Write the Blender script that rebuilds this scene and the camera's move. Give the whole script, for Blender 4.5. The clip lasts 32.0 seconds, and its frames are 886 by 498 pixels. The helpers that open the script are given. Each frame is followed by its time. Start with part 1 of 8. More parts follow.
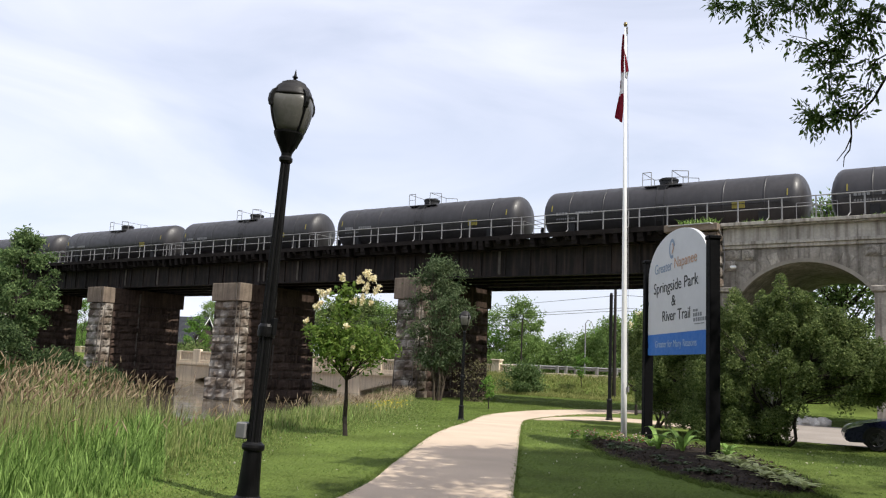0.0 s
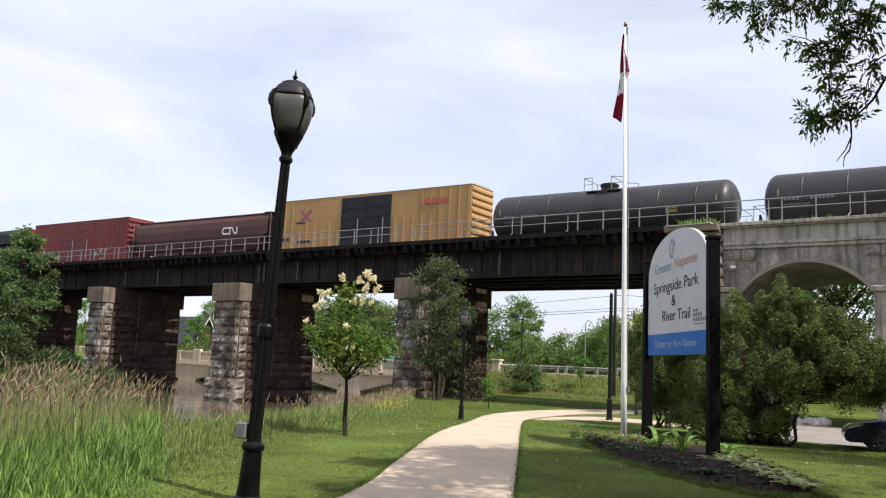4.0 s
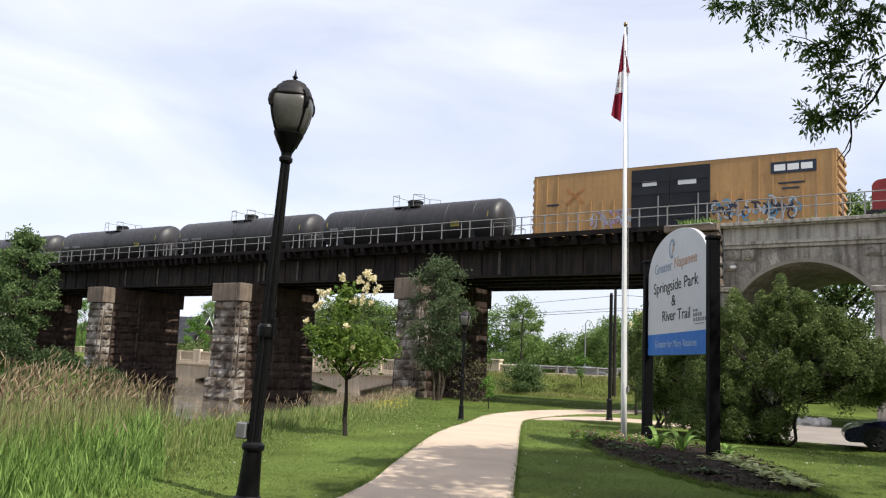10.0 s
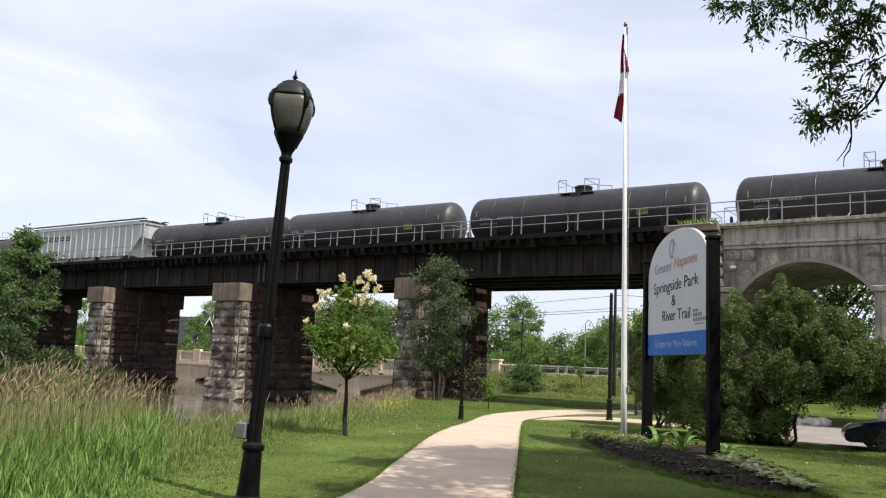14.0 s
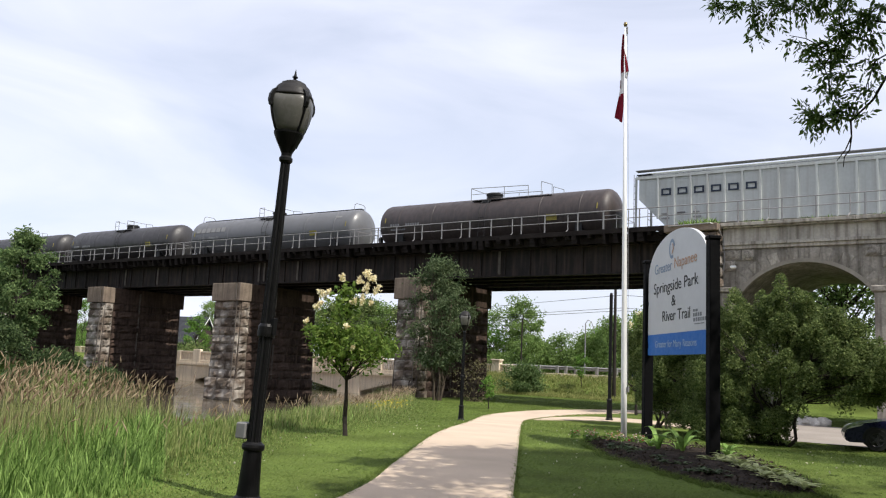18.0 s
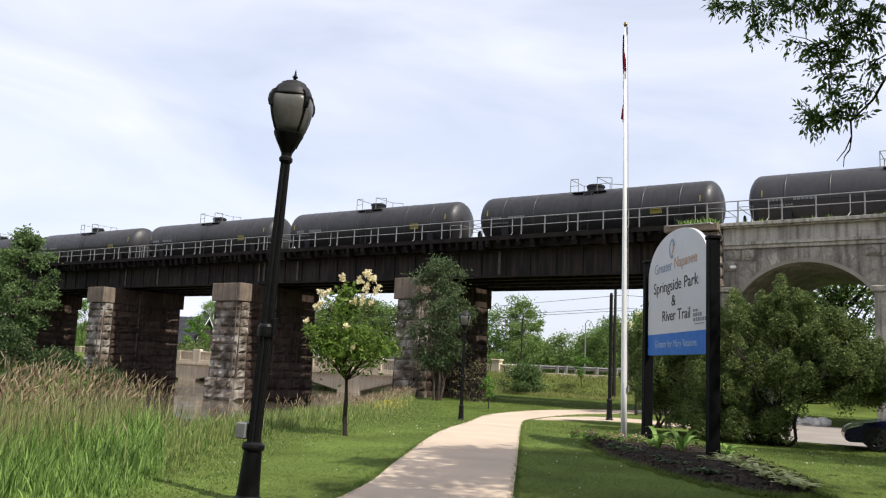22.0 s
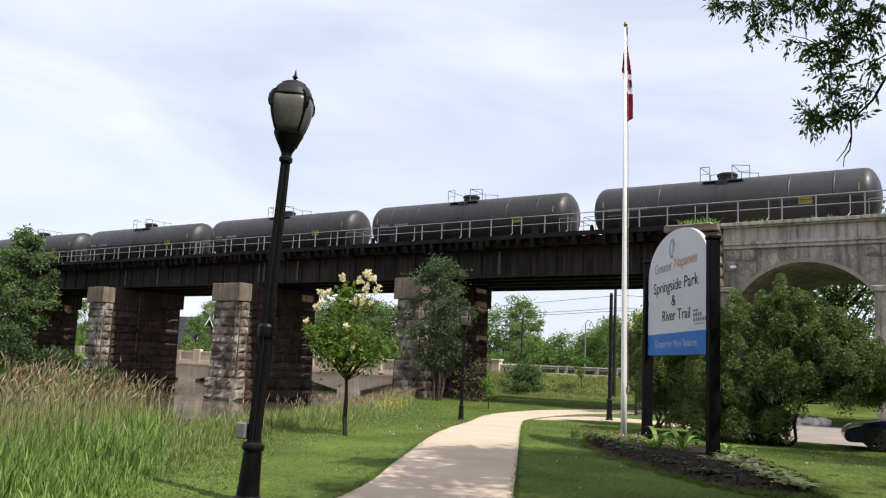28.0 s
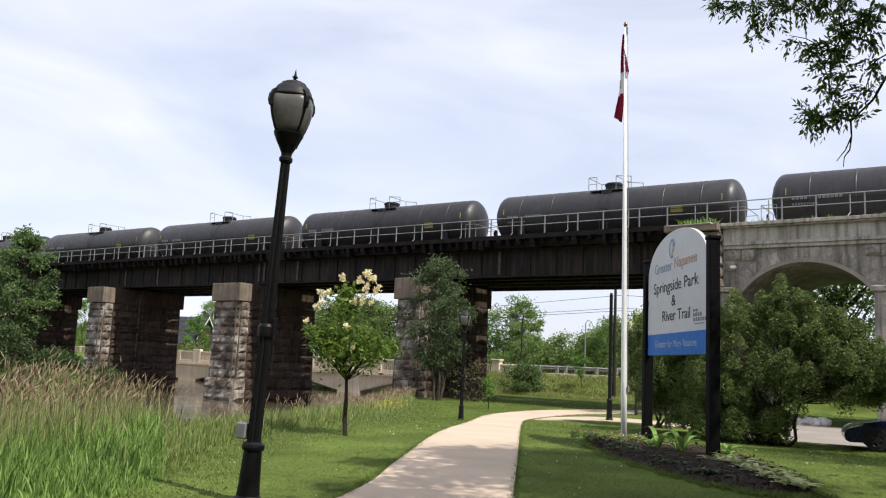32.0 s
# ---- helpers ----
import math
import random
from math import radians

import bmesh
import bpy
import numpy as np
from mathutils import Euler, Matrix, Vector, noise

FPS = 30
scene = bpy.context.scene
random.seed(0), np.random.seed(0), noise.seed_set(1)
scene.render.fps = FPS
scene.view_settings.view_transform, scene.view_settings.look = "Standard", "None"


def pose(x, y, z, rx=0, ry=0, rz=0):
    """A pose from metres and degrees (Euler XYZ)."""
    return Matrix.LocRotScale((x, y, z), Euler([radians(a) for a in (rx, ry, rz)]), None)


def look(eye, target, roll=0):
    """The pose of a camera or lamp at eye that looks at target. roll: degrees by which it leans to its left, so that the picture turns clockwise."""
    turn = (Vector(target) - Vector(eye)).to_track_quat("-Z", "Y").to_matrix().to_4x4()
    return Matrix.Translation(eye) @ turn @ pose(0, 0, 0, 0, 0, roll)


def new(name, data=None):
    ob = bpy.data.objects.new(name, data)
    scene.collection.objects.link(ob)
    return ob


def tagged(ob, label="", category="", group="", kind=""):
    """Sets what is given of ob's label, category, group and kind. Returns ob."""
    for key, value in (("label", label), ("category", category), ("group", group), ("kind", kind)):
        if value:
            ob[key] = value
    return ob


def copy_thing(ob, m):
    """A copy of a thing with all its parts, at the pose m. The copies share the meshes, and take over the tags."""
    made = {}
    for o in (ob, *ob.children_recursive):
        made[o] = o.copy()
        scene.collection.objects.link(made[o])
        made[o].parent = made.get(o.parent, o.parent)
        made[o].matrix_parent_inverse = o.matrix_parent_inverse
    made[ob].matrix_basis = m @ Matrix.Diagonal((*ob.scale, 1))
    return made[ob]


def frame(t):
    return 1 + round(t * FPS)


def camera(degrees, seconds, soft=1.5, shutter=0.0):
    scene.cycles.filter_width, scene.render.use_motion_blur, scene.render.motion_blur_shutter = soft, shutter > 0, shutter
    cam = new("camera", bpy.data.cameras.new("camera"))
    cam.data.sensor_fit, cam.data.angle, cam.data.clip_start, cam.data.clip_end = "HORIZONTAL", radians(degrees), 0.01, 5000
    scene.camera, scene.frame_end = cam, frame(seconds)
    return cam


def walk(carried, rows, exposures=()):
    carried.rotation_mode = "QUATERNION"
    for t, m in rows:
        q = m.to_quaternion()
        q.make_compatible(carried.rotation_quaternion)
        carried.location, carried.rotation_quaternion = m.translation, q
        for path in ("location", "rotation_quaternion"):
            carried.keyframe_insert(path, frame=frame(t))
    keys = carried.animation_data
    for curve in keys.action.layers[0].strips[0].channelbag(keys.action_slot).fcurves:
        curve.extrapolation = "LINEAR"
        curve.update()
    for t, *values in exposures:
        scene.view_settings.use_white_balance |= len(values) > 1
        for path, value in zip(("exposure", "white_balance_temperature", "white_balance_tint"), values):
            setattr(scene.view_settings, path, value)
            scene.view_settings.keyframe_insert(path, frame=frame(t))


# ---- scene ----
from functools import lru_cache

# ---------------------------------------------------------------- camera
EYE = Vector((0.0, 0.0, 1.6))
AHEAD = Vector((-0.57874, 0.80393, 0.13693))
cam = camera(55.8, 32.0, soft=1.18)
SHOT = look(EYE, EYE + AHEAD, 2.6)
walk(cam, [(0.0, SHOT), (32.0, SHOT)], exposures=[(0.0, 0.0), (4.5, 0.02), (6.0, 0.07), (9.5, 0.07), (11.5, 0.0), (32.0, 0.0)])

# ---------------------------------------------------------------- sky and sun
TO_SUN = Vector((0.60, -0.06, 0.79)).normalized()
world = bpy.data.worlds.new("sky")
scene.world = world
world.use_nodes = True
wn, wl = world.node_tree.nodes, world.node_tree.links
wn.clear()


def wnode(kind, **kw):
    n = wn.new(kind)
    for k, v in kw.items():
        n.inputs[k].default_value = v
    return n


sky = wn.new("ShaderNodeTexSky")
sky.sky_type, sky.sun_disc = "NISHITA", False
sky.sun_elevation = math.asin(TO_SUN.z)
sky.sun_rotation = math.atan2(TO_SUN.x, TO_SUN.y)
sky.air_density, sky.dust_density, sky.ozone_density = 1.0, 2.0, 1.5
coord = wn.new("ShaderNodeTexCoord")
stretch = wn.new("ShaderNodeMapping")
stretch.inputs["Scale"].default_value = (1.0, 1.6, 5.0)
stretch.inputs["Rotation"].default_value = (0.0, 0.12, 0.5)
cloud = wnode("ShaderNodeTexNoise", Scale=1.5, Detail=7.0, Roughness=0.5, Distortion=0.7)
ramp = wn.new("ShaderNodeValToRGB")
ramp.color_ramp.elements[0].position, ramp.color_ramp.elements[0].color = 0.28, (0.5, 0.5, 0.5, 1)
ramp.color_ramp.elements[1].position, ramp.color_ramp.elements[1].color = 0.66, (0.96, 0.96, 0.96, 1)
dim = wn.new("ShaderNodeVectorMath")
dim.operation = "SCALE"
dim.inputs["Scale"].default_value = 0.15
veil = wn.new("ShaderNodeMix")
veil.data_type = "RGBA"
veil.inputs[7].default_value = (1.01, 1.045, 1.21, 1)
back = wnode("ShaderNodeBackground", Strength=1.0)
out = wn.new("ShaderNodeOutputWorld")
wl.new(coord.outputs["Generated"], stretch.inputs["Vector"])
wl.new(stretch.outputs["Vector"], cloud.inputs["Vector"])
wl.new(cloud.outputs["Fac"], ramp.inputs["Fac"])
wl.new(sky.outputs["Color"], dim.inputs[0])
wl.new(dim.outputs["Vector"], veil.inputs[6])
# the veil of cloud thins towards the east
east = wn.new("ShaderNodeVectorMath")
east.operation = "DOT_PRODUCT"
east.inputs[1].default_value = (0.815, 0.579, 0.0)
thin = wn.new("ShaderNodeMapRange")
thin.interpolation_type = "SMOOTHSTEP"
for k, v in (("From Min", -0.12), ("From Max", 0.30), ("To Min", 1.03), ("To Max", 0.90)):
    thin.inputs[k].default_value = v
cover = wn.new("ShaderNodeMath")
cover.operation, cover.use_clamp = "MULTIPLY", True
wl.new(coord.outputs["Generated"], east.inputs[0])
wl.new(east.outputs["Value"], thin.inputs["Value"])
wl.new(ramp.outputs["Color"], cover.inputs[0])
wl.new(thin.outputs["Result"], cover.inputs[1])
wl.new(cover.outputs[0], veil.inputs[0])
wl.new(veil.outputs[2], back.inputs["Color"])
wl.new(back.outputs["Background"], out.inputs["Surface"])

sun = new("sun", bpy.data.lights.new("sun", "SUN"))
sun.data.energy, sun.data.angle, sun.data.color = 5.0, radians(0.55), (1.0, 0.95, 0.86)
sun.matrix_world = look(TO_SUN * 200, (0, 0, 0))


# ---------------------------------------------------------------- materials
def surface(name, colour, rough=0.7, metal=0.0, vary=0.25, scale=1.5, fine=30.0, bump=0.25, dirt=None, dirt_amount=0.4,
            each=0.0, streaks=False, translucent=0.0, bump_scale=None, spec=0.22, coat=0.0, space="Object"):
    """A procedural surface: two scales of colour variation, optional dirt or vertical streaks, fine relief."""
    m = bpy.data.materials.new(name)
    m.use_nodes = True
    n, l = m.node_tree.nodes, m.node_tree.links
    b = n["Principled BSDF"]
    b.inputs["Roughness"].default_value, b.inputs["Metallic"].default_value = rough, metal
    b.inputs["Specular IOR Level"].default_value, b.inputs["Coat Weight"].default_value = spec, coat
    tc = n.new("ShaderNodeTexCoord")
    vec = n.new("ShaderNodeNewGeometry").outputs["Position"] if space == "World" else tc.outputs[space]

    def noise_at(s, detail=4.0, mapping=None):
        t = n.new("ShaderNodeTexNoise")
        t.inputs["Scale"].default_value, t.inputs["Detail"].default_value = s, detail
        if mapping:
            mp = n.new("ShaderNodeMapping")
            mp.inputs["Scale"].default_value = mapping
            l.new(vec, mp.inputs["Vector"])
            l.new(mp.outputs["Vector"], t.inputs["Vector"])
        else:
            l.new(vec, t.inputs["Vector"])
        return t.outputs["Fac"]

    def spread(sock, lo, hi, a=0.3, c=0.7):
        r = n.new("ShaderNodeMapRange")
        r.inputs["From Min"].default_value, r.inputs["From Max"].default_value = a, c
        r.inputs["To Min"].default_value, r.inputs["To Max"].default_value = lo, hi
        l.new(sock, r.inputs["Value"])
        return r.outputs["Result"]

    def times(x, y):
        q = n.new("ShaderNodeMath")
        q.operation = "MULTIPLY"
        l.new(x, q.inputs[0])
        l.new(y, q.inputs[1])
        return q.outputs[0]

    value = times(spread(noise_at(scale), 1 - vary, 1 + vary), spread(noise_at(fine), 1 - vary * 0.6, 1 + vary * 0.6))
    if each:
        info = n.new("ShaderNodeObjectInfo")
        value = times(value, spread(info.outputs["Random"], 1 - each, 1 + each, 0, 1))
    mul = n.new("ShaderNodeVectorMath")
    mul.operation = "SCALE"
    mul.inputs[0].default_value = colour[:3]
    l.new(value, mul.inputs["Scale"])
    colour_out = mul.outputs["Vector"]
    if dirt:
        mask = noise_at(3.0, 6.0, (1.6, 1.6, 0.12)) if streaks else noise_at(scale * 0.7, 6.0)
        mix = n.new("ShaderNodeMix")
        mix.data_type = "RGBA"
        mix.inputs[7].default_value = (*dirt, 1)
        l.new(spread(mask, 0, dirt_amount, 0.45, 0.68), mix.inputs[0])
        l.new(colour_out, mix.inputs[6])
        colour_out = mix.outputs[2]
    l.new(colour_out, b.inputs["Base Color"])
    if vary:
        l.new(spread(noise_at(fine * 0.5), max(0.02, rough - 0.1), min(1, rough + 0.1)), b.inputs["Roughness"])
    if bump:
        bp = n.new("ShaderNodeBump")
        bp.inputs["Strength"].default_value, bp.inputs["Distance"].default_value = bump, 0.03
        l.new(noise_at(bump_scale or fine, 6.0), bp.inputs["Height"])
        l.new(bp.outputs["Normal"], b.inputs["Normal"])
    if translucent:
        tr = n.new("ShaderNodeBsdfTranslucent")
        l.new(colour_out, tr.inputs["Color"])
        mx = n.new("ShaderNodeMixShader")
        mx.inputs[0].default_value = translucent
        l.new(b.outputs["BSDF"], mx.inputs[1])
        l.new(tr.outputs["BSDF"], mx.inputs[2])
        l.new(mx.outputs["Shader"], n["Material Output"].inputs["Surface"])
    return m


def leafy(name, colour, other, translucent=0.35, rough=0.55, spec=0.12):
    """Foliage: every leaf island takes its own mix of two greens."""
    m = bpy.data.materials.new(name)
    m.use_nodes = True
    n, l = m.node_tree.nodes, m.node_tree.links
    b = n["Principled BSDF"]
    b.inputs["Roughness"].default_value = rough
    b.inputs["Specular IOR Level"].default_value = spec
    geo = n.new("ShaderNodeNewGeometry")
    mix = n.new("ShaderNodeMix")
    mix.data_type = "RGBA"
    mix.inputs[6].default_value, mix.inputs[7].default_value = (*colour, 1), (*other, 1)
    l.new(geo.outputs["Random Per Island"], mix.inputs[0])
    l.new(mix.outputs[2], b.inputs["Base Color"])
    tr = n.new("ShaderNodeBsdfTranslucent")
    l.new(mix.outputs[2], tr.inputs["Color"])
    mx = n.new("ShaderNodeMixShader")
    mx.inputs[0].default_value = translucent
    l.new(b.outputs["BSDF"], mx.inputs[1])
    l.new(tr.outputs["BSDF"], mx.inputs[2])
    l.new(mx.outputs["Shader"], n["Material Output"].inputs["Surface"])
    return m


def glass(name, colour=(0.8, 0.85, 0.85), rough=0.08, clear=0.9):
    m = bpy.data.materials.new(name)
    m.use_nodes = True
    b = m.node_tree.nodes["Principled BSDF"]
    b.inputs["Base Color"].default_value = (*colour, 1)
    b.inputs["Roughness"].default_value = rough
    b.inputs["Transmission Weight"].default_value = clear
    b.inputs["IOR"].default_value = 1.45
    return m


M_LAWN = surface("lawn", (0.105, 0.145, 0.034), 0.9, vary=0.42, scale=0.5, fine=14, bump=0.6, dirt=(0.095, 0.11, 0.03), dirt_amount=0.4, bump_scale=70, spec=0.05)
M_PATH = surface("path_concrete", (0.56, 0.445, 0.34), 0.9, vary=0.09, scale=0.6, fine=45, bump=0.2, dirt=(0.33, 0.28, 0.22), dirt_amount=0.3)
M_ASPHALT = surface("asphalt", (0.16, 0.15, 0.145), 0.9, vary=0.15, scale=0.5, fine=50, bump=0.3)
M_DRIVE = surface("worn_drive", (0.30, 0.265, 0.235), 0.92, vary=0.12, scale=0.5, fine=40, bump=0.3)
M_WATER = surface("river_water", (0.10, 0.082, 0.058), 0.06, vary=0.1, scale=0.2, fine=1.2, bump=0.12, bump_scale=2.2, spec=0.5)
M_SOIL = surface("soil_mulch", (0.036, 0.028, 0.023), 0.95, vary=0.6, scale=5, fine=40, bump=1.0, spec=0.05)
M_STONE = surface("limestone", (0.115, 0.09, 0.07), 0.9, vary=0.45, scale=1.3, fine=6, bump=1.0, dirt=(0.56, 0.52, 0.46), dirt_amount=0.72, each=0.35, bump_scale=7, space="World")
# pier stone under the deck: rust-stained, and darkened further to carry the deck's shade
M_STONE_SHADE_STAIN = surface("soot_stained_limestone", (0.052, 0.037, 0.030), 0.95, vary=0.4, scale=0.9, fine=6, bump=1.0, dirt=(0.105, 0.072, 0.056), dirt_amount=0.6, each=0.35, bump_scale=7, streaks=True, space="World", spec=0.08)
M_CAP = surface("brown_dressed_stone", (0.205, 0.162, 0.125), 0.9, vary=0.22, scale=1.2, fine=9, bump=0.5, dirt=(0.085, 0.066, 0.052), dirt_amount=0.6, bump_scale=14, streaks=True)
M_STONE_PALE = surface("pale_limestone", (0.30, 0.275, 0.238), 0.9, vary=0.3, scale=1.2, fine=9, bump=0.9, dirt=(0.085, 0.074, 0.062), dirt_amount=0.7, each=0.2, bump_scale=10, streaks=True)
M_CORNICE = surface("cornice_concrete", (0.43, 0.40, 0.35), 0.9, vary=0.2, scale=0.7, fine=9, bump=0.4, dirt=(0.14, 0.12, 0.1), dirt_amount=0.75, streaks=True)
M_LINING = surface("arch_concrete", (0.29, 0.265, 0.225), 0.9, vary=0.15, scale=0.8, fine=8, bump=0.3, dirt=(0.2, 0.17, 0.14), dirt_amount=0.5)
M_JOINT = surface("mortar", (0.07, 0.055, 0.045), 0.95, vary=0.3, scale=2, fine=20, bump=0.5)
M_STEEL = surface("weathered_dark_steel", (0.019, 0.0165, 0.016), 0.8, vary=0.35, scale=0.5, fine=8, bump=0.25, dirt=(0.06, 0.042, 0.034), dirt_amount=0.7, streaks=True)
M_STEEL_PALE = surface("faded_steel", (0.105, 0.092, 0.08), 0.8, vary=0.35, scale=1.5, fine=14, bump=0.3, dirt=(0.06, 0.04, 0.03), dirt_amount=0.5, streaks=True)
M_TIE = surface("creosoted_timber", (0.018, 0.015, 0.014), 0.9, vary=0.4, scale=1.5, fine=14, bump=0.6, spec=0.1)
M_RAILING = surface("galvanised_railing", (0.27, 0.265, 0.26), 0.55, metal=0.2, vary=0.18, scale=1, fine=20, bump=0.1, spec=0.4)
M_RAIL = surface("running_rail", (0.16, 0.11, 0.085), 0.5, metal=0.7, vary=0.3, scale=2, fine=20, bump=0.2)
M_BALLAST = surface("ballast", (0.2, 0.185, 0.17), 0.95, vary=0.35, scale=1, fine=22, bump=1.0)
M_CONCRETE = surface("bridge_concrete", (0.78, 0.66, 0.51), 0.9, vary=0.16, scale=0.35, fine=10, bump=0.25, dirt=(0.46, 0.36, 0.27), dirt_amount=0.5, streaks=True)
M_TANK = surface("black_tank_paint", (0.026, 0.024, 0.025), 0.47, vary=0.2, scale=0.5, fine=6, bump=0.03, dirt=(0.046, 0.043, 0.044), dirt_amount=0.4, streaks=True, each=0.3, spec=0.5)
M_TANK_GREY = surface("grey_tank_paint", (0.118, 0.12, 0.126), 0.42, vary=0.08, scale=0.5, fine=6, bump=0.03, dirt=(0.11, 0.105, 0.1), dirt_amount=0.4, streaks=True, spec=0.5)
M_TANK_BROWN = surface("dull_brown_tank_paint", (0.040, 0.031, 0.029), 0.5, vary=0.25, scale=0.5, fine=6, bump=0.03, dirt=(0.07, 0.052, 0.046), dirt_amount=0.5, streaks=True, spec=0.45)
M_FITTING = surface("black_fittings", (0.022, 0.022, 0.023), 0.6, vary=0.2, scale=2, fine=12, bump=0.1)
M_GRAB = surface("grey_grab_rail", (0.22, 0.22, 0.22), 0.6, vary=0.15, scale=2, fine=12, bump=0.0)
M_WHITE = surface("white_paint", (0.78, 0.78, 0.76), 0.5, vary=0.06, scale=1, fine=12, bump=0.02, spec=0.4)
M_YELLOW_MARK = surface("yellow_marking", (0.27, 0.23, 0.055), 0.6, vary=0.12, scale=2, fine=15, bump=0.0)
M_BOX_YELLOW = surface("mustard_boxcar_paint", (0.43, 0.25, 0.10), 0.6, vary=0.1, scale=0.5, fine=6, bump=0.05, dirt=(0.26, 0.155, 0.06), dirt_amount=0.35, streaks=True, spec=0.35)
M_BOX_RED = surface("oxide_red_boxcar_paint", (0.165, 0.028, 0.03), 0.6, vary=0.15, scale=0.4, fine=6, bump=0.05, dirt=(0.10, 0.028, 0.025), dirt_amount=0.5, streaks=True, spec=0.35)
M_HOPPER = surface("brown_hopper_paint", (0.085, 0.034, 0.030), 0.65, vary=0.2, scale=0.4, fine=6, bump=0.05, dirt=(0.05, 0.028, 0.025), dirt_amount=0.5, streaks=True, spec=0.35)
M_GRATING = surface("weathered_grating", (0.2, 0.2, 0.195), 0.6, vary=0.2, fine=10, bump=0.1)
M_HOPPER_GREY = surface("pale_grey_hopper_paint", (0.44, 0.465, 0.45), 0.5, vary=0.08, scale=0.4, fine=6, bump=0.04, dirt=(0.33, 0.32, 0.30), dirt_amount=0.45, streaks=True, spec=0.4)
M_DOOR_BLACK = surface("black_boxcar_door", (0.019, 0.021, 0.025), 0.55, vary=0.2, scale=0.5, fine=6, bump=0.05)
M_LOCO_BLACK = surface("locomotive_black", (0.010, 0.010, 0.011), 0.55, vary=0.25, scale=0.5, fine=8, bump=0.05, dirt=(0.04, 0.036, 0.032), dirt_amount=0.35, streaks=True, spec=0.25)
M_LOCO_RED = surface("locomotive_red", (0.27, 0.026, 0.022), 0.45, vary=0.1, scale=0.5, fine=8, bump=0.04, dirt=(0.3, 0.03, 0.02), dirt_amount=0.3, spec=0.4)
M_LAMP = surface("black_cast_iron", (0.005, 0.005, 0.0055), 0.5, vary=0.2, scale=3, fine=40, bump=0.08, spec=0.22)
M_LAMP_CAP = surface("weathered_iron_cap", (0.022, 0.020, 0.020), 0.55, vary=0.2, scale=3, fine=40, bump=0.08, spec=0.3)
M_GLASS_LAMP = surface("frosted_lamp_glass", (0.22, 0.215, 0.20), 0.25, vary=0.06, scale=5, fine=30, bump=0.0, translucent=0.4, spec=0.5)
M_GLASS = glass("window_glass", (0.12, 0.14, 0.15), 0.05, 0.3)
M_SIGN = surface("sign_white", (0.56, 0.57, 0.59), 0.4, vary=0.04, scale=1, fine=20, bump=0.0, spec=0.3)
M_SIGN_BLUE = surface("sign_blue", (0.03, 0.15, 0.48), 0.4, vary=0.04, scale=1, fine=20, bump=0.0, spec=0.3)
M_INK = surface("sign_black_ink", (0.035, 0.037, 0.04), 0.5, vary=0.05, bump=0.0)
M_INK_GREY = surface("sign_grey_ink", (0.19, 0.2, 0.21), 0.5, vary=0.05, bump=0.0)
M_INK_BLUE = surface("sign_slate_blue", (0.22, 0.29, 0.40), 0.5, vary=0.05, bump=0.0)
M_INK_ORANGE = surface("sign_orange", (0.47, 0.28, 0.18), 0.5, vary=0.05, bump=0.0)
M_POST = surface("black_painted_timber", (0.004, 0.004, 0.005), 0.75, vary=0.25, scale=2, fine=25, bump=0.15, spec=0.1)
M_BARK = surface("bark", (0.085, 0.066, 0.05), 0.95, vary=0.4, scale=4, fine=25, bump=1.0)
M_BARK_DARK = surface("dark_bark", (0.035, 0.028, 0.024), 0.95, vary=0.4, scale=4, fine=25, bump=1.0)
M_WOOD_POLE = surface("weathered_pole", (0.035, 0.029, 0.026), 0.9, vary=0.3, scale=2, fine=20, bump=0.5)
M_LEAF_LILAC = leafy("lilac_leaves", (0.075, 0.15, 0.025), (0.24, 0.33, 0.075), 0.4)
M_BLOSSOM = leafy("cream_blossom", (0.84, 0.74, 0.47), (0.95, 0.90, 0.70), 0.3)
M_BANK_GRASS = leafy("olive_bank_grass", (0.075, 0.125, 0.028), (0.36, 0.40, 0.15), 0.35)
M_LEAF_ASH = leafy("ash_leaves", (0.06, 0.115, 0.026), (0.2, 0.29, 0.075), 0.45, 0.38, 0.4)
M_LEAF_DARK = leafy("dark_shrub_leaves", (0.045, 0.08, 0.023), (0.25, 0.305, 0.11), 0.35)
# leaves of the far bank bushes, with the bank's shade put into the colour
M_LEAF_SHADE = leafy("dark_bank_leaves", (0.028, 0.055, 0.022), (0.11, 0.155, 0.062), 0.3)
M_LEAF_BANK = leafy("bank_tree_leaves", (0.055, 0.105, 0.036), (0.19, 0.26, 0.10), 0.35)
M_LEAF_PIER = leafy("willow_grey_leaves", (0.042, 0.075, 0.03), (0.15, 0.19, 0.095), 0.3)
M_LEAF_FAR = leafy("far_leaves", (0.11, 0.185, 0.045), (0.235, 0.33, 0.105), 0.42)
M_LEAF_BROAD = leafy("broad_leaves", (0.09, 0.2, 0.03), (0.19, 0.32, 0.07), 0.35)
M_REED = leafy("reed_grass", (0.05, 0.11, 0.018), (0.37, 0.53, 0.16), 0.4)
M_REED_DRY = leafy("drying_grass", (0.12, 0.15, 0.035), (0.40, 0.40, 0.16), 0.3)
# far bank growth, its green darkened to stand for the shade there
M_BANK_SHADE = leafy("dark_bank_weeds", (0.03, 0.06, 0.012), (0.09, 0.13, 0.03), 0.25)
M_ROCK = surface("pale_boulder", (0.52, 0.49, 0.45), 0.9, vary=0.25, scale=2, fine=14, bump=0.8)
M_SEED = leafy("seed_heads", (0.15, 0.10, 0.06), (0.56, 0.44, 0.30), 0.3)
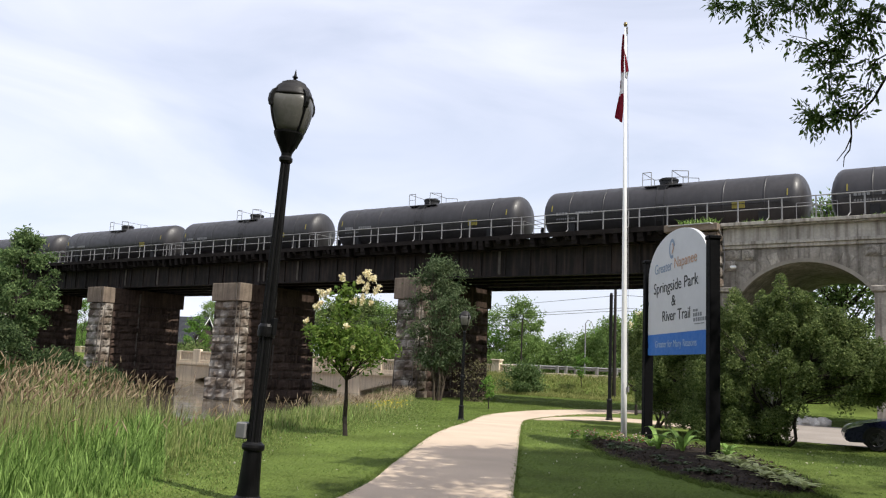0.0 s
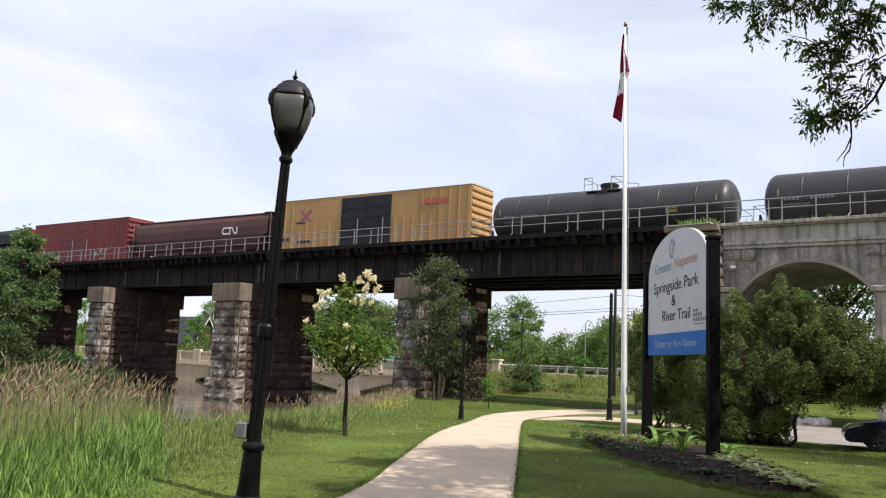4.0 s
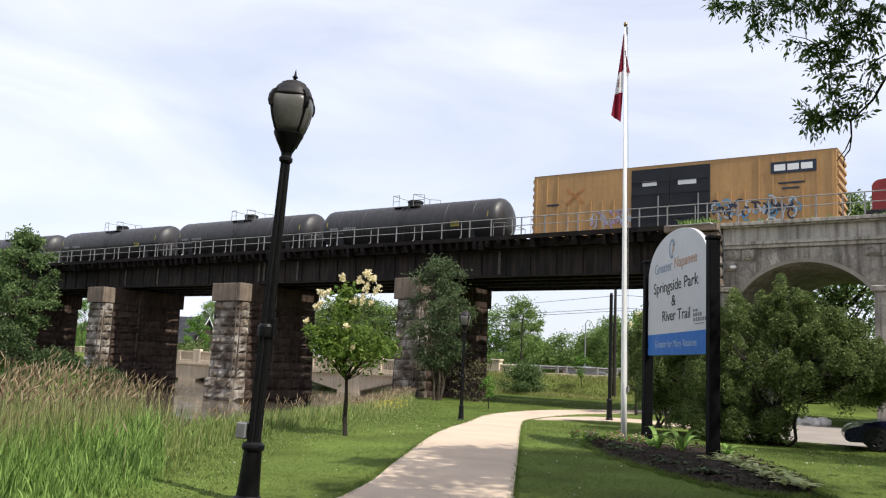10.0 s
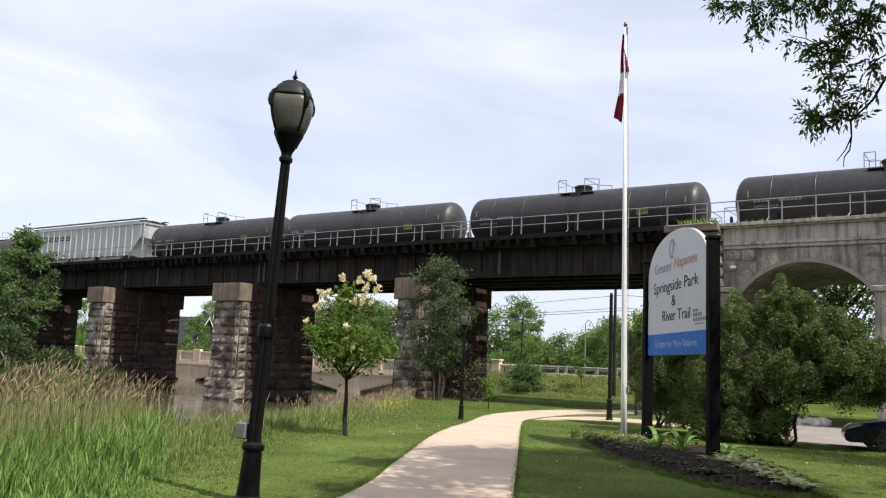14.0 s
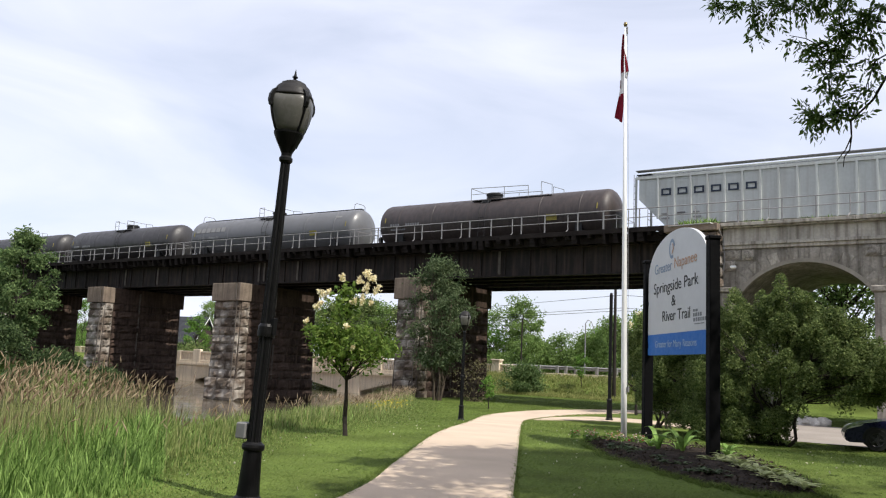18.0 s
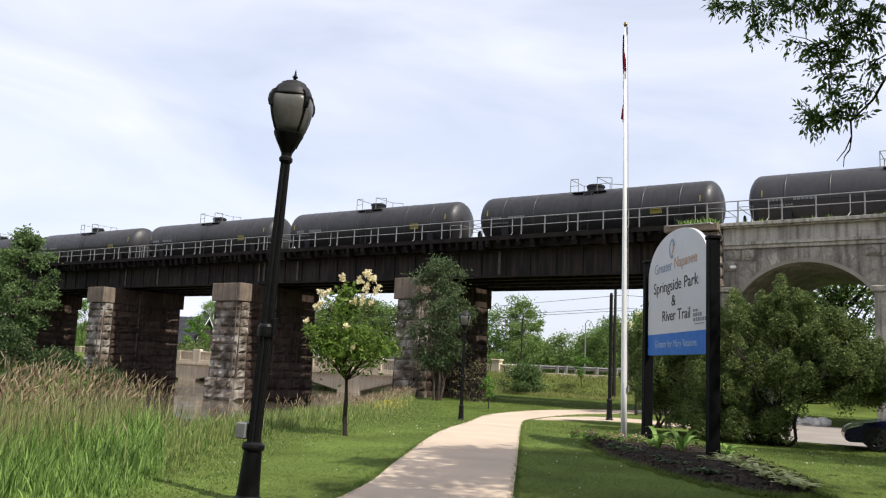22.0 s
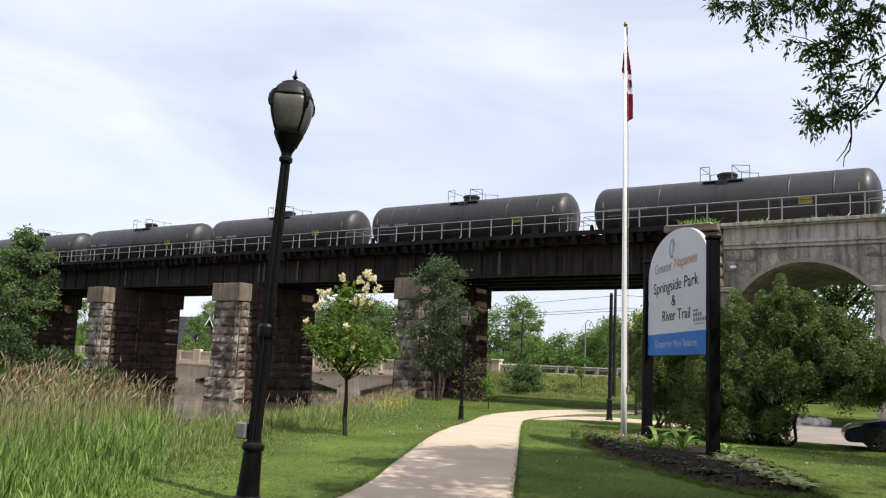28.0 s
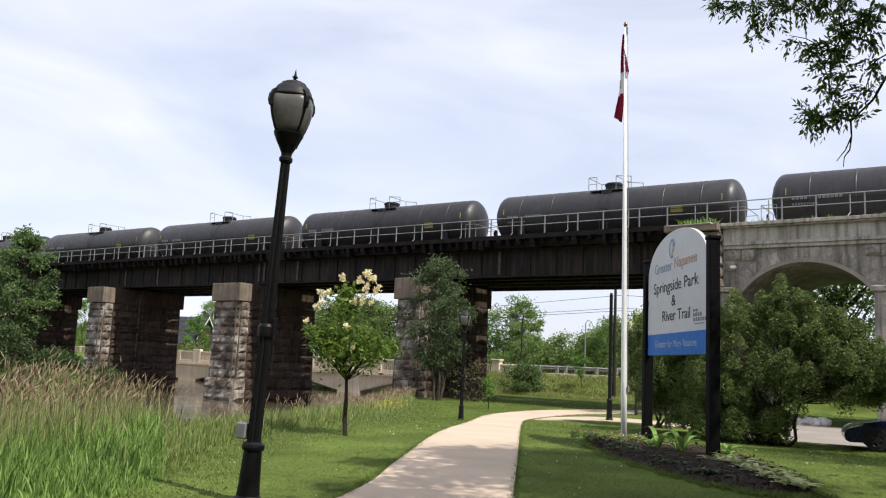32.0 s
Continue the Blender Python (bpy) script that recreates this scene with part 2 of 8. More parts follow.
M_REED_TAN = leafy("tan_reed_blades", (0.07, 0.085, 0.03), (0.33, 0.30, 0.16), 0.3)
M_STEM = leafy("grass_stems", (0.17, 0.22, 0.06), (0.46, 0.45, 0.22), 0.3)
M_TURF = leafy("turf_blades", (0.085, 0.135, 0.028), (0.21, 0.27, 0.07), 0.4)
M_FLOWER_YELLOW = leafy("yellow_wildflowers", (0.65, 0.5, 0.03), (0.75, 0.6, 0.06), 0.2)
M_FLOWER_RED = leafy("red_and_white_petals", (0.55, 0.05, 0.06), (0.8, 0.7, 0.68), 0.2)


# ---------------------------------------------------------------- mesh helpers
def finish(name, bm, material, parent=None, label="", smooth=False):
    me = bpy.data.meshes.new(name)
    bm.normal_update()
    bm.to_mesh(me)
    bm.free()
    if smooth:
        me.polygons.foreach_set("use_smooth", [True] * len(me.polygons))
    for mt in material if isinstance(material, (list, tuple)) else (material,):
        me.materials.append(mt)
    ob = new(name, me)
    if parent:
        ob.parent = parent
    if label:
        ob["label"] = label
    return ob


def part(name, bm, material, parent, label="", smooth=False):
    return finish(name, bm, material, parent, label, smooth)


def piece(name, me, parent, m):
    """One more object on a shared mesh, posed in its parent's space."""
    ob = new(name, me)
    ob.parent = parent
    ob.matrix_basis = m
    return ob


def thing(name, m=None, label="", category="", group="", kind=""):
    ob = new(name)
    ob.matrix_basis = m or Matrix()
    ob.empty_display_size = 0.2
    return tagged(ob, label, category, group, kind)


def box(bm, x0, x1, y0, y1, z0, z1, bevel=0.0, m=None):
    vs = [bm.verts.new(((x0, x1)[i & 1], (y0, y1)[i >> 1 & 1], (z0, z1)[i >> 2])) for i in range(8)]
    fs = [bm.faces.new([vs[k] for k in q]) for q in ((0, 2, 3, 1), (4, 5, 7, 6), (0, 1, 5, 4), (2, 6, 7, 3), (0, 4, 6, 2), (1, 3, 7, 5))]
    if m is not None:
        for v in vs:
            v.co = m @ v.co
    if bevel:
        es = list({e for f in fs for e in f.edges})
        bmesh.ops.bevel(bm, geom=es, offset=bevel, segments=1, profile=0.5, affect="EDGES")
    return bm


def tube(bm, a, b, r, r2=None, seg=8, caps=True):
    a, b = Vector(a), Vector(b)
    q = (b - a).to_track_quat("Z", "Y")
    r2 = r if r2 is None else r2
    rings = []
    for p, rad in ((a, r), (b, r2)):
        rings.append([bm.verts.new(p + q @ Vector((rad * math.cos(2 * math.pi * i / seg), rad * math.sin(2 * math.pi * i / seg), 0))) for i in range(seg)])
    for i in range(seg):
        j = (i + 1) % seg
        bm.faces.new((rings[0][i], rings[0][j], rings[1][j], rings[1][i]))
    if caps:
        bm.faces.new(rings[0][::-1])
        bm.faces.new(rings[1])
    return bm


def pipe(bm, pts, r, seg=6, r_end=None):
    for k in range(len(pts) - 1):
        n = len(pts) - 1
        ra = r if r_end is None else r + (r_end - r) * k / n
        rb = r if r_end is None else r + (r_end - r) * (k + 1) / n
        tube(bm, pts[k], pts[k + 1], ra, rb, seg)
    return bm


def lathe(bm, profile, seg=24, m=None, flutes=0, depth=0.0):
    """Turn a profile of (radius, height) round z."""
    rings = []
    for r, z in profile:
        ring = []
        for i in range(seg):
            a = 2 * math.pi * i / seg
            rr = r * (1 - depth * (0.5 + 0.5 * math.cos(flutes * a))) if flutes else r
            co = Vector((rr * math.cos(a), rr * math.sin(a), z))
            ring.append(bm.verts.new(m @ co if m is not None else co))
        rings.append(ring)
    for p, q in zip(rings, rings[1:]):
        for i in range(seg):
            j = (i + 1) % seg
            bm.faces.new((p[i], p[j], q[j], q[i]))
    bm.faces.new(rings[0][::-1])
    bm.faces.new(rings[-1])
    return bm


def prism(bm, outline, y0, y1, m=None):
    """Extrude an outline of (x, z) from y0 to y1."""
    a = [bm.verts.new((x, y0, z)) for x, z in outline]
    b = [bm.verts.new((x, y1, z)) for x, z in outline]
    n = len(outline)
    bm.faces.new(a)
    bm.faces.new(b[::-1])
    for i in range(n):
        j = (i + 1) % n
        bm.faces.new((a[j], a[i], b[i], b[j]))
    if m is not None:
        for v in a + b:
            v.co = m @ v.co
    return bm


def from_arrays(name, verts, faces, material, parent=None, label=""):
    me = bpy.data.meshes.new(name)
    me.from_pydata(verts.tolist() if hasattr(verts, "tolist") else verts, [], faces.tolist() if hasattr(faces, "tolist") else faces)
    for mt in material if isinstance(material, (list, tuple)) else (material,):
        me.materials.append(mt)
    ob = new(name, me)
    if parent:
        ob.parent = parent
    if label:
        ob["label"] = label
    return ob


def smoothstep(a, b, x):
    t = np.clip((np.asarray(x, float) - a) / (b - a), 0, 1)
    return t * t * (3 - 2 * t)


# ---------------------------------------------------------------- lie of the land
BANK_Y = [-60, -10, 0, 5.9, 10.4, 19.5, 27, 36, 44, 60, 120, 3000]
BANK_X = [4, -3, -5.5, -8.1, -11.7, -15.8, -20.5, -26.5, -34, -40, -52, -52]
ROAD_Y0, ROAD_Y1, ROAD_Z = 63.0, 72.0, 0.62
WATER_Z = -1.55


def land(x, y):
    """Height of the ground: park, river bank and bed, far bank and the road's embankment."""
    x, y = np.asarray(x, float), np.asarray(y, float)
    z = -0.38 * smoothstep(15, 28, y)
    river = np.interp(y, BANK_Y, BANK_X) - x
    width = 60 - 24 * smoothstep(22, 36, y) + 18 * smoothstep(45, 54, y) + 60 * smoothstep(72, 84, y)
    steep = smoothstep(8, 14, y)
    down = 0.35 * smoothstep(0, 6, river) + 2.2 * smoothstep(4 - 1.8 * steep, 11 - 4.5 * steep, river)
    up = 2.6 * smoothstep(width - 8, width + 1, river)
    z = z - down + up
    dam = smoothstep(56.5, 62.6, y) * (1 - smoothstep(74, 82, y))
    dry = 1 - smoothstep(2, 6, river) * (1 - smoothstep(width, width + 6, river))
    z = z + dam * dry * (ROAD_Z - 0.02 - z)
    z = z + 0.5 * dry * smoothstep(57.5, 61.6, y) * (1 - smoothstep(62.5, 63.5, y))
    return z


def ground_at(x, y):
    return float(land(x, y))


# ---------------------------------------------------------------- ground, path, river, road
def axis(near, far_lo, far_hi, step):
    a = list(np.arange(near[0], near[1] + 1e-6, step))
    lo, hi, g = [], [], step
    x = a[0]
    while x > far_lo:
        g *= 1.35
        x -= g
        lo.append(max(x, far_lo))
    x, g = a[-1], step
    while x < far_hi:
        g *= 1.35
        x += g
        hi.append(min(x, far_hi))
    return np.array(lo[::-1] + a + hi)


def build_ground():
    xs, ys = axis((-100, 20), -3000, 3000, 0.8), axis((-12, 90), -3000, 3000, 0.8)
    gx, gy = np.meshgrid(xs, ys)
    gz = land(gx, gy)
    verts = np.stack([gx.ravel(), gy.ravel(), gz.ravel()], 1)
    w, h = len(xs), len(ys)
    i = np.arange(w * (h - 1)).reshape(h - 1, w)[:, :-1].ravel()
    faces = np.stack([i, i + 1, i + 1 + w, i + w], 1)
    ob = from_arrays("ground", verts, faces, M_LAWN)
    ob.data.polygons.foreach_set("use_smooth", [True] * len(ob.data.polygons))
    return tagged(ob, "mown green park lawn running down to the river", "lawn", kind="structure")


def strip(name, left, right, material, label, category, lift=0.03, kind="structure", steps=6):
    """A paved strip between two lines of (x, y), laid on the land with a shallow edge."""
    bm = bmesh.new()

    def fine(pts):
        res = []
        n = len(pts)
        for k in range(n - 1):
            p0, p1, p2, p3 = [Vector(pts[min(max(k + d, 0), n - 1)]) for d in (-1, 0, 1, 2)]
            for s in range(steps):
                t = s / steps
                res.append(0.5 * ((2 * p1) + (p2 - p0) * t + (2 * p0 - 5 * p1 + 4 * p2 - p3) * t * t + (3 * p1 - p0 - 3 * p2 + p3) * t ** 3))
        res.append(Vector(pts[-1]))
        return res
    rows = []
    for a, b in zip(fine(left), fine(right)):
        row = []
        for s in range(7):
            p = a.lerp(b, s / 6)
            row.append(bm.verts.new((p.x, p.y, ground_at(p.x, p.y) + lift)))
        for q, k in ((a, 0), (b, 6)):
            row.insert(0 if k == 0 else len(row), bm.verts.new((q.x, q.y, ground_at(q.x, q.y) - 0.12)))
        rows.append(row)
    for r0, r1 in zip(rows, rows[1:]):
        for s in range(8):
            bm.faces.new((r0[s], r0[s + 1], r1[s + 1], r1[s]))
    bmesh.ops.recalc_face_normals(bm, faces=bm.faces)
    return tagged(finish(name, bm, material, smooth=False), label, category, kind=kind)


build_ground()
PATH_L = [(-2.6, -6), (-4.6, 1.5), (-6.77, 7.6), (-8.56, 10.85), (-10.9, 14.9), (-13.6, 19.8), (-17.6, 27.1), (-19.0, 30.5), (-19.8, 35), (-19.5, 39.2), (-18.4, 42.5), (-15.8, 47), (-12, 54)]
PATH_R = [(0.9, -6), (-1.75, 2.6), (-4.2, 7.1), (-5.44, 9.28), (-6.9, 11.85), (-8.3, 14.3), (-11.9, 20.6), (-16.0, 27.9), (-16.9, 31.2), (-17.3, 34.6), (-17.1, 38.2), (-16.2, 41.6), (-13.8, 46), (-10, 53)]
strip("path", [(-16.75, 31.4), (-16.2, 34.2), (-14.2, 35.0), (-11.0, 33.9), (-8.9, 32.6)], [(-16.3, 29.2), (-15.0, 31.6), (-13.6, 32.5), (-11.0, 31.7), (-8.9, 30.4)], M_PATH, "side branch of the pale path running towards the drive", "path", lift=0.026)
strip("driveway", [(-9.2, 29.6), (-9.6, 33), (-9.9, 38), (-9.4, 41.2)], [(14, 29.3), (14, 33), (14, 37), (14, 39.4)], M_DRIVE, "worn grey asphalt drive beside the viaduct", "driveway", lift=0.02)
strip("path", PATH_L, PATH_R, M_PATH, "pale sandy concrete walking path curving across the lawn", "path")

bm = bmesh.new()
box(bm, -400, 6, -400, 700, WATER_Z - 0.4, WATER_Z)
tagged(finish("water", bm, M_WATER), "calm murky brown-green river reflecting the bridge", "river", kind="structure")

bm = bmesh.new()
box(bm, -1500, 1500, ROAD_Y0 + 0.6, ROAD_Y1, ROAD_Z - 0.25, ROAD_Z + 0.03)
tagged(finish("road", bm, M_ASPHALT), "grey asphalt road on a low embankment beyond the railway", "road", kind="structure")


# ---------------------------------------------------------------- railway viaduct
RAIL_Z, NEAR_TRACK, FAR_TRACK = 8.95, 44.4, 48.7
DECK_X0, DECK_X1 = -113.0, -14.2
PIER_X = (-31.05, -47.5, -63.83, -80.2, -96.7)
PIER_HALF = (1.0, 1.5, 1.16, 1.3, 1.3)

viaduct = thing("railway_bridge", None, "dark riveted steel girder railway bridge on stone piers", "bridge", kind="structure")


def girder(y, z0, z1, near):
    bm = bmesh.new()
    box(bm, DECK_X0, DECK_X1, y - 0.012, y + 0.012, z0, z1)
    box(bm, DECK_X0, DECK_X1, y - 0.2, y + 0.2, z1, z1 + 0.05)
    box(bm, DECK_X0, DECK_X1, y - 0.2, y + 0.2, z0 - 0.05, z0)
    part("girder", bm, M_STEEL, viaduct, "rust-streaked black plate girder")


for gy, near in ((41.85, True), (43.6, False), (45.3, False), (47.2, False), (49.7, False)):
    girder(gy, 6.9 if near else 6.92, 8.42, near)

stiff_bm = bmesh.new()
box(stiff_bm, -0.045, 0.045, -0.08, 0, 6.9, 8.41)
stiff = part("stiffener", stiff_bm, M_STEEL, viaduct)
stiff.matrix_basis = pose(DECK_X0 + 0.6, 41.835, 0)
x = DECK_X0 + 0.6 + 1.67
while x < DECK_X1:
    piece("stiffener", stiff.data, viaduct, pose(x, 41.835, 0))
    x += 1.67
pale_bm = bmesh.new()
box(pale_bm, -0.09, 0.09, -0.105, -0.085, 7.02, 8.38, 0.004)
pale_me = part("splice_plate", pale_bm, M_STEEL_PALE, viaduct, "faded pale splice plate")
pale_me.matrix_basis = pose(-25.9, 41.835, 0)
for px in (-42.6, -46.55, -46.0, -58.6, -63.0, -75.4, -92.0):
    piece("splice_plate", pale_me.data, viaduct, pose(px, 41.835, 0))

# open deck of timber ties, walkway planks and brackets
bm = bmesh.new()
box(bm, -0.11, 0.11, 41.2, 50.6, 8.47, 8.74, 0.01)
tie = part("tie", bm, M_TIE, viaduct)
tie.matrix_basis = pose(DECK_X0 + 0.2, 0, 0)
rng = random.Random(4)
x = DECK_X0 + 0.6
while x < DECK_X1 - 0.2:
    piece("tie", tie.data, viaduct, pose(x, rng.uniform(-0.06, 0.1), 0, 0, 0, rng.uniform(-0.4, 0.4)))
    x += 0.41
for k in range(4):
    bm = bmesh.new()
    box(bm, DECK_X0, DECK_X1, 40.52 + k * 0.24, 40.52 + k * 0.24 + 0.225, 9.02, 9.08)
    part("walkway_plank", bm, M_TIE, viaduct, "black timber walkway plank along the deck edge")
bm = bmesh.new()
box(bm, DECK_X0, DECK_X1, 40.5, 40.58, 8.86, 9.11)
part("edge_beam", bm, M_TIE, viaduct)
bm = bmesh.new()
prism(bm, [(-0.05, 8.98), (0.05, 8.98), (0.05, 8.74), (-0.05, 8.74)], 40.55, 41.5)
prism(bm, [(-0.06, 8.82), (0.06, 8.82), (0.06, 8.62), (-0.06, 8.62)], 40.62, 41.5)
bracket = part("bracket", bm, M_TIE, viaduct)
bracket.matrix_basis = pose(DECK_X0 + 0.4, 0, 0)
x = DECK_X0 + 0.4 + 0.82
while x < DECK_X1:
    h = rng.uniform(0.75, 1.9)
    piece("bracket", bracket.data, viaduct, Matrix.Translation((x, rng.uniform(-0.08, 0.05), 8.98 * (1 - h))) @ Matrix.Diagonal((rng.uniform(0.9, 3.2), 1, h, 1)))
    x += rng.uniform(0.4, 0.9)
# added sheet on the open ties: blocks light, its width sets the ground shadow
bm = bmesh.new()
box(bm, DECK_X0, DECK_X1, 41.1, 45.6, 8.745, 8.775)
part("deck_planking", bm, M_TIE, viaduct)
# added strip that stops the sky showing between the tie ends
bm = bmesh.new()
box(bm, DECK_X0, DECK_X1, 41.02, 41.08, 8.44, 8.9)
part("fascia", bm, M_TIE, viaduct, "dark strip added behind the brackets to close gaps of sky")
# running rails, on the bridge and away on both sides
def far_track(x):
    """Centre line of the far track: it draws slowly away from the near one over the bridge."""
    return FAR_TRACK + 0.03 * (min(10.0, max(-95.0, x)) + 40.0)


for xa, xb in ((-760.0, -95.0), (-95.0, 10.0), (10.0, 260.0)):
    for off in (-0.72, 0.72):
        bm = bmesh.new()
        box(bm, xa, xb, -0.036, 0.036, RAIL_Z - 0.045, RAIL_Z)
        box(bm, xa, xb, -0.012, 0.012, RAIL_Z - 0.15, RAIL_Z - 0.045)
        box(bm, xa, xb, -0.07, 0.07, RAIL_Z - 0.18, RAIL_Z - 0.15)
        for v in bm.verts:
            v.co.y += far_track(v.co.x) + off
        part("rail", bm, M_RAIL, viaduct)
for ty in (NEAR_TRACK,):
    for off in (-0.72, 0.72):
        bm = bmesh.new()
        prism(bm, [(-0.07, RAIL_Z - 0.18), (0.07, RAIL_Z - 0.18), (0.07, RAIL_Z - 0.16), (0.012, RAIL_Z - 0.14), (0.012, RAIL_Z - 0.05), (0.036, RAIL_Z - 0.035), (0.036, RAIL_Z), (-0.036, RAIL_Z), (-0.036, RAIL_Z - 0.035), (-0.012, RAIL_Z - 0.05), (-0.012, RAIL_Z - 0.14), (-0.07, RAIL_Z - 0.16)], -760, 260, pose(0, ty + off, 0, 0, 0, -90))
        part("rail", bm, M_RAIL, viaduct)

# walkway railing
RAIL_LEFT, RAIL_RIGHT = -113.0, 20.0
railing = thing("deck_railing", None, "two-bar grey steel pipe railing along the bridge walkway", "railing", kind="structure")
bm = bmesh.new()
tube(bm, (RAIL_LEFT, 40.7, 10.12), (RAIL_RIGHT, 40.7, 10.12), 0.027, seg=8)
part("top_bar", bm, M_RAILING, railing)
bm = bmesh.new()
tube(bm, (RAIL_LEFT, 40.7, 9.66), (RAIL_RIGHT, 40.7, 9.66), 0.024, seg=8)
part("middle_bar", bm, M_RAILING, railing)
bm = bmesh.new()
box(bm, -0.03, 0.03, -0.03, 0.03, 9.02, 10.12)
box(bm, -0.05, 0.05, -0.16, 0.05, 9.06, 9.10)
post = part("post", bm, M_RAILING, railing)
bm = bmesh.new()
tube(bm, (0, 0, 10.05), (0.0, 0.0, 9.22), 0.026)
tube(bm, (0, 0, 9.22), (-0.09, -0.12, 9.05), 0.026)
brace = part("braced_post", bm, M_RAILING, railing)
k = 0
x = -28.01 - 24 * 3.535
while x < RAIL_RIGHT:
    for off, src in ((0.0, brace), (0.6, post), (2.1, post)):
        if k < 2 and x == -28.01 - 24 * 3.535 and src.matrix_basis.translation.length == 0:
            src.matrix_basis = pose(x + off, 40.7, 0)
            k += 1
        else:
            piece(src.name.split(".")[0], src.data, railing, pose(x + off, 40.7, 0))
    x += 3.535

# a block of rough stone, shared by all the courses
BLOCKS = []
for s in range(7):
    r = random.Random(100 + s)
    bm = bmesh.new()
    # a slab 1 x 1 x 1 with a pillowed, split front (towards -y)
    n = 4
    grid = [[bm.verts.new((i / n - 0.5, -0.5 - (0.0 if i in (0, n) or j in (0, n) else r.uniform(0.15, 0.6)), j / n - 0.5)) for i in range(n + 1)] for j in range(n + 1)]
    for j in range(n):
        for i in range(n):
            bm.faces.new((grid[j][i], grid[j][i + 1], grid[j + 1][i + 1], grid[j + 1][i]))
    rim = [grid[0][i] for i in range(n + 1)] + [grid[j][n] for j in range(1, n + 1)] + [grid[n][i] for i in range(n - 1, -1, -1)] + [grid[j][0] for j in range(n - 1, 0, -1)]
    backv = [bm.verts.new((v.co.x, 0.5, v.co.z)) for v in rim]
    for i in range(len(rim)):
        j = (i + 1) % len(rim)
        bm.faces.new((rim[j], rim[i], backv[i], backv[j]))
    me = bpy.data.meshes.new("stone_block")
    bm.to_mesh(me)
    bm.free()
    me.materials.append(M_STONE)
    BLOCKS.append(me)
BLOCKS_PALE = []
for me in BLOCKS:
    c = me.copy()
    c.materials.clear()
    c.materials.append(M_STONE_PALE)
    BLOCKS_PALE.append(c)


BLOCKS_SHADE_STAIN = []
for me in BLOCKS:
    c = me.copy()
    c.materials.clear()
    c.materials.append(M_STONE_SHADE_STAIN)
    BLOCKS_SHADE_STAIN.append(c)


def courses(parent, x0, x1, z0, z1, face, course, length, rnd, m=None, blocks=None, depth=0.30, name="stone"):
    """Rows of rough stones over a face that looks towards -y, at y = face."""
    rows = max(1, round((z1 - z0) / course))
    h = (z1 - z0) / rows
    for j in range(rows):
        x = x0
        first = True
        while x < x1 - 0.05:
            w = length * rnd.uniform(0.7, 1.35) * (0.55 if first and j % 2 else 1)
            first = False
            if x + w > x1 - 0.3:
                w = x1 - x
            p = Matrix.Translation((x + w / 2, face, z0 + (j + 0.5) * h)) @ Matrix.Diagonal((w - 0.025, depth, h - 0.025, 1))
            piece(name, rnd.choice(blocks or BLOCKS), parent, (m @ p) if m is not None else p)
            x += w


def pier(cx, half, base, seed):
    rnd = random.Random(seed)
    p = thing("stone_pier", pose(cx, 39.75, 0), "rough-faced limestone bridge pier with a smooth dressed cap", "bridge pier", "bridge piers", "structure")
    bm = bmesh.new()
    zt, zb = 5.45, base - 1.0
    wb = half - 0.12 + (zt - zb) * 0.012
    quads = []
    for z, w, y0, y1 in ((zb, wb, 0.0, 7.7), (zt, half - 0.14, 0.28, 7.65)):
        quads.append([bm.verts.new(c) for c in ((-w, y0, z), (w, y0, z), (w, y1, z), (-w, y1, z))])
    for i in range(4):
        j = (i + 1) % 4
        bm.faces.new((quads[0][i], quads[0][j], quads[1][j], quads[1][i]))
    bm.faces.new(quads[1])
    part("core", bm, M_JOINT, p)
    w = half - 0.12
    courses(p, -w - 0.16, w + 0.16, base - 0.8, 0.0, 0.0, 0.78, 1.5, rnd, blocks=BLOCKS)
    courses(p, -w + 0.03, w - 0.03, 0.0, 5.42, 0.24, 0.58, 0.95, rnd)
    side = pose(w - 0.1, 0, 0, 0, 0, 90)
    courses(p, -0.1, 0.9, base - 0.8, 0.0, -0.16, 0.78, 1.0, rnd, m=side)
    # behind the sunlit front strip the stones are coloured darker for shade
    courses(p, 0.9, 7.65, base - 0.8, 0.0, -0.16, 0.78, 1.5, rnd, m=side, blocks=BLOCKS_SHADE_STAIN)
    courses(p, 0.2, 0.95, 0.0, 5.42, 0.0, 0.58, 0.8, rnd, m=side)
    courses(p, 0.95, 7.6, 0.0, 5.42, 0.0, 0.58, 1.2, rnd, m=side, blocks=BLOCKS_SHADE_STAIN)
    bm = bmesh.new()
    box(bm, -half - 0.02, half + 0.02, -0.12, 0.98, 5.44, 6.72, 0.03)
    part("cap", bm, M_CAP, p, "smooth brown dressed cap block")
    # the cap behind its sunlit block takes the same shade-darkened stone
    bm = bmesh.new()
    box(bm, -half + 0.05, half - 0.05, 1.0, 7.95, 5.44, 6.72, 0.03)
    part("cap_course", bm, M_STONE_SHADE_STAIN, p)
    bm = bmesh.new()
    for gy in (41.85, 43.6, 45.3, 47.2):
        box(bm, -half + 0.2, half - 0.2, gy - 39.75 - 0.4, gy - 39.75 + 0.4, 6.73, 6.86)
    part("bearing", bm, M_STEEL, p)
    bm = bmesh.new()
    tube(bm, (half - 0.02, 3.4, -1.0), (half - 0.02, 3.4, 6.4), 0.06)
    part("drain_pipe", bm, M_STEEL_PALE, p)
    bm = bmesh.new()
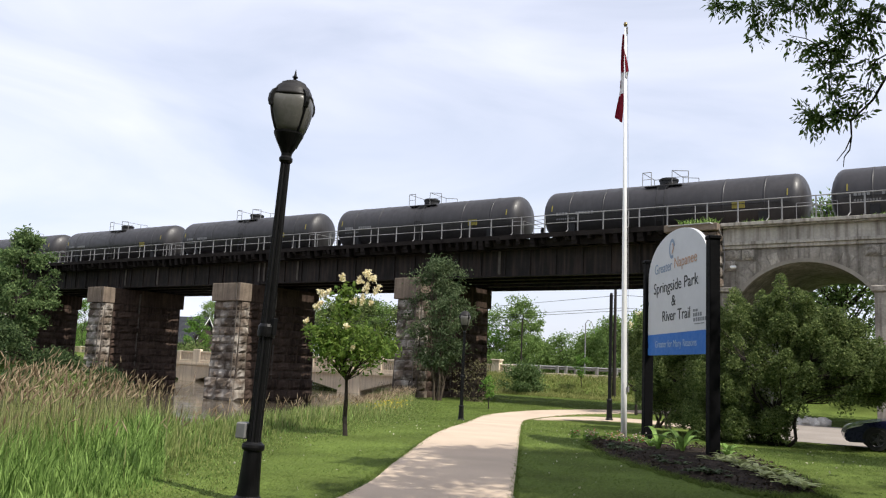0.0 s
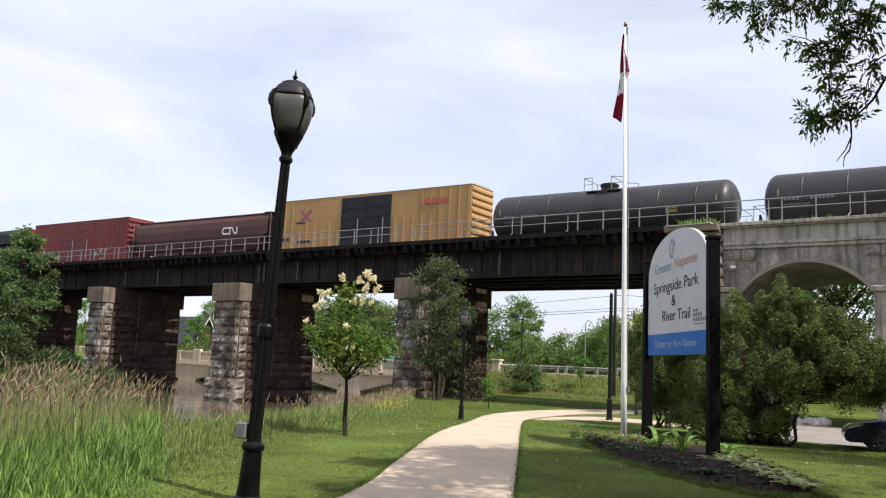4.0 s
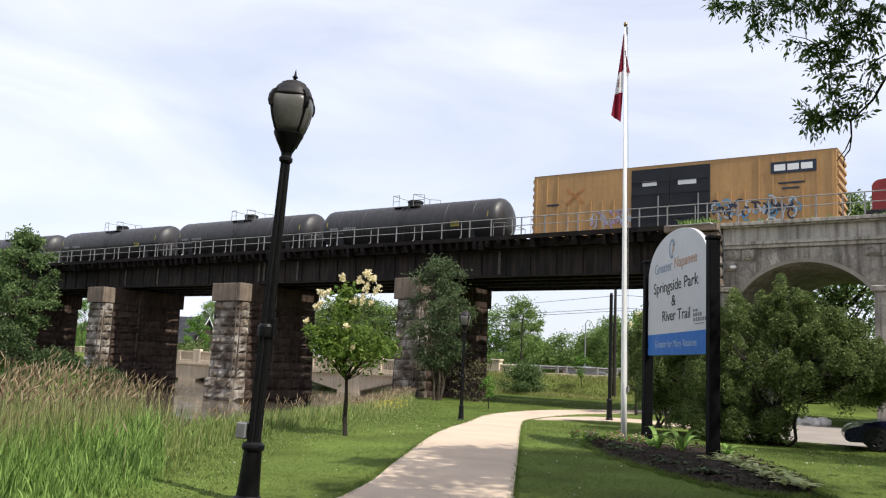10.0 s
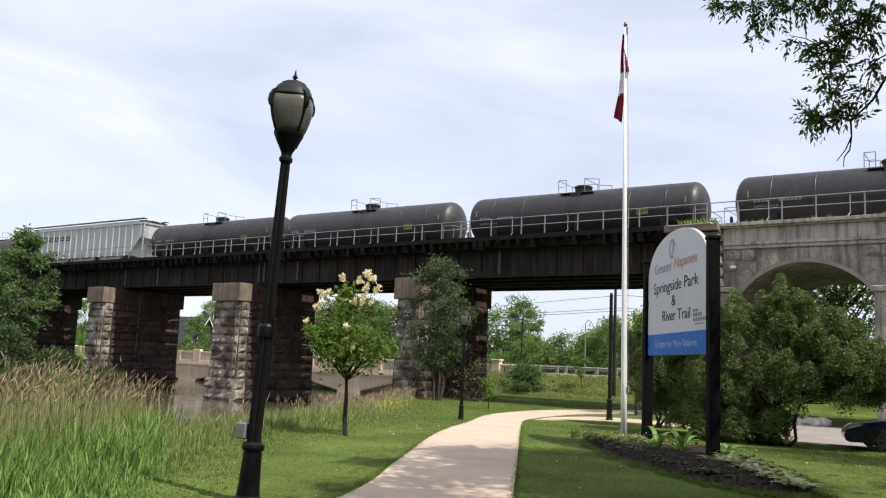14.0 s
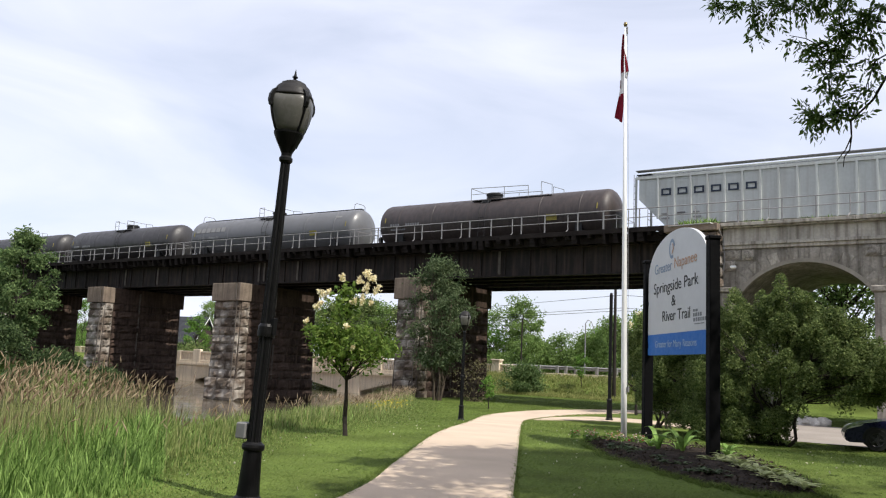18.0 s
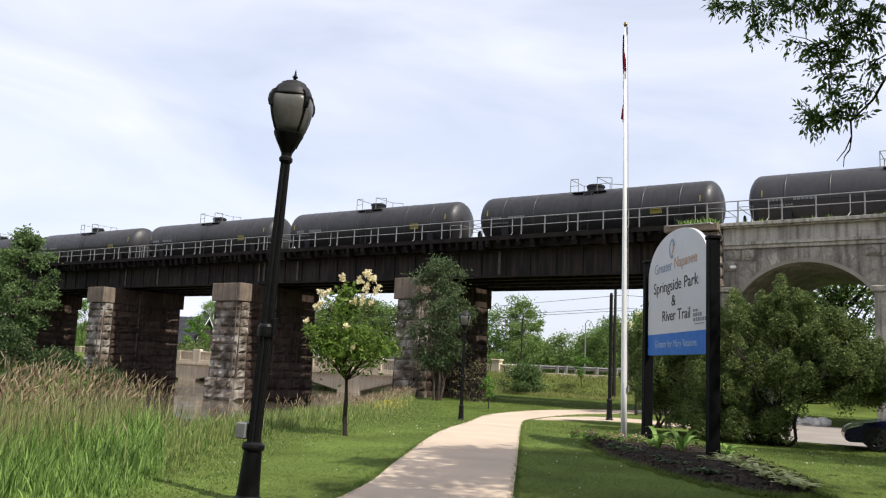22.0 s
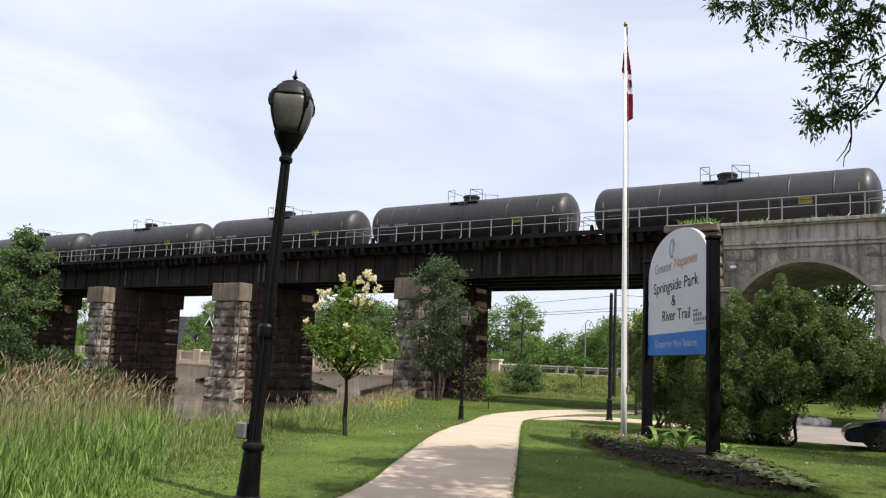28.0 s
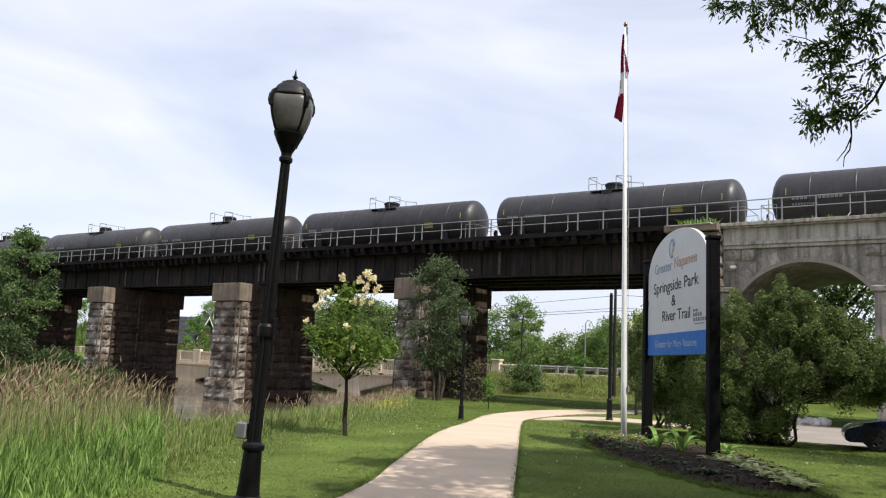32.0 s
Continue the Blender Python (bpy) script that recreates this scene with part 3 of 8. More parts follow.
    pipe(bm, [(half - 0.3, -0.14, base - 0.6), (half - 0.3, -0.1, 1.0), (half - 0.3, -0.06, 5.4), (half - 0.3, -0.2, 5.6), (half - 0.3, -0.2, 6.7)], 0.045, 6)
    part("conduit", bm, M_STEEL_PALE, p, "rusty conduit up the front of the pier")
    return p


for k, (px, hw) in enumerate(zip(PIER_X, PIER_HALF)):
    pier(px, hw, -1.5 if k in (1, 2, 3) else -0.6, 20 + k)


# ---------------------------------------------------------------- stone arch viaduct
ARCH_R, ARCH_Z = 3.54, 3.54
ARCHES = (-8.84, 0.86, 10.56)
WALL_X0, WALL_X1, WALL_Y0, WALL_Y1, WALL_TOP = -12.6, 15.0, 40.95, 50.6, 8.05


def arch_wall():
    w = thing("arch_viaduct", None, "weathered grey limestone railway viaduct with round arches", "viaduct", kind="structure")
    bm = bmesh.new()
    cols = []
    # walk along the underside outline, with the vertical jambs of the arches
    outline = []
    for cx in ARCHES:
        outline.append((cx - ARCH_R, -1.2))
        outline += [(cx - ARCH_R * math.cos(math.pi * k / 28), ARCH_Z + ARCH_R * math.sin(math.pi * k / 28)) for k in range(29)]
        outline.append((cx + ARCH_R, -1.2))
    outline = [(WALL_X0, -1.2)] + outline + [(WALL_X1, -1.2)]
    for y in (WALL_Y0, WALL_Y1):
        lo = [bm.verts.new((x, y, z)) for x, z in outline]
        hi = [bm.verts.new((x, y, WALL_TOP)) for x, z in outline]
        cols.append((lo, hi))
        for i in range(len(outline) - 1):
            if abs(outline[i][0] - outline[i + 1][0]) > 1e-6:
                bm.faces.new((lo[i], lo[i + 1], hi[i + 1], hi[i]))
    (l0, h0), (l1, h1) = cols
    for i in range(len(outline) - 1):
        bm.faces.new((l0[i], l0[i + 1], l1[i + 1], l1[i]))
    for i in (0, len(outline) - 1):
        bm.faces.new((l0[i], h0[i], h1[i], l1[i]))
    bmesh.ops.recalc_face_normals(bm, faces=bm.faces)
    part("wall", bm, M_STONE_PALE, w)
    # ring stones
    rnd = random.Random(8)
    for cx in ARCHES[:2]:
        n = 27
        for k in range(n):
            a0, a1 = math.pi * (k + 0.02) / n, math.pi * (k + 0.985) / n
            bm = bmesh.new()
            r0, r1 = ARCH_R + 0.17, ARCH_R + rnd.choice((0.66, 0.7, 0.74))
            am, rm = (a0 + a1) / 2, (r0 + r1) / 2
            y0 = WALL_Y0 - rnd.uniform(0.03, 0.05)
            edge = [bm.verts.new((cx - r * math.cos(a), y0, ARCH_Z + r * math.sin(a))) for r, a in ((r0, a0), (r0, am), (r0, a1), (rm, a1), (r1, a1), (r1, am), (r1, a0), (rm, a0))]
            root = [bm.verts.new((v.co.x, WALL_Y0 + 0.2, v.co.z)) for v in edge]
            boss = bm.verts.new((cx - (rm + rnd.uniform(-0.1, 0.1)) * math.cos(am), y0 - rnd.uniform(0.01, 0.04), ARCH_Z + rm * math.sin(am)))
            for i in range(8):
                j = (i + 1) % 8
                bm.faces.new((edge[i], edge[j], boss))
                bm.faces.new((edge[j], edge[i], root[i], root[j]))
            bmesh.ops.recalc_face_normals(bm, faces=bm.faces)
            part("voussoir", bm, M_STONE_PALE, w)
        bm = bmesh.new()
        for k in range(40):
            a0, a1 = math.pi * k / 40, math.pi * (k + 1) / 40
            prism(bm, [(cx - r * math.cos(a), ARCH_Z + r * math.sin(a)) for r, a in ((ARCH_R - 0.012, a0), (ARCH_R - 0.012, a1), (ARCH_R + 0.165, a1), (ARCH_R + 0.165, a0))], WALL_Y0 - 0.06, WALL_Y0 + 0.1)
        bmesh.ops.remove_doubles(bm, verts=bm.verts, dist=0.0005)
        part("arch_lining", bm, M_LINING, w, "smooth pale concrete lining of the arch edge")
    # stone courses of the spandrels
    rows = 15
    z0, z1 = 0.0, 7.76
    for j in range(rows):
        z = z0 + (z1 - z0) * (j + 0.5) / rows
        h = (z1 - z0) / rows
        x = WALL_X0
        while x < 8.0:
            wd = rnd.uniform(0.55, 1.2)
            cxm = x + wd / 2
            clash = any((abs(cxm - cx) - wd / 2 < ARCH_R and z < ARCH_Z) or math.hypot(max(abs(cxm - cx) - wd / 2, 0), z - h / 2 - ARCH_Z) < ARCH_R + 0.72 for cx in ARCHES)
            if not clash:
                piece("stone", rnd.choice(BLOCKS_PALE), w, Matrix.Translation((cxm, WALL_Y0 + 0.02, z)) @ Matrix.Diagonal((wd - 0.02, 0.16, h - 0.02, 1)))
            x += wd
    # cornice and deck edge
    for y0, za, zb in ((40.83, 7.80, 7.96), (40.74, 7.97, 8.12), (40.86, 8.13, 8.80), (40.62, 8.81, 8.87), (40.5, 8.88, 9.04)):
        x = -12.55
        while x < 15:
            bm = bmesh.new()
            box(bm, x, min(15, x + 3.0) - 0.012, y0, 41.4, za, zb, 0.01)
            part("cornice", bm, M_CORNICE, w, "pale concrete cornice with dark run-off streaks")
            x += 3.0
    # pilasters between arches
    for px0, px1 in ((-5.82, -2.2), (3.9, 7.5)):
        bm = bmesh.new()
        box(bm, px0, px1, 40.0, WALL_Y0 - 0.002, -1.2, 5.55, 0.03)
        box(bm, px0 - 0.12, px1 + 0.12, 39.88, WALL_Y0 - 0.002, 5.56, 5.82, 0.04)
        part("buttress", bm, M_STONE_PALE, w, "smooth pale stone buttress")
    # fill above the arches
    bm = bmesh.new()
    box(bm, WALL_X0, 260, 41.45, WALL_Y1, 8.06, 8.72)
    part("ballast_bed", bm, M_BALLAST, w)
    bm = bmesh.new()
    box(bm, WALL_X1 + 0.01, 260, WALL_Y0, WALL_Y1, -1.2, 8.04)
    part("end_wall", bm, M_STONE_PALE, w)
    return w


def abutment():
    a = thing("bridge_abutment", None, "stone abutment tower between the steel spans and the arches", "abutment", kind="structure")
    rnd = random.Random(31)
    bm = bmesh.new()
    box(bm, -14.95, -12.75, 40.35, 50.4, -1.2, 8.63)
    part("core", bm, M_JOINT, a)
    courses(a, -14.95, -12.7, -0.8, 8.62, 40.42, 0.55, 0.9, rnd)
    courses(a, 40.3, 41.2, -0.8, 8.62, 0.0, 0.55, 0.6, rnd, m=pose(-12.78, 0, 0, 0, 0, 90))
    bm = bmesh.new()
    box(bm, -15.25, -12.57, 40.05, 50.4, 8.66, 9.02, 0.03)
    part("cap", bm, M_CAP, a, "pale concrete cap block")
    bm = bmesh.new()
    box(bm, -12.68, -11.9, 39.9, 40.93, -1.2, 5.6, 0.02)
    box(bm, -12.68, -11.75, 39.8, 40.93, 5.61, 5.82, 0.02)
    part("buttress", bm, M_STONE_PALE, a)
    return a


arch_wall()
abutment()
# floodlight on the wall beside the arch, and a conduit that runs down the abutment
flood = thing("wall_light", pose(-12.02, 40.86, 6.86), "small white floodlight fixed to the stone wall", "wall light")
bm = bmesh.new()
box(bm, -0.13, 0.13, -0.2, -0.02, -0.06, 0.07, 0.02, m=pose(0, 0, 0, -18, 0, 0))
part("housing", bm, M_WHITE, flood)
bm = bmesh.new()
box(bm, -0.05, 0.05, -0.05, 0.02, -0.04, 0.05)
part("bracket", bm, M_GRAB, flood)
bm = bmesh.new()
pipe(bm, [(-15.0, 40.0, 8.95), (-12.9, 39.99, 9.0), (-12.62, 40.2, 8.9), (-12.5, 40.75, 8.3), (-12.45, 40.8, 7.4), (-12.52, 40.82, 6.5)], 0.035, 6)
tagged(finish("wall_conduit", bm, M_RAILING), "grey conduit running down the stone abutment", "conduit")

# earth bank that carries the line away beyond the last pier
bm = bmesh.new()
prism(bm, [(-30, -3.0), (30, -3.0), (9.5, 8.6), (-9.5, 8.6)], -800, DECK_X0 + 0.02, pose(0, 46, 0, 0, 0, -90))
bmesh.ops.recalc_face_normals(bm, faces=bm.faces)
tagged(finish("railway_embankment", bm, [M_LAWN]), "grassy railway embankment", "embankment", kind="structure")


# ---------------------------------------------------------------- rolling stock
def bogie(parent, x):
    """A freight truck: side frames and four wheels on two axles."""
    for sy in (-1, 1):
        bm = bmesh.new()
        prism(bm, [(-1.25, 0.42), (-1.25, 0.62), (-0.55, 0.78), (0.55, 0.78), (1.25, 0.62), (1.25, 0.42), (0.7, 0.3), (-0.7, 0.3)], sy * 0.98 - 0.07, sy * 0.98 + 0.07, pose(x, 0, 0))
        bmesh.ops.recalc_face_normals(bm, faces=bm.faces)
        part("side_frame", bm, M_FITTING, parent)
    for ax in (-0.88, 0.88):
        bm = bmesh.new()
        tube(bm, (x + ax, -0.85, 0.46), (x + ax, 0.85, 0.46), 0.08)
        for sy in (-1, 1):
            tube(bm, (x + ax, sy * 0.66, 0.46), (x + ax, sy * 0.8, 0.46), 0.46, seg=20)
        part("wheelset", bm, M_RAIL, parent)


def coupler(parent, x, s):
    bm = bmesh.new()
    box(bm, min(x, x + s * 0.9), max(x, x + s * 0.9), -0.14, 0.14, 0.72, 1.0)
    part("coupler", bm, M_FITTING, parent)


def lettering(parent, cells, y, material, name="lettering"):
    """Plain bars that stand for markings: cells of x, z, width, height on the side at y."""
    bm = bmesh.new()
    for x, z, w, h in cells:
        box(bm, x, x + w, y - 0.006, y + 0.006, z, z + h)
    tagged(part(name, bm, material, parent), kind="stuff")


def tank_profile(L, R):
    pts = []
    head = 0.75
    n = 7
    for k in range(n + 1):
        a = math.pi / 2 * k / n
        pts.append((max(0.02, R * math.sin(a)), -L / 2 + head * (1 - math.cos(a))))
    return pts + [(r, -z) for r, z in reversed(pts)]


def make_tank(L, R, zc, paint, label, placard=True, second_rail=False, group="tank cars in the train", marks=(), white=M_WHITE, rail_span=2.3):
    """A tank wagon whose centre stands at the origin on the rails; L is the length over the shell."""
    c = thing("tank_car", None, label, "tank car", group)
    bm = bmesh.new()
    lathe(bm, tank_profile(L, R), 40, pose(0, 0, zc, 0, 90, 0))
    part("shell", bm, paint, c, smooth=True)
    # weld bands, saddles, sills
    for bx in (-L / 2 + 2.2, -L / 4 + 0.4, L / 4 - 0.4, L / 2 - 2.2):
        bm = bmesh.new()
        lathe(bm, [(R + 0.012, -0.05), (R + 0.012, 0.05)], 40, pose(bx, 0, zc, 0, 90, 0))
        part("band", bm, paint, c, smooth=True)
    for s in (-1, 1):
        bm = bmesh.new()
        box(bm, min(s * (L / 2 - 4.2), s * (L / 2 + 0.35)), max(s * (L / 2 - 4.2), s * (L / 2 + 0.35)), -0.35, 0.35, 0.75, 1.2)
        prism(bm, [(-1.3, 0.95), (1.3, 0.95), (1.45, 2.1), (-1.45, 2.1)], -0.25, 0.25, pose(s * (L / 2 - 2.3), 0, 0, 0, 0, 90))
        part("bolster", bm, M_FITTING, c)
        bogie(c, s * (L / 2 - 2.4))
        coupler(c, s * (L / 2 + 0.3), s)
        # end platform with grab rails
        bm = bmesh.new()
        ex = s * (L / 2 - 0.05)
        box(bm, min(ex - s * 0.5, ex + s * 0.42), max(ex - s * 0.5, ex + s * 0.42), -1.5, 1.5, 1.2, 1.26)
        for y in (-1.5, 1.5):
            tube(bm, (ex + s * 0.38, y, 1.2), (ex + s * 0.38, y, 2.35), 0.02, seg=6)
            tube(bm, (ex - s * 0.45, y, 1.2), (ex - s * 0.45, y, 2.35), 0.02, seg=6)
            tube(bm, (ex - s * 0.45, y, 2.35), (ex + s * 0.38, y, 2.35), 0.02, seg=6)
            tube(bm, (ex + s * 0.38, y, 0.5), (ex + s * 0.38, y, 1.2), 0.02, seg=6)
        tube(bm, (ex + s * 0.38, -1.5, 2.35), (ex + s * 0.38, 1.5, 2.35), 0.02, seg=6)
        part("end_platform", bm, M_GRAB, c, "pale grey end platform rails")
        # brake wheel
    bm = bmesh.new()
    lathe(bm, [(0.26, -0.03), (0.28, 0.0), (0.26, 0.03)], 16, pose(-L / 2 - 0.2, -0.5, 1.75, 0, 90, 0))
    part("hand_brake", bm, M_FITTING, c)
    # running rail along the side at mid height
    bm = bmesh.new()
    for sy in (-1, 1):
        tube(bm, (-L / 2 + 0.9, sy * (R + 0.09), zc - 0.25), (L / 2 - 0.9, sy * (R + 0.09), zc - 0.25), 0.018, seg=6)
        for k in range(9):
            bx = -L / 2 + 0.9 + k * (L - 1.8) / 8
            tube(bm, (bx, sy * (R - 0.02), zc - 0.25), (bx, sy * (R + 0.09), zc - 0.25), 0.014, seg=5)
    part("side_rail", bm, M_FITTING, c)
    # manway with its housing, platform and guard rails
    top = zc + R
    bm = bmesh.new()
    lathe(bm, [(0.55, top - 0.18), (0.55, top + 0.18), (0.6, top + 0.19), (0.6, top + 0.30), (0.5, top + 0.36), (0.2, top + 0.39)], 20)
    part("manway", bm, M_FITTING, c, "round black manway housing", smooth=False)
    for sy in (-1, 1):
        bm = bmesh.new()
        box(bm, -rail_span / 2, rail_span / 2, min(sy * 0.62, sy * 1.15), max(sy * 0.62, sy * 1.15), top - 0.32, top - 0.27)
        part("top_platform", bm, M_FITTING, c)
        bm = bmesh.new()
        box(bm, -0.35, 0.35, min(sy * 1.1, sy * 1.2), max(sy * 1.1, sy * 1.2), top - 0.62, top - 0.325)
        part("platform_bracket", bm, M_FITTING, c)
        if second_rail:
            bm = bmesh.new()
            box(bm, rail_span / 2 + 0.005, 4.9, min(sy * 0.62, sy * 1.0), max(sy * 0.62, sy * 1.0), top - 0.3, top - 0.24)
            part("top_platform", bm, M_FITTING, c)
        y = sy * 1.05
        for x0, x1 in ((-rail_span / 2 - 0.15, 3.2),) if second_rail else ((-rail_span / 2 - 0.15, -0.75), (0.55, rail_span / 2 + 0.4)):
            bm = bmesh.new()
            for x in (x0, x1, (x0 + x1) / 2 + 0.4)[:3 if second_rail else 2]:
                tube(bm, (x, y, top - 0.3), (x, y, top + (0.62 if x < 1 else 0.5)), 0.024, seg=6)
            tube(bm, (x0, y, top + 0.62), (x1, y, top + (0.5 if x1 > 1 else 0.62)), 0.024, seg=6)
            tube(bm, (x0, y, top + 0.18), (x1, y, top + 0.18), 0.018, seg=6)
            if sy < 0:
                tube(bm, (x0, -1.05, top + 0.62), (x0, 1.05, top + 0.62), 0.022, seg=6)
            part("guard_rail", bm, M_GRAB, c, "thin grey guard rail beside the manway")
        if second_rail:
            y = sy * 0.9
            bm = bmesh.new()
            for x, h in ((4.1, 0.72), (4.9, 0.45)):
                tube(bm, (x, y, top - 0.25), (x, y, top + h), 0.022, seg=6)
            tube(bm, (4.1, y, top + 0.72), (4.9, y, top + 0.45), 0.022, seg=6)
            part("guard_rail", bm, M_GRAB, c)
    # ladder down the middle
    for sy in (-1, 1):
        bm = bmesh.new()
        for dx in (-0.25, 0.25):
            pts = [(dx, sy * (R + 0.12) * math.sin(a), zc + (R + 0.12) * math.cos(a)) for a in (0.75, 1.0, 1.3, 1.57, 1.8)]
            pipe(bm, pts + [(dx, sy * (R + 0.12), 0.7)], 0.018, 5)
        for k in range(7):
            z = 0.8 + k * 0.33
            tube(bm, (-0.25, sy * (R + 0.12), z), (0.25, sy * (R + 0.12), z), 0.014, seg=5)
        part("ladder", bm, M_FITTING, c)
    # markings: placard, stripes, numbers as bars; both sides
    for sy in (-1, 1):
        if placard:
            bm = bmesh.new()
            a = math.radians(100)
            box(bm, 0.28 * L - 0.36, 0.28 * L + 0.36, -0.012, 0.012, -0.2, 0.2, m=Matrix.Translation((0, sy * (R + 0.02) * math.sin(a), zc + (R + 0.02) * math.cos(a))) @ pose(0, 0, 0, -10 * sy, 0, 0))
            part("placard", bm, M_YELLOW_MARK, c, "small yellow rectangular placard")
        for bx in (-L / 2 + 1.0, L / 2 - 0.95):
            bm = bmesh.new()
            for a0 in (0.07,):
                a = math.pi / 2 - 0.1 - a0
                box(bm, bx - 0.03, bx + 0.03, -0.01, 0.01, -0.2, 0.2, m=Matrix.Translation((0, sy * (R + 0.012) * math.sin(a), zc + (R + 0.012) * math.cos(a))) @ pose(0, 0, 0, sy * math.degrees(math.pi / 2 - a), 0, 0))
            part("reflector", bm, M_YELLOW_MARK, c, "small yellow reflective stripe")
        bm = bmesh.new()
        cells = []
        r = random.Random(3)
        for z, h, n0 in ((0.42, 0.2, 4), (0.42, 0.2, 6), (0.1, 0.1, 9)):
            x = -L * 0.42 if not (n0 == 6) else -L * 0.42 + 1.35
            for k in range(n0):
                cells.append((x, z, 0.15 if h > 0.15 else 0.1, h))
                x += 0.21 if h > 0.15 else 0.15
        for x, z, w, h in cells:
            off = z - 0.55
            a = math.acos(max(-1, min(1, off / R)))
            box(bm, x, x + w, -0.008, 0.008, -h / 2, h / 2, m=Matrix.Translation((0, sy * (R + 0.01) * math.sin(a), zc + (R + 0.01) * math.cos(a))) @ pose(0, 0, 0, sy * math.degrees(math.pi / 2 - a), 0, 0))
        tagged(part("lettering", bm, M_GRAB, c, "faint white stencilled bars"), kind="stuff")
    for x, off, w, h in marks:
        bm = bmesh.new()
        a = math.acos(off / R)
        box(bm, x, x + w, -0.01, 0.01, -h / 2, h / 2, m=Matrix.Translation((0, -(R + 0.012) * math.sin(a), zc + (R + 0.012) * math.cos(a))) @ pose(0, 0, 0, -math.degrees(math.pi / 2 - a), 0, 0))
        tagged(part("lettering", bm, white, c), kind="stuff")
    return c


def corrugated_end(bm, x, s, w, z0, z1):
    """Bulged horizontal ribs on a boxcar end."""
    n = 8
    h = (z1 - z0) / n
    for k in range(n):
        z = z0 + k * h
        prism(bm, [(0, z + 0.04), (0.1, z + h * 0.32), (0.1, z + h * 0.62), (0, z + h - 0.04)], -w, w, Matrix.Translation((x, 0, 0)) @ Matrix.Diagonal((s, 1, 1, 1)))


def make_boxcar(L, H, paint, label, door=None, double=True, ribs=9, marks=()):
    c = thing("boxcar", None, label, "boxcar", "boxcars in the train")
    W = 1.45
    bm = bmesh.new()
    box(bm, -L / 2, L / 2, -W, W, 1.05, H - 0.14, 0.02)
    part("body", bm, paint, c)
    bm = bmesh.new()
    prism(bm, [(-W - 0.03, H - 0.14), (W + 0.03, H - 0.14), (W * 0.6, H - 0.02), (0, H), (-W * 0.6, H - 0.02)], -L / 2 - 0.04, L / 2 + 0.04, pose(0, 0, 0, 0, 0, 90))
    bmesh.ops.recalc_face_normals(bm, faces=bm.faces)
    part("roof", bm, M_WHITE if paint is M_BOX_RED else surface("galvanised_roof", (0.45, 0.42, 0.37), 0.6, vary=0.15, bump=0.05), c, "pale weathered galvanised roof")
    for s in (-1, 1):
        bm = bmesh.new()
        corrugated_end(bm, s * L / 2, s, W - 0.06, 1.15, H - 0.2)
        bmesh.ops.recalc_face_normals(bm, faces=bm.faces)
        part("corrugated_end", bm, paint, c, "horizontally ribbed end wall")
        bm = bmesh.new()
        for y in (-W + 0.12, -W + 0.52):
            tube(bm, (s * (L / 2 + 0.22), y, 0.6), (s * (L / 2 + 0.22), y, H * 0.5), 0.018, seg=6)
        for k in range(6):
            tube(bm, (s * (L / 2 + 0.22), -W + 0.12, 0.7 + k * 0.35), (s * (L / 2 + 0.22), -W + 0.52, 0.7 + k * 0.35), 0.016, seg=6)
        part("ladder", bm, M_GRAB, c)
        bogie(c, s * (L / 2 - 2.3))
        coupler(c, s * (L / 2 + 0.1), s)
    bm = bmesh.new()
    box(bm, -L / 2, L / 2, -0.3, 0.3, 0.7, 1.06)
    part("centre_sill", bm, M_FITTING, c)
    dw = 4.9 if double else 3.2
    # ribs on both sides of the doors
    for sy in (-1, 1):
        for k in range(ribs):
            for s in (-1, 1):
                bm = bmesh.new()
                x = s * (dw / 2 + 0.35 + (L / 2 - dw / 2 - 0.55) * k / (ribs - 1))
                box(bm, x - 0.05, x + 0.05, min(sy * W, sy * (W + 0.045)), max(sy * W, sy * (W + 0.045)), 1.1, H - 0.3 if s * k > 2 or k > ribs - 4 else H * 0.62)
                part("side_rib", bm, paint, c)
        bm = bmesh.new()
        box(bm, -L / 2, L / 2, min(sy * W, sy * (W + 0.03)), max(sy * W, sy * (W + 0.03)), 1.05, 1.25)
        part("side_sill", bm, paint, c)
    for sy in (-1, 1):
        for s in ((-1, 1) if double else (0,)):
            bm = bmesh.new()
            w = dw / 2 - 0.03 if double else dw
            x0 = (0 if s > 0 else -w) if double else -w / 2
            box(bm, x0 + 0.015, x0 + w - 0.015, min(sy * (W - 0.01), sy * (W + 0.07)), max(sy * (W - 0.01), sy * (W + 0.07)), 1.2, H - 0.35, 0.015)
            for k in range(1, 5):
                z = 1.2 + (H - 1.6) * k / 5
                box(bm, x0 + 0.06, x0 + w - 0.06, min(sy * W, sy * (W + 0.1)), max(sy * W, sy * (W + 0.1)), z - 0.03, z + 0.03)
            d = part("door", bm, door or paint, c, "black sliding door" if door else "")
            bm = bmesh.new()
            box(bm, x0 + w * 0.7, x0 + w * 0.7 + 0.06, min(sy * W, sy * (W + 0.13)), max(sy * W, sy * (W + 0.13)), 1.4, H * 0.62)
            part("door_bar", bm, M_GRAB, d)
    for k, (cells, mt) in enumerate(marks):
        lettering(c, cells, -W - 0.052 - 0.005 * k, mt)
    return c


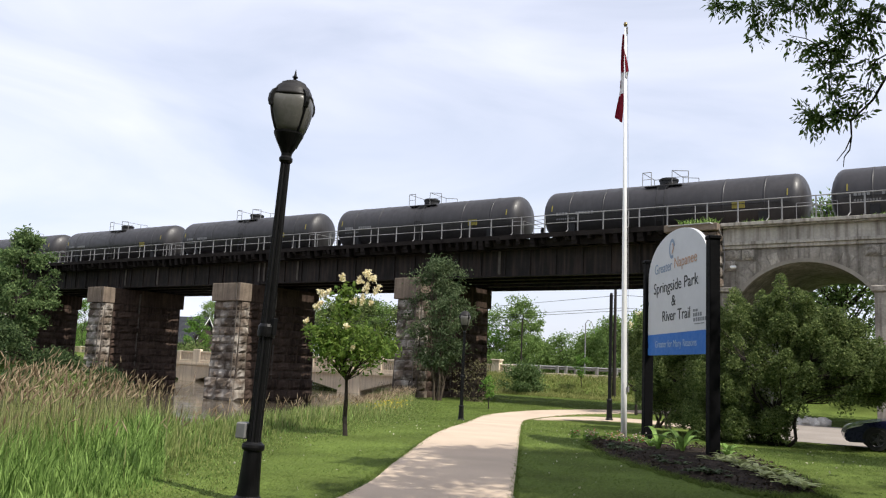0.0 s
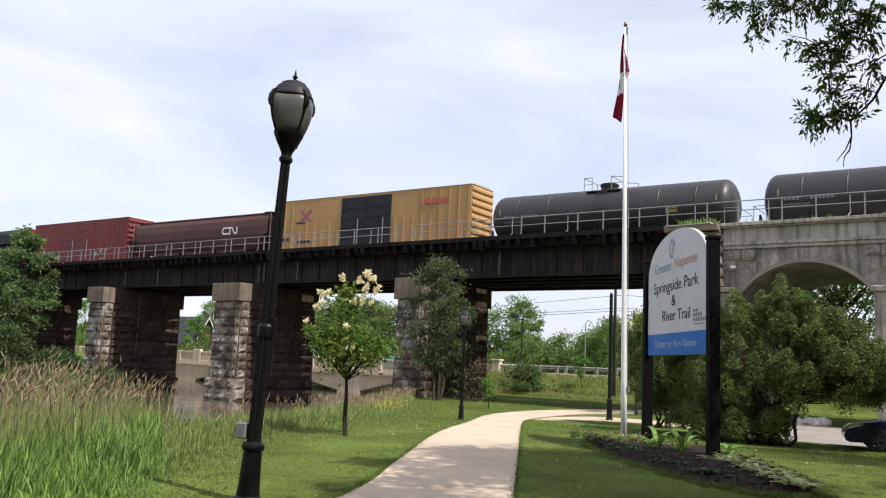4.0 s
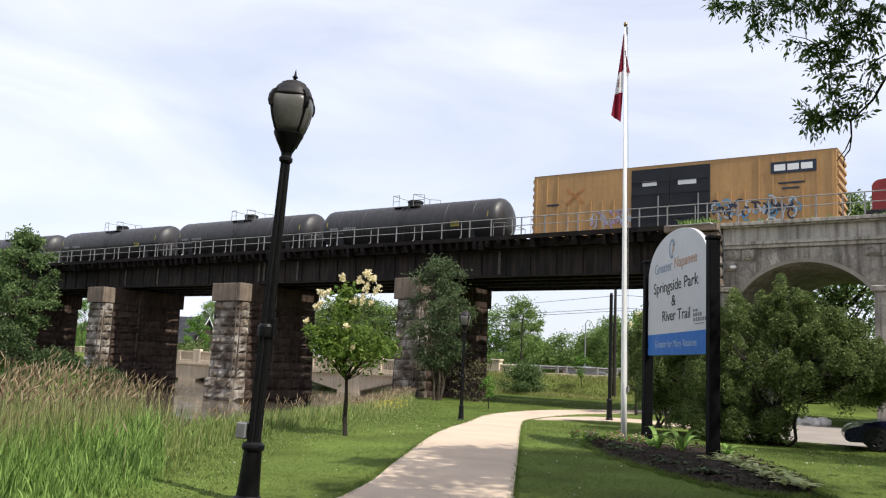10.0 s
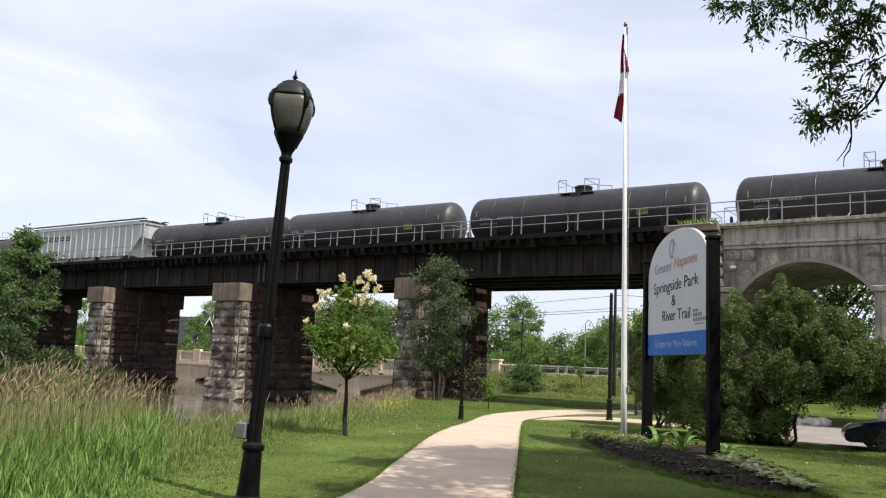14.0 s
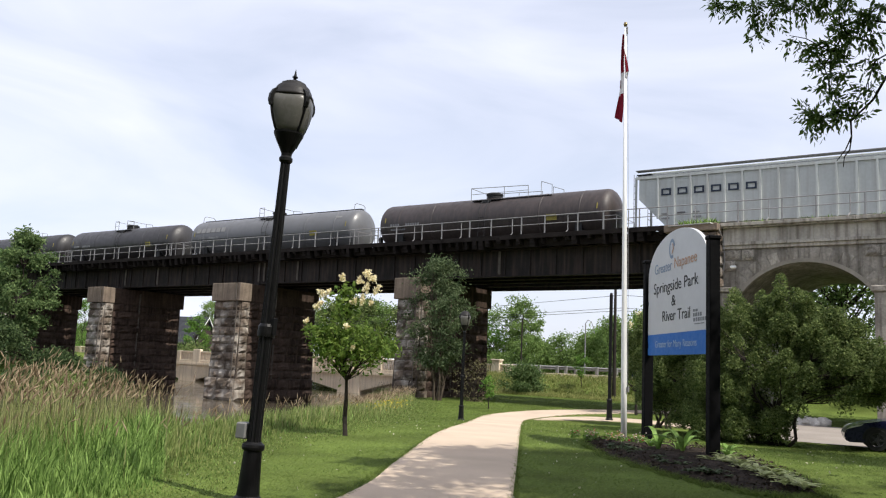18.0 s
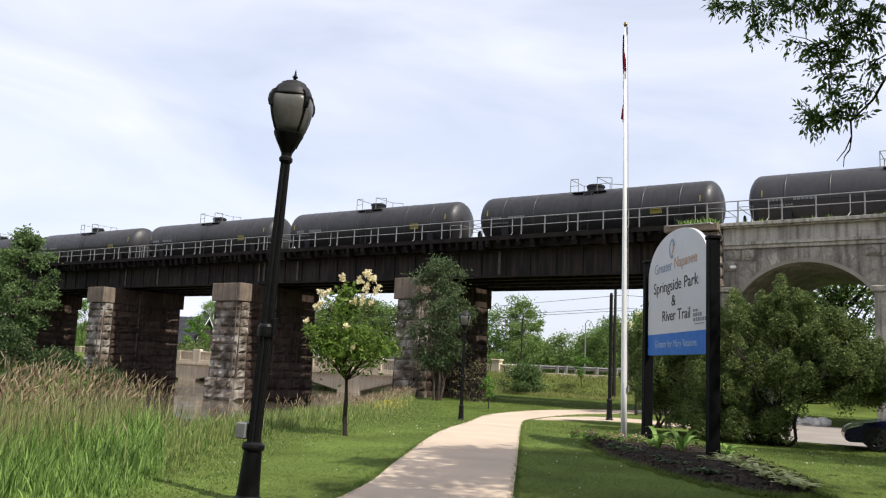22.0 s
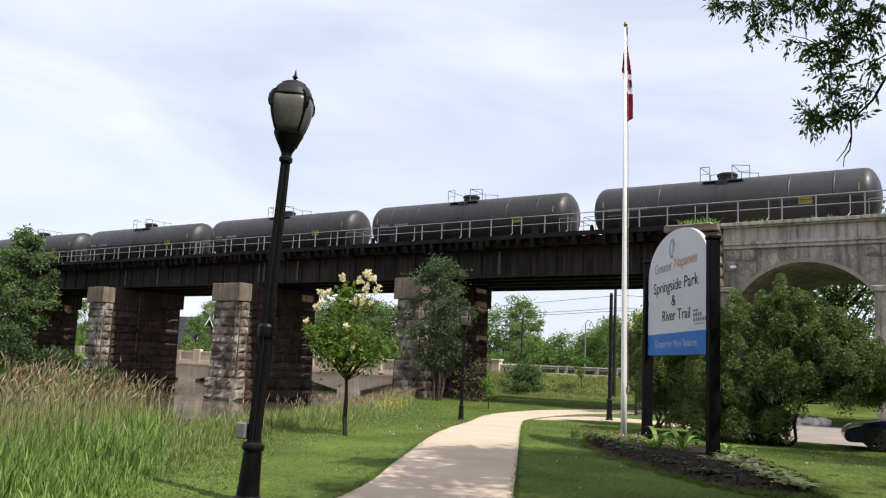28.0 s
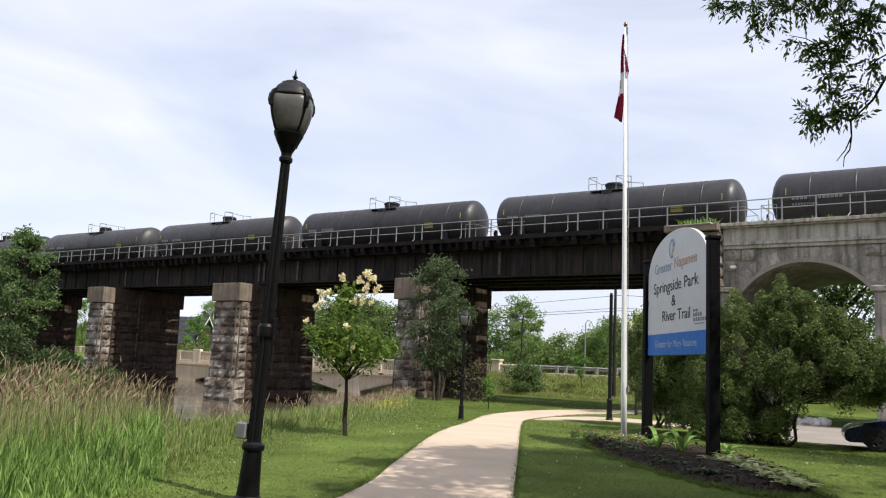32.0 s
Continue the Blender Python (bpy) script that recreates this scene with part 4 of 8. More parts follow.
def graffiti(c, x0, x1, z0, z1, y, mats, seed):
    """Sprayed tangles of curved strokes."""
    r = random.Random(seed)
    for mt in mats:
        bm = bmesh.new()
        n = int((x1 - x0) * 6)
        for k in range(n):
            px, pz = r.uniform(x0, x1), r.uniform(z0, z1)
            a, rad, sw = r.uniform(0, 6.28), r.uniform(0.1, 0.3), r.uniform(1.2, 3.6)
            for s in range(6):
                t0, t1 = a + sw * s / 6, a + sw * (s + 1) / 6
                th = 0.045
                q = [(px + (rad + o) * math.cos(t), y - 0.004 * (1 + mats.index(mt)) - 0.00006 * k, pz + (rad + o) * math.sin(t) * 1.25) for t, o in ((t0, -th), (t1, -th), (t1, th), (t0, th))]
                bm.faces.new([bm.verts.new(v) for v in q])
        part("graffiti", bm, mt, c, "sprayed graffiti")


def bent_stroke(bm, pts, w, y):
    """A flat mitred band along pts of (x, z)."""
    ps = [Vector(p) for p in pts]
    sides = []
    for k, p in enumerate(ps):
        a = (p - ps[k - 1]).normalized() if k else (ps[1] - p).normalized()
        b = (ps[k + 1] - p).normalized() if k < len(ps) - 1 else a
        n = Vector((-(a + b).y, (a + b).x)).normalized()
        n *= w / 2 / max(0.4, n.dot(Vector((-a.y, a.x))))
        q = p - a * w / 2 if k == 0 else p + a * w / 2 if k == len(ps) - 1 else p
        sides.append((bm.verts.new((q.x + n.x, y, q.y + n.y)), bm.verts.new((q.x - n.x, y, q.y - n.y))))
    for (a, b), (c, d) in zip(sides, sides[1:]):
        bm.faces.new((a, b, d, c))


def emblem(c, x, z, w, h, y, mt, stroke):
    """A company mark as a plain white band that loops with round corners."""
    def round_off(pts, r):
        res = [pts[0]]
        for a, b, d in zip(pts, pts[1:], pts[2:]):
            a, b, d = Vector(a), Vector(b), Vector(d)
            p, q = b + (a - b).normalized() * r, b + (d - b).normalized() * r
            res += [tuple(p.lerp(b, f).lerp(b.lerp(q, f), f)) for f in (0, 0.25, 0.5, 0.75, 1)]
        return res + [pts[-1]]
    bm = bmesh.new()
    bent_stroke(bm, round_off([(x + w * 0.5, z + h), (x, z + h), (x, z), (x + w * 0.46, z)], h * 0.34), stroke, y)
    bent_stroke(bm, round_off([(x + w * 0.46 + stroke, z), (x + w * 0.5, z + h), (x + w * 0.66, z + h), (x + w * 0.84, z), (x + w, z), (x + w, z + h)], h * 0.16), stroke, y - 0.003)
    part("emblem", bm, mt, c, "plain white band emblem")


def make_hopper(L, H, paint, label, ribbed, marks=()):
    c = thing("hopper_car", None, label, "hopper car", "hopper cars in the train")
    W = 1.5
    e = 1.55
    bm = bmesh.new()
    prof = [(-L / 2 + 0.15, H - 0.35), (-L / 2 + 0.15, 3.2), (-L / 2 + 1.75, 1.55), (L / 2 - 1.75, 1.55), (L / 2 - 0.15, 3.2), (L / 2 - 0.15, H - 0.35)]
    if ribbed:
        prism(bm, prof, -W, W)
    else:
        # rounded flanks
        sec = [(-1.1, 1.5), (-1.4, 2.0), (-1.53, 2.7), (-1.53, 3.4), (-1.42, 4.0), (-1.1, H - 0.2), (0, H - 0.1), (1.1, H - 0.2), (1.42, 4.0), (1.53, 3.4), (1.53, 2.7), (1.4, 2.0), (1.1, 1.5)]
        xs = [-L / 2 + 0.2, -L / 2 + 1.3, L / 2 - 1.3, L / 2 - 0.2]
        rings = []
        for k, x in enumerate(xs):
            ring = []
            for y, z in sec:
                zz = z if k in (1, 2) else max(z, 2.75)
                ring.append(bm.verts.new((x, y, zz)))
            rings.append(ring)
        for a, b in zip(rings, rings[1:]):
            for i in range(len(sec)):
                j = (i + 1) % len(sec)
                bm.faces.new((a[i], a[j], b[j], b[i]))
        bm.faces.new(rings[0][::-1])
        bm.faces.new(rings[-1])
    bmesh.ops.recalc_face_normals(bm, faces=bm.faces)
    part("body", bm, paint, c)
    bm = bmesh.new()
    if ribbed:
        prism(bm, [(-W - 0.05, H - 0.38), (W + 0.05, H - 0.38), (W * 0.7, H - 0.1), (-W * 0.7, H - 0.1)], -L / 2, L / 2, pose(0, 0, 0, 0, 0, 90))
        bmesh.ops.recalc_face_normals(bm, faces=bm.faces)
        box(bm, -L / 2, L / 2, -W - 0.09, -W - 0.02, H - 0.48, H - 0.3)
        box(bm, -L / 2, L / 2, W + 0.02, W + 0.09, H - 0.48, H - 0.3)
    else:
        box(bm, -L / 2 + 0.25, L / 2 - 0.25, -1.2, -1.12, H - 0.24, H - 0.14)
        box(bm, -L / 2 + 0.25, L / 2 - 0.25, 1.12, 1.2, H - 0.24, H - 0.14)
    part("roof", bm, paint, c)
    bm = bmesh.new()
    box(bm, -L / 2 + 0.1, L / 2 - 0.1, -0.35, 0.35, H - 0.08, H)
    for s in (-1, 1):
        box(bm, s * (L / 2 - 0.35) - 0.45, s * (L / 2 - 0.35) + 0.45, -1.3, 1.3, H - 0.14, H - 0.09)
    part("running_board", bm, M_FITTING, c)
    if ribbed:
        bm = bmesh.new()
        box(bm, -L / 2 + 0.3, L / 2 - 0.3, -0.75, 0.75, H - 0.1, H + 0.1, 0.03)
        part("hatch", bm, paint, c, "long trough hatch along the roof")
        for y in (-1.25, 1.25):
            bm = bmesh.new()
            box(bm, -L / 2 - 0.1, L / 2 + 0.1, y - 0.24, y + 0.24, H + 0.08, H + 0.13)
            part("roof_walk", bm, M_GRATING, c, "grey grated roof walk")
    if ribbed:
        for sy in (-1, 1):
            for k in range(17):
                x = -L / 2 + 1.35 + k * (L - 2.7) / 16
                bm = bmesh.new()
                zb = 1.5
                if abs(x) > L / 2 - 1.75:
                    zb = 1.55 + 1.65 * (abs(x) - (L / 2 - 1.75)) / 1.6
                box(bm, x - 0.06, x + 0.06, min(sy * W, sy * (W + 0.1)), max(sy * W, sy * (W + 0.1)), zb, H - 0.4)
                part("rib", bm, paint, c)
    for s in (-1, 1):
        # sloped end, platform, ladders
        bm = bmesh.new()
        box(bm, min(s * (L / 2 - 2.4), s * (L / 2 + 0.4)), max(s * (L / 2 - 2.4), s * (L / 2 + 0.4)), -1.4, 1.4, 1.05, 1.2)
        for y in (-1.35, 1.35):
            box(bm, s * (L / 2 + 0.1) - 0.06, s * (L / 2 + 0.1) + 0.06, y - 0.05, y + 0.05, 1.2, H - 0.3)
        part("end_platform", bm, paint, c)
        bm = bmesh.new()
        for y in (-1.45, -1.0, 1.0, 1.45):
            tube(bm, (s * (L / 2 + 0.2), y, 0.6), (s * (L / 2 + 0.2), y, H - 0.1), 0.02, seg=6)
        for k in range(9):
            for y in (-1.45, 1.0):
                tube(bm, (s * (L / 2 + 0.2), y, 0.75 + k * 0.42), (s * (L / 2 + 0.2), y + 0.45, 0.75 + k * 0.42), 0.017, seg=6)
        part("ladder", bm, M_GRAB, c)
        bogie(c, s * (L / 2 - 2.2))
        coupler(c, s * (L / 2 + 0.3), s)
    for k in range(3):
        bm = bmesh.new()
        x = (k - 1) * L * 0.24
        prism(bm, [(x - L * 0.11, 1.55), (x + L * 0.11, 1.55), (x + 0.35, 0.45), (x - 0.35, 0.45)], -1.2, 1.2)
        bmesh.ops.recalc_face_normals(bm, faces=bm.faces)
        part("discharge_hopper", bm, paint, c)
    for cells, mt in marks:
        lettering(c, cells, -W - 0.04, mt)
    return c


def make_loco():
    c = thing("locomotive", None, "black freight locomotive with red nose, white slash and red rear end", "locomotive")
    L, H = 22.5, 4.75
    bm = bmesh.new()
    box(bm, -L / 2 + 0.4, L / 2 - 0.4, -1.5, 1.5, 1.15, 1.75, 0.03)
    part("frame", bm, M_LOCO_BLACK, c)
    # nose points to -x
    bm = bmesh.new()
    prism(bm, [(-L / 2 + 0.75, 1.75), (-L / 2 + 0.75, 3.2), (-L / 2 + 1.0, 3.42), (-L / 2 + 2.0, 3.55), (-L / 2 + 2.0, 1.75)], -1.15, 1.15)
    bmesh.ops.recalc_face_normals(bm, faces=bm.faces)
    bmesh.ops.bevel(bm, geom=bm.edges[:], offset=0.06, segments=2, affect="EDGES")
    part("nose", bm, M_LOCO_RED, c, "rounded red nose")
    bm = bmesh.new()
    prism(bm, [(-L / 2 + 2.0, 1.75), (-L / 2 + 2.0, 3.55), (-L / 2 + 2.25, 4.5), (-L / 2 + 2.35, 4.62), (-L / 2 + 4.2, 4.66), (-L / 2 + 4.2, 1.75)], -1.5, 1.5)
    bmesh.ops.recalc_face_normals(bm, faces=bm.faces)
    part("cab", bm, M_LOCO_RED, c, "red cab")
    bm = bmesh.new()
    prism(bm, [(-L / 2 + 2.2, 4.6), (-L / 2 + 2.3, 4.74), (-L / 2 + 4.3, 4.76), (-L / 2 + 4.3, 4.62)], -1.52, 1.52)
    bmesh.ops.recalc_face_normals(bm, faces=bm.faces)
    part("cab_roof", bm, M_LOCO_BLACK, c)
    for y in (-1.51, 1.51):
        for x0 in (-L / 2 + 2.45, -L / 2 + 3.25):
            bm = bmesh.new()
            box(bm, x0, x0 + 0.65, y - 0.012, y + 0.012, 3.72, 4.36)
            w = part("cab_window", bm, M_GLASS, c)
            bm = bmesh.new()
            for a, b, z0, z1 in ((x0 - 0.05, x0 + 0.7, 4.36, 4.41), (x0 - 0.05, x0 + 0.7, 3.67, 3.72), (x0 - 0.05, x0, 3.72, 4.36), (x0 + 0.65, x0 + 0.7, 3.72, 4.36)):
                box(bm, a, b, y - 0.03, y + 0.03, z0, z1)
            part("window_frame", bm, M_GRAB, w)
    for y in (-0.65, 0.65):
        bm = bmesh.new()
        box(bm, -0.02, 0.02, -0.5, 0.5, -0.36, 0.36, m=pose(-L / 2 + 2.08, y, 4.05, 0, 14, 0))
        part("windshield", bm, M_GLASS, c)
    # long hood behind the cab, dark, the cab roof line running on
    bm = bmesh.new()
    box(bm, -L / 2 + 4.22, -L / 2 + 9.2, -1.46, 1.46, 1.75, 4.76, 0.05)
    part("electrical_cabinet", bm, M_LOCO_BLACK, c)
    bm = bmesh.new()
    box(bm, -L / 2 + 9.22, L / 2 - 8.2, -1.0, 1.0, 1.75, 4.7, 0.05)
    part("engine_hood", bm, M_LOCO_BLACK, c)
    bm = bmesh.new()
    box(bm, -L / 2 + 9.22, L / 2 - 8.2, -1.44, -1.0, 1.75, 4.45, 0.04)
    part("body_panel", bm, M_LOCO_BLACK, c)
    bm = bmesh.new()
    prism(bm, [(-1.5, 3.5), (-1.5, 4.62), (-1.2, 5.04), (1.2, 5.04), (1.5, 4.62), (1.5, 3.5)], L / 2 - 8.2, L / 2 - 1.55, pose(0, 0, 0, 0, 0, -90) @ Matrix.Diagonal((1, 1, 1, 1)))
    bmesh.ops.recalc_face_normals(bm, faces=bm.faces)
    part("radiator_wing", bm, M_LOCO_BLACK, c)
    bm = bmesh.new()
    box(bm, L / 2 - 8.2, L / 2 - 1.5, -1.0, 1.0, 1.75, 3.5, 0.03)
    part("radiator_compartment", bm, M_LOCO_BLACK, c)
    bm = bmesh.new()
    box(bm, L / 2 - 1.95, L / 2 - 1.0, -1.2, 1.2, 1.75, 3.7, 0.03)
    part("rear_end", bm, M_LOCO_RED, c, "red rear end panel")
    bm = bmesh.new()
    prism(bm, [(-1.5, 3.7), (-1.5, 4.62), (-1.2, 5.04), (1.2, 5.04), (1.5, 4.62), (1.5, 3.7)], L / 2 - 1.53, L / 2 - 0.85, pose(0, 0, 0, 0, 0, -90))
    bmesh.ops.recalc_face_normals(bm, faces=bm.faces)
    part("rear_overhang", bm, M_LOCO_RED, c, "red overhanging rear of the radiator")
    lettering(c, [(L / 2 - 1.75, 2.4, 0.12, 0.7), (L / 2 - 1.6, 3.2, 0.35, 0.12)], -1.21, M_WHITE)
    # white slash behind the cab
    bm = bmesh.new()
    q = [(-L / 2 + 3.9, 3.45), (-L / 2 + 4.9, 3.45), (-L / 2 + 7.4, 1.8), (-L / 2 + 6.0, 1.8)]
    prism(bm, q, -1.53, -1.505)
    bmesh.ops.recalc_face_normals(bm, faces=bm.faces)
    part("slash", bm, M_WHITE, c, "slanted white stripe")
    bm = bmesh.new()
    prism(bm, [(-L / 2 + 4.2, 3.2), (-L / 2 + 4.45, 3.2), (-L / 2 + 6.1, 1.8), (-L / 2 + 4.2, 1.8)], -1.5, -1.47)
    bmesh.ops.recalc_face_normals(bm, faces=bm.faces)
    part("red_panel", bm, M_LOCO_RED, c)
    emblem(c, 0.12, 2.7, 2.8, 0.8, -1.452, M_WHITE, 0.2)
    lettering(c, [(0.1 + k * 0.31, 2.3, 0.2, 0.16) for k in range(9)], -1.45, M_GRAB)
    lettering(c, [(-L / 2 + 2.7 + k * 0.24, 2.95, 0.16, 0.3) for k in range(4)], -1.505, M_WHITE)
    # roof gear, fans, grilles, exhaust
    for x0, w, h in ((-0.8, 0.9, 0.12), (0.9, 1.3, 0.16), (2.4, 0.9, 0.22)):
        bm = bmesh.new()
        box(bm, x0, x0 + w, -0.6, 0.6, 4.7, 4.7 + h, 0.02)
        part("roof_hatch", bm, M_LOCO_BLACK, c)
    for k in range(3):
        bm = bmesh.new()
        x0 = -L / 2 + 4.9 + k * 1.25
        box(bm, x0, x0 + 0.95, -1.475, -1.455, 3.75, 4.35)
        for s in range(6):
            box(bm, x0, x0 + 0.95, -1.495, -1.475, 3.78 + s * 0.095, 3.82 + s * 0.095)
        part("grille", bm, M_FITTING, c)
    for k in range(6):
        bm = bmesh.new()
        x0 = L / 2 - 7.95 + k * 1.06
        box(bm, x0, x0 + 0.9, -1.52, -1.5, 3.65, 4.45)
        part("radiator_grille", bm, M_FITTING, c)
    for k in range(6):
        bm = bmesh.new()
        x0 = -1.2 + k * 0.75
        box(bm, x0, x0 + 0.68, -1.455, -1.44, 1.9, 2.6)
        part("hood_door", bm, M_LOCO_BLACK, c)
    # walkway handrails, ends, fuel tank
    bm = bmesh.new()
    for y in (-1.48, 1.48):
        for k in range(11):
            x = -L / 2 + 6.2 + k * 1.48
            tube(bm, (x, y, 1.75), (x, y, 2.75), 0.02, seg=6)
        tube(bm, (-L / 2 + 6.2, y, 2.75), (L / 2 - 0.7, y, 2.75), 0.02, seg=6)
    for s in (-1, 1):
        for y in (-1.3, 1.3):
            tube(bm, (s * (L / 2 - 0.4), y, 1.2), (s * (L / 2 - 0.4), y, 2.7), 0.02, seg=6)
    part("handrail", bm, M_WHITE, c, "white handrails")
    bm = bmesh.new()
    box(bm, -2.6, 2.6, -1.4, 1.4, 0.35, 1.15, 0.15)
    part("fuel_tank", bm, M_LOCO_BLACK, c)
    for s in (-1, 1):
        bogie(c, s * (L / 2 - 3.4))
        bogie(c, s * (L / 2 - 5.3))
        coupler(c, s * (L / 2 - 0.6), s)
        bm = bmesh.new()
        box(bm, s * (L / 2 - 0.45) - 0.05, s * (L / 2 - 0.45) + 0.05, -1.4, 1.4, 0.3, 1.2)
        part("pilot", bm, M_FITTING, c)
    bm = bmesh.new()
    for y in (-0.18, 0.18):
        tube(bm, (L / 2 - 0.86, y, 4.3), (L / 2 - 0.8, y, 4.3), 0.1, seg=12)
    part("headlight", bm, M_WHITE, c)
    return c


# ---------------------------------------------------------------- the train in running order
PITCH, PITCH_REAR = 18.3, 18.42
tank = make_tank(16.45, 1.6, 2.75, M_TANK, "black tank car with a railed manway on top")
tank_front = make_tank(16.4, 1.6, 2.75, M_TANK, "black tank car with a railed manway on top")
tank_long = make_tank(18.75, 1.62, 2.75, M_TANK_BROWN, "long dull brown-black pressure tank car with a railed top", second_rail=True)
tank_grey = make_tank(19.3, 1.62, 2.75, M_TANK_GREY, "light grey tank car with a railed manway on top",
                      marks=[(-8.4 + k * 0.62, 0.55, 0.45, 0.42) for k in range(6)] + [(7.6, 0.9, 0.5, 0.2)], white=M_GRAB)
# the grey tank car: a dark running board along its crown, hoops at both ends
bm = bmesh.new()
box(bm, -9.0, 9.0, -0.22, 0.22, 4.36, 4.44, 0.01)
part("running_board", bm, M_FITTING, tank_grey)
for s in (-1, 1):
    bm = bmesh.new()
    pipe(bm, [(s * 8.7, -0.7, 4.0), (s * 8.7, -0.62, 4.7), (s * 8.7, -0.4, 4.82), (s * 8.7, 0.4, 4.82), (s * 8.7, 0.62, 4.7), (s * 8.7, 0.7, 4.0)], 0.025, 6)
    part("hoop", bm, M_GRAB, tank_grey)
M_BLUE_X = surface("blue_mark", (0.2, 0.14, 0.34), 0.6, vary=0.1, bump=0.0)
M_RED_X = surface("red_mark", (0.44, 0.11, 0.07), 0.6, vary=0.1, bump=0.0)
M_SPRAY_BLUE = surface("blue_spray", (0.10, 0.24, 0.36), 0.6, vary=0.25, fine=8, bump=0.0)
M_SPRAY_PALE = surface("pale_spray", (0.38, 0.42, 0.46), 0.6, vary=0.2, fine=8, bump=0.0)
M_SPRAY_LILAC = surface("lilac_spray", (0.36, 0.28, 0.45), 0.6, vary=0.2, fine=8, bump=0.0)
M_SPRAY_DARK = surface("dark_spray", (0.03, 0.04, 0.06), 0.6, vary=0.2, fine=8, bump=0.0)


M_FADED = surface("faded_orange_mark", (0.42, 0.19, 0.075), 0.6, vary=0.25, fine=8, bump=0.0)


def crossed_mark(c, x, z, s, y, mats):
    """A crossed pair of bands."""
    for mt, w, dy in mats:
        bm = bmesh.new()
        bent_stroke(bm, [(x - s, z + s * 0.8), (x, z), (x - s, z - s * 0.8)], w * s, y - dy)
        bent_stroke(bm, [(x + s, z + s * 0.8), (x, z), (x + s, z - s * 0.8)], w * s, y - dy - 0.002)
        part("emblem", bm, mt, c)


box_a = make_boxcar(18.75, 5.4, M_BOX_YELLOW, "mustard yellow high-cube boxcar with black double doors", M_DOOR_BLACK,
                    marks=[([(-9.0 + k * 0.45, 1.9, 0.3, 0.3) for k in range(3)] + [(-6.9 + k * 0.36, 1.7, 0.26, 0.26) for k in range(4)] + [(-7.2, 3.3, 1.1, 0.12)], M_SPRAY_DARK),
                           ([(-2.1, 4.25, 1.1, 0.12), (-2.0, 4.1, 0.9, 0.1), (0.5, 4.3, 1.1, 0.1), (0.65, 4.15, 0.8, 0.1)], M_GRAB),
                           ([(5.4 + k * 0.72, 4.05, 0.55, 0.42) for k in range(3)], M_RED_X)])
crossed_mark(box_a, -6.15, 3.9, 0.52, -1.51, ((M_BLUE_X, 0.34, 0.0), (M_RED_X, 0.17, 0.004)))
box_b = make_boxcar(18.4, 5.42, M_BOX_YELLOW, "mustard yellow boxcar with black doors and graffiti along its base", M_DOOR_BLACK,
                    marks=[([(5.8, 4.12, 2.4, 0.66)], M_SPRAY_DARK), ([(5.98 + k * 0.71, 4.27, 0.6, 0.36) for k in range(3)], M_WHITE),
                           ([(6.2, 3.5, 1.4, 0.1), (6.4, 3.2, 0.9, 0.1), (-8.2, 3.2, 0.9, 0.12)], M_SPRAY_DARK), ([(-1.7, 4.0, 0.9, 0.3), (0.5, 3.95, 1.1, 0.3)], M_WHITE)])
crossed_mark(box_b, -6.2, 3.75, 0.55, -1.51, ((M_FADED, 0.3, 0.0),))
graffiti(box_b, 2.6, 7.2, 1.75, 2.6, -1.51, [M_SPRAY_BLUE, M_SPRAY_PALE, M_SPRAY_DARK], 3)
graffiti(box_b, -5.2, -2.4, 1.75, 2.4, -1.51, [M_SPRAY_LILAC, M_SPRAY_PALE], 5)
box_red = make_boxcar(15.75, 5.4, M_BOX_RED, "oxide red ribbed boxcar with a pale roof edge", None, double=True, ribs=8,
                      marks=[([(-1.4, 2.95, 0.9, 0.3)], M_GRAB)])
graffiti(box_red, -7.6, -2.6, 1.6, 2.1, -1.51, [M_SPRAY_PALE], 8)
graffiti(box_red, 3.0, 5.2, 1.6, 2.1, -1.51, [M_SPRAY_PALE], 9)
hopper_brown = make_hopper(17.6, 4.68, M_HOPPER, "brown round-sided covered hopper with a white band emblem", False)
emblem(hopper_brown, 3.4, 2.9, 1.75, 0.5, -1.56, M_WHITE, 0.12)
hopper_grey = make_hopper(18.55, 4.92, M_HOPPER_GREY, "pale grey ribbed covered hopper with dark block markings", True,
                          marks=[([(-7.72 + k * 0.99 + dx, 3.36 + dz, w, h) for k in range(6) for dx, dz, w, h in ((0, 0, 0.6, 0.09), (0, 0.33, 0.6, 0.09), (0, 0.09, 0.11, 0.24), (0.49, 0.09, 0.11, 0.24))], M_SPRAY_DARK),
                                 ([(-7.7 + k * 0.95, 1.9 + (k % 2) * 0.3, 0.5, 0.1) for k in range(3)] + [(-7.7 + k * 0.95, 2.2, 0.4, 0.08) for k in range(3)], M_GRAB)])
loco = make_loco()

# order from the first car to cross, with the length that each takes up on the track
ORDER = [("tank_front", PITCH)] * 8 + [("box_a", 20.6), ("hopper_brown", 18.4), ("box_red", 18.3), ("loco", 21.2), ("box_b", 23.1)] + \
        [("tank", q) for q in (17.9, 18.7, 18.7, 17.85, 17.55, 17.35)] + [("hopper_grey", 20.6), ("tank_long", 20.9), ("tank_grey", 22.0)] + [("tank", PITCH_REAR)] * 19
MODELS = {"tank": tank, "tank_front": tank_front, "tank_long": tank_long, "tank_grey": tank_grey, "box_a": box_a, "box_b": box_b, "box_red": box_red,
          "hopper_brown": hopper_brown, "hopper_grey": hopper_grey, "loco": loco}
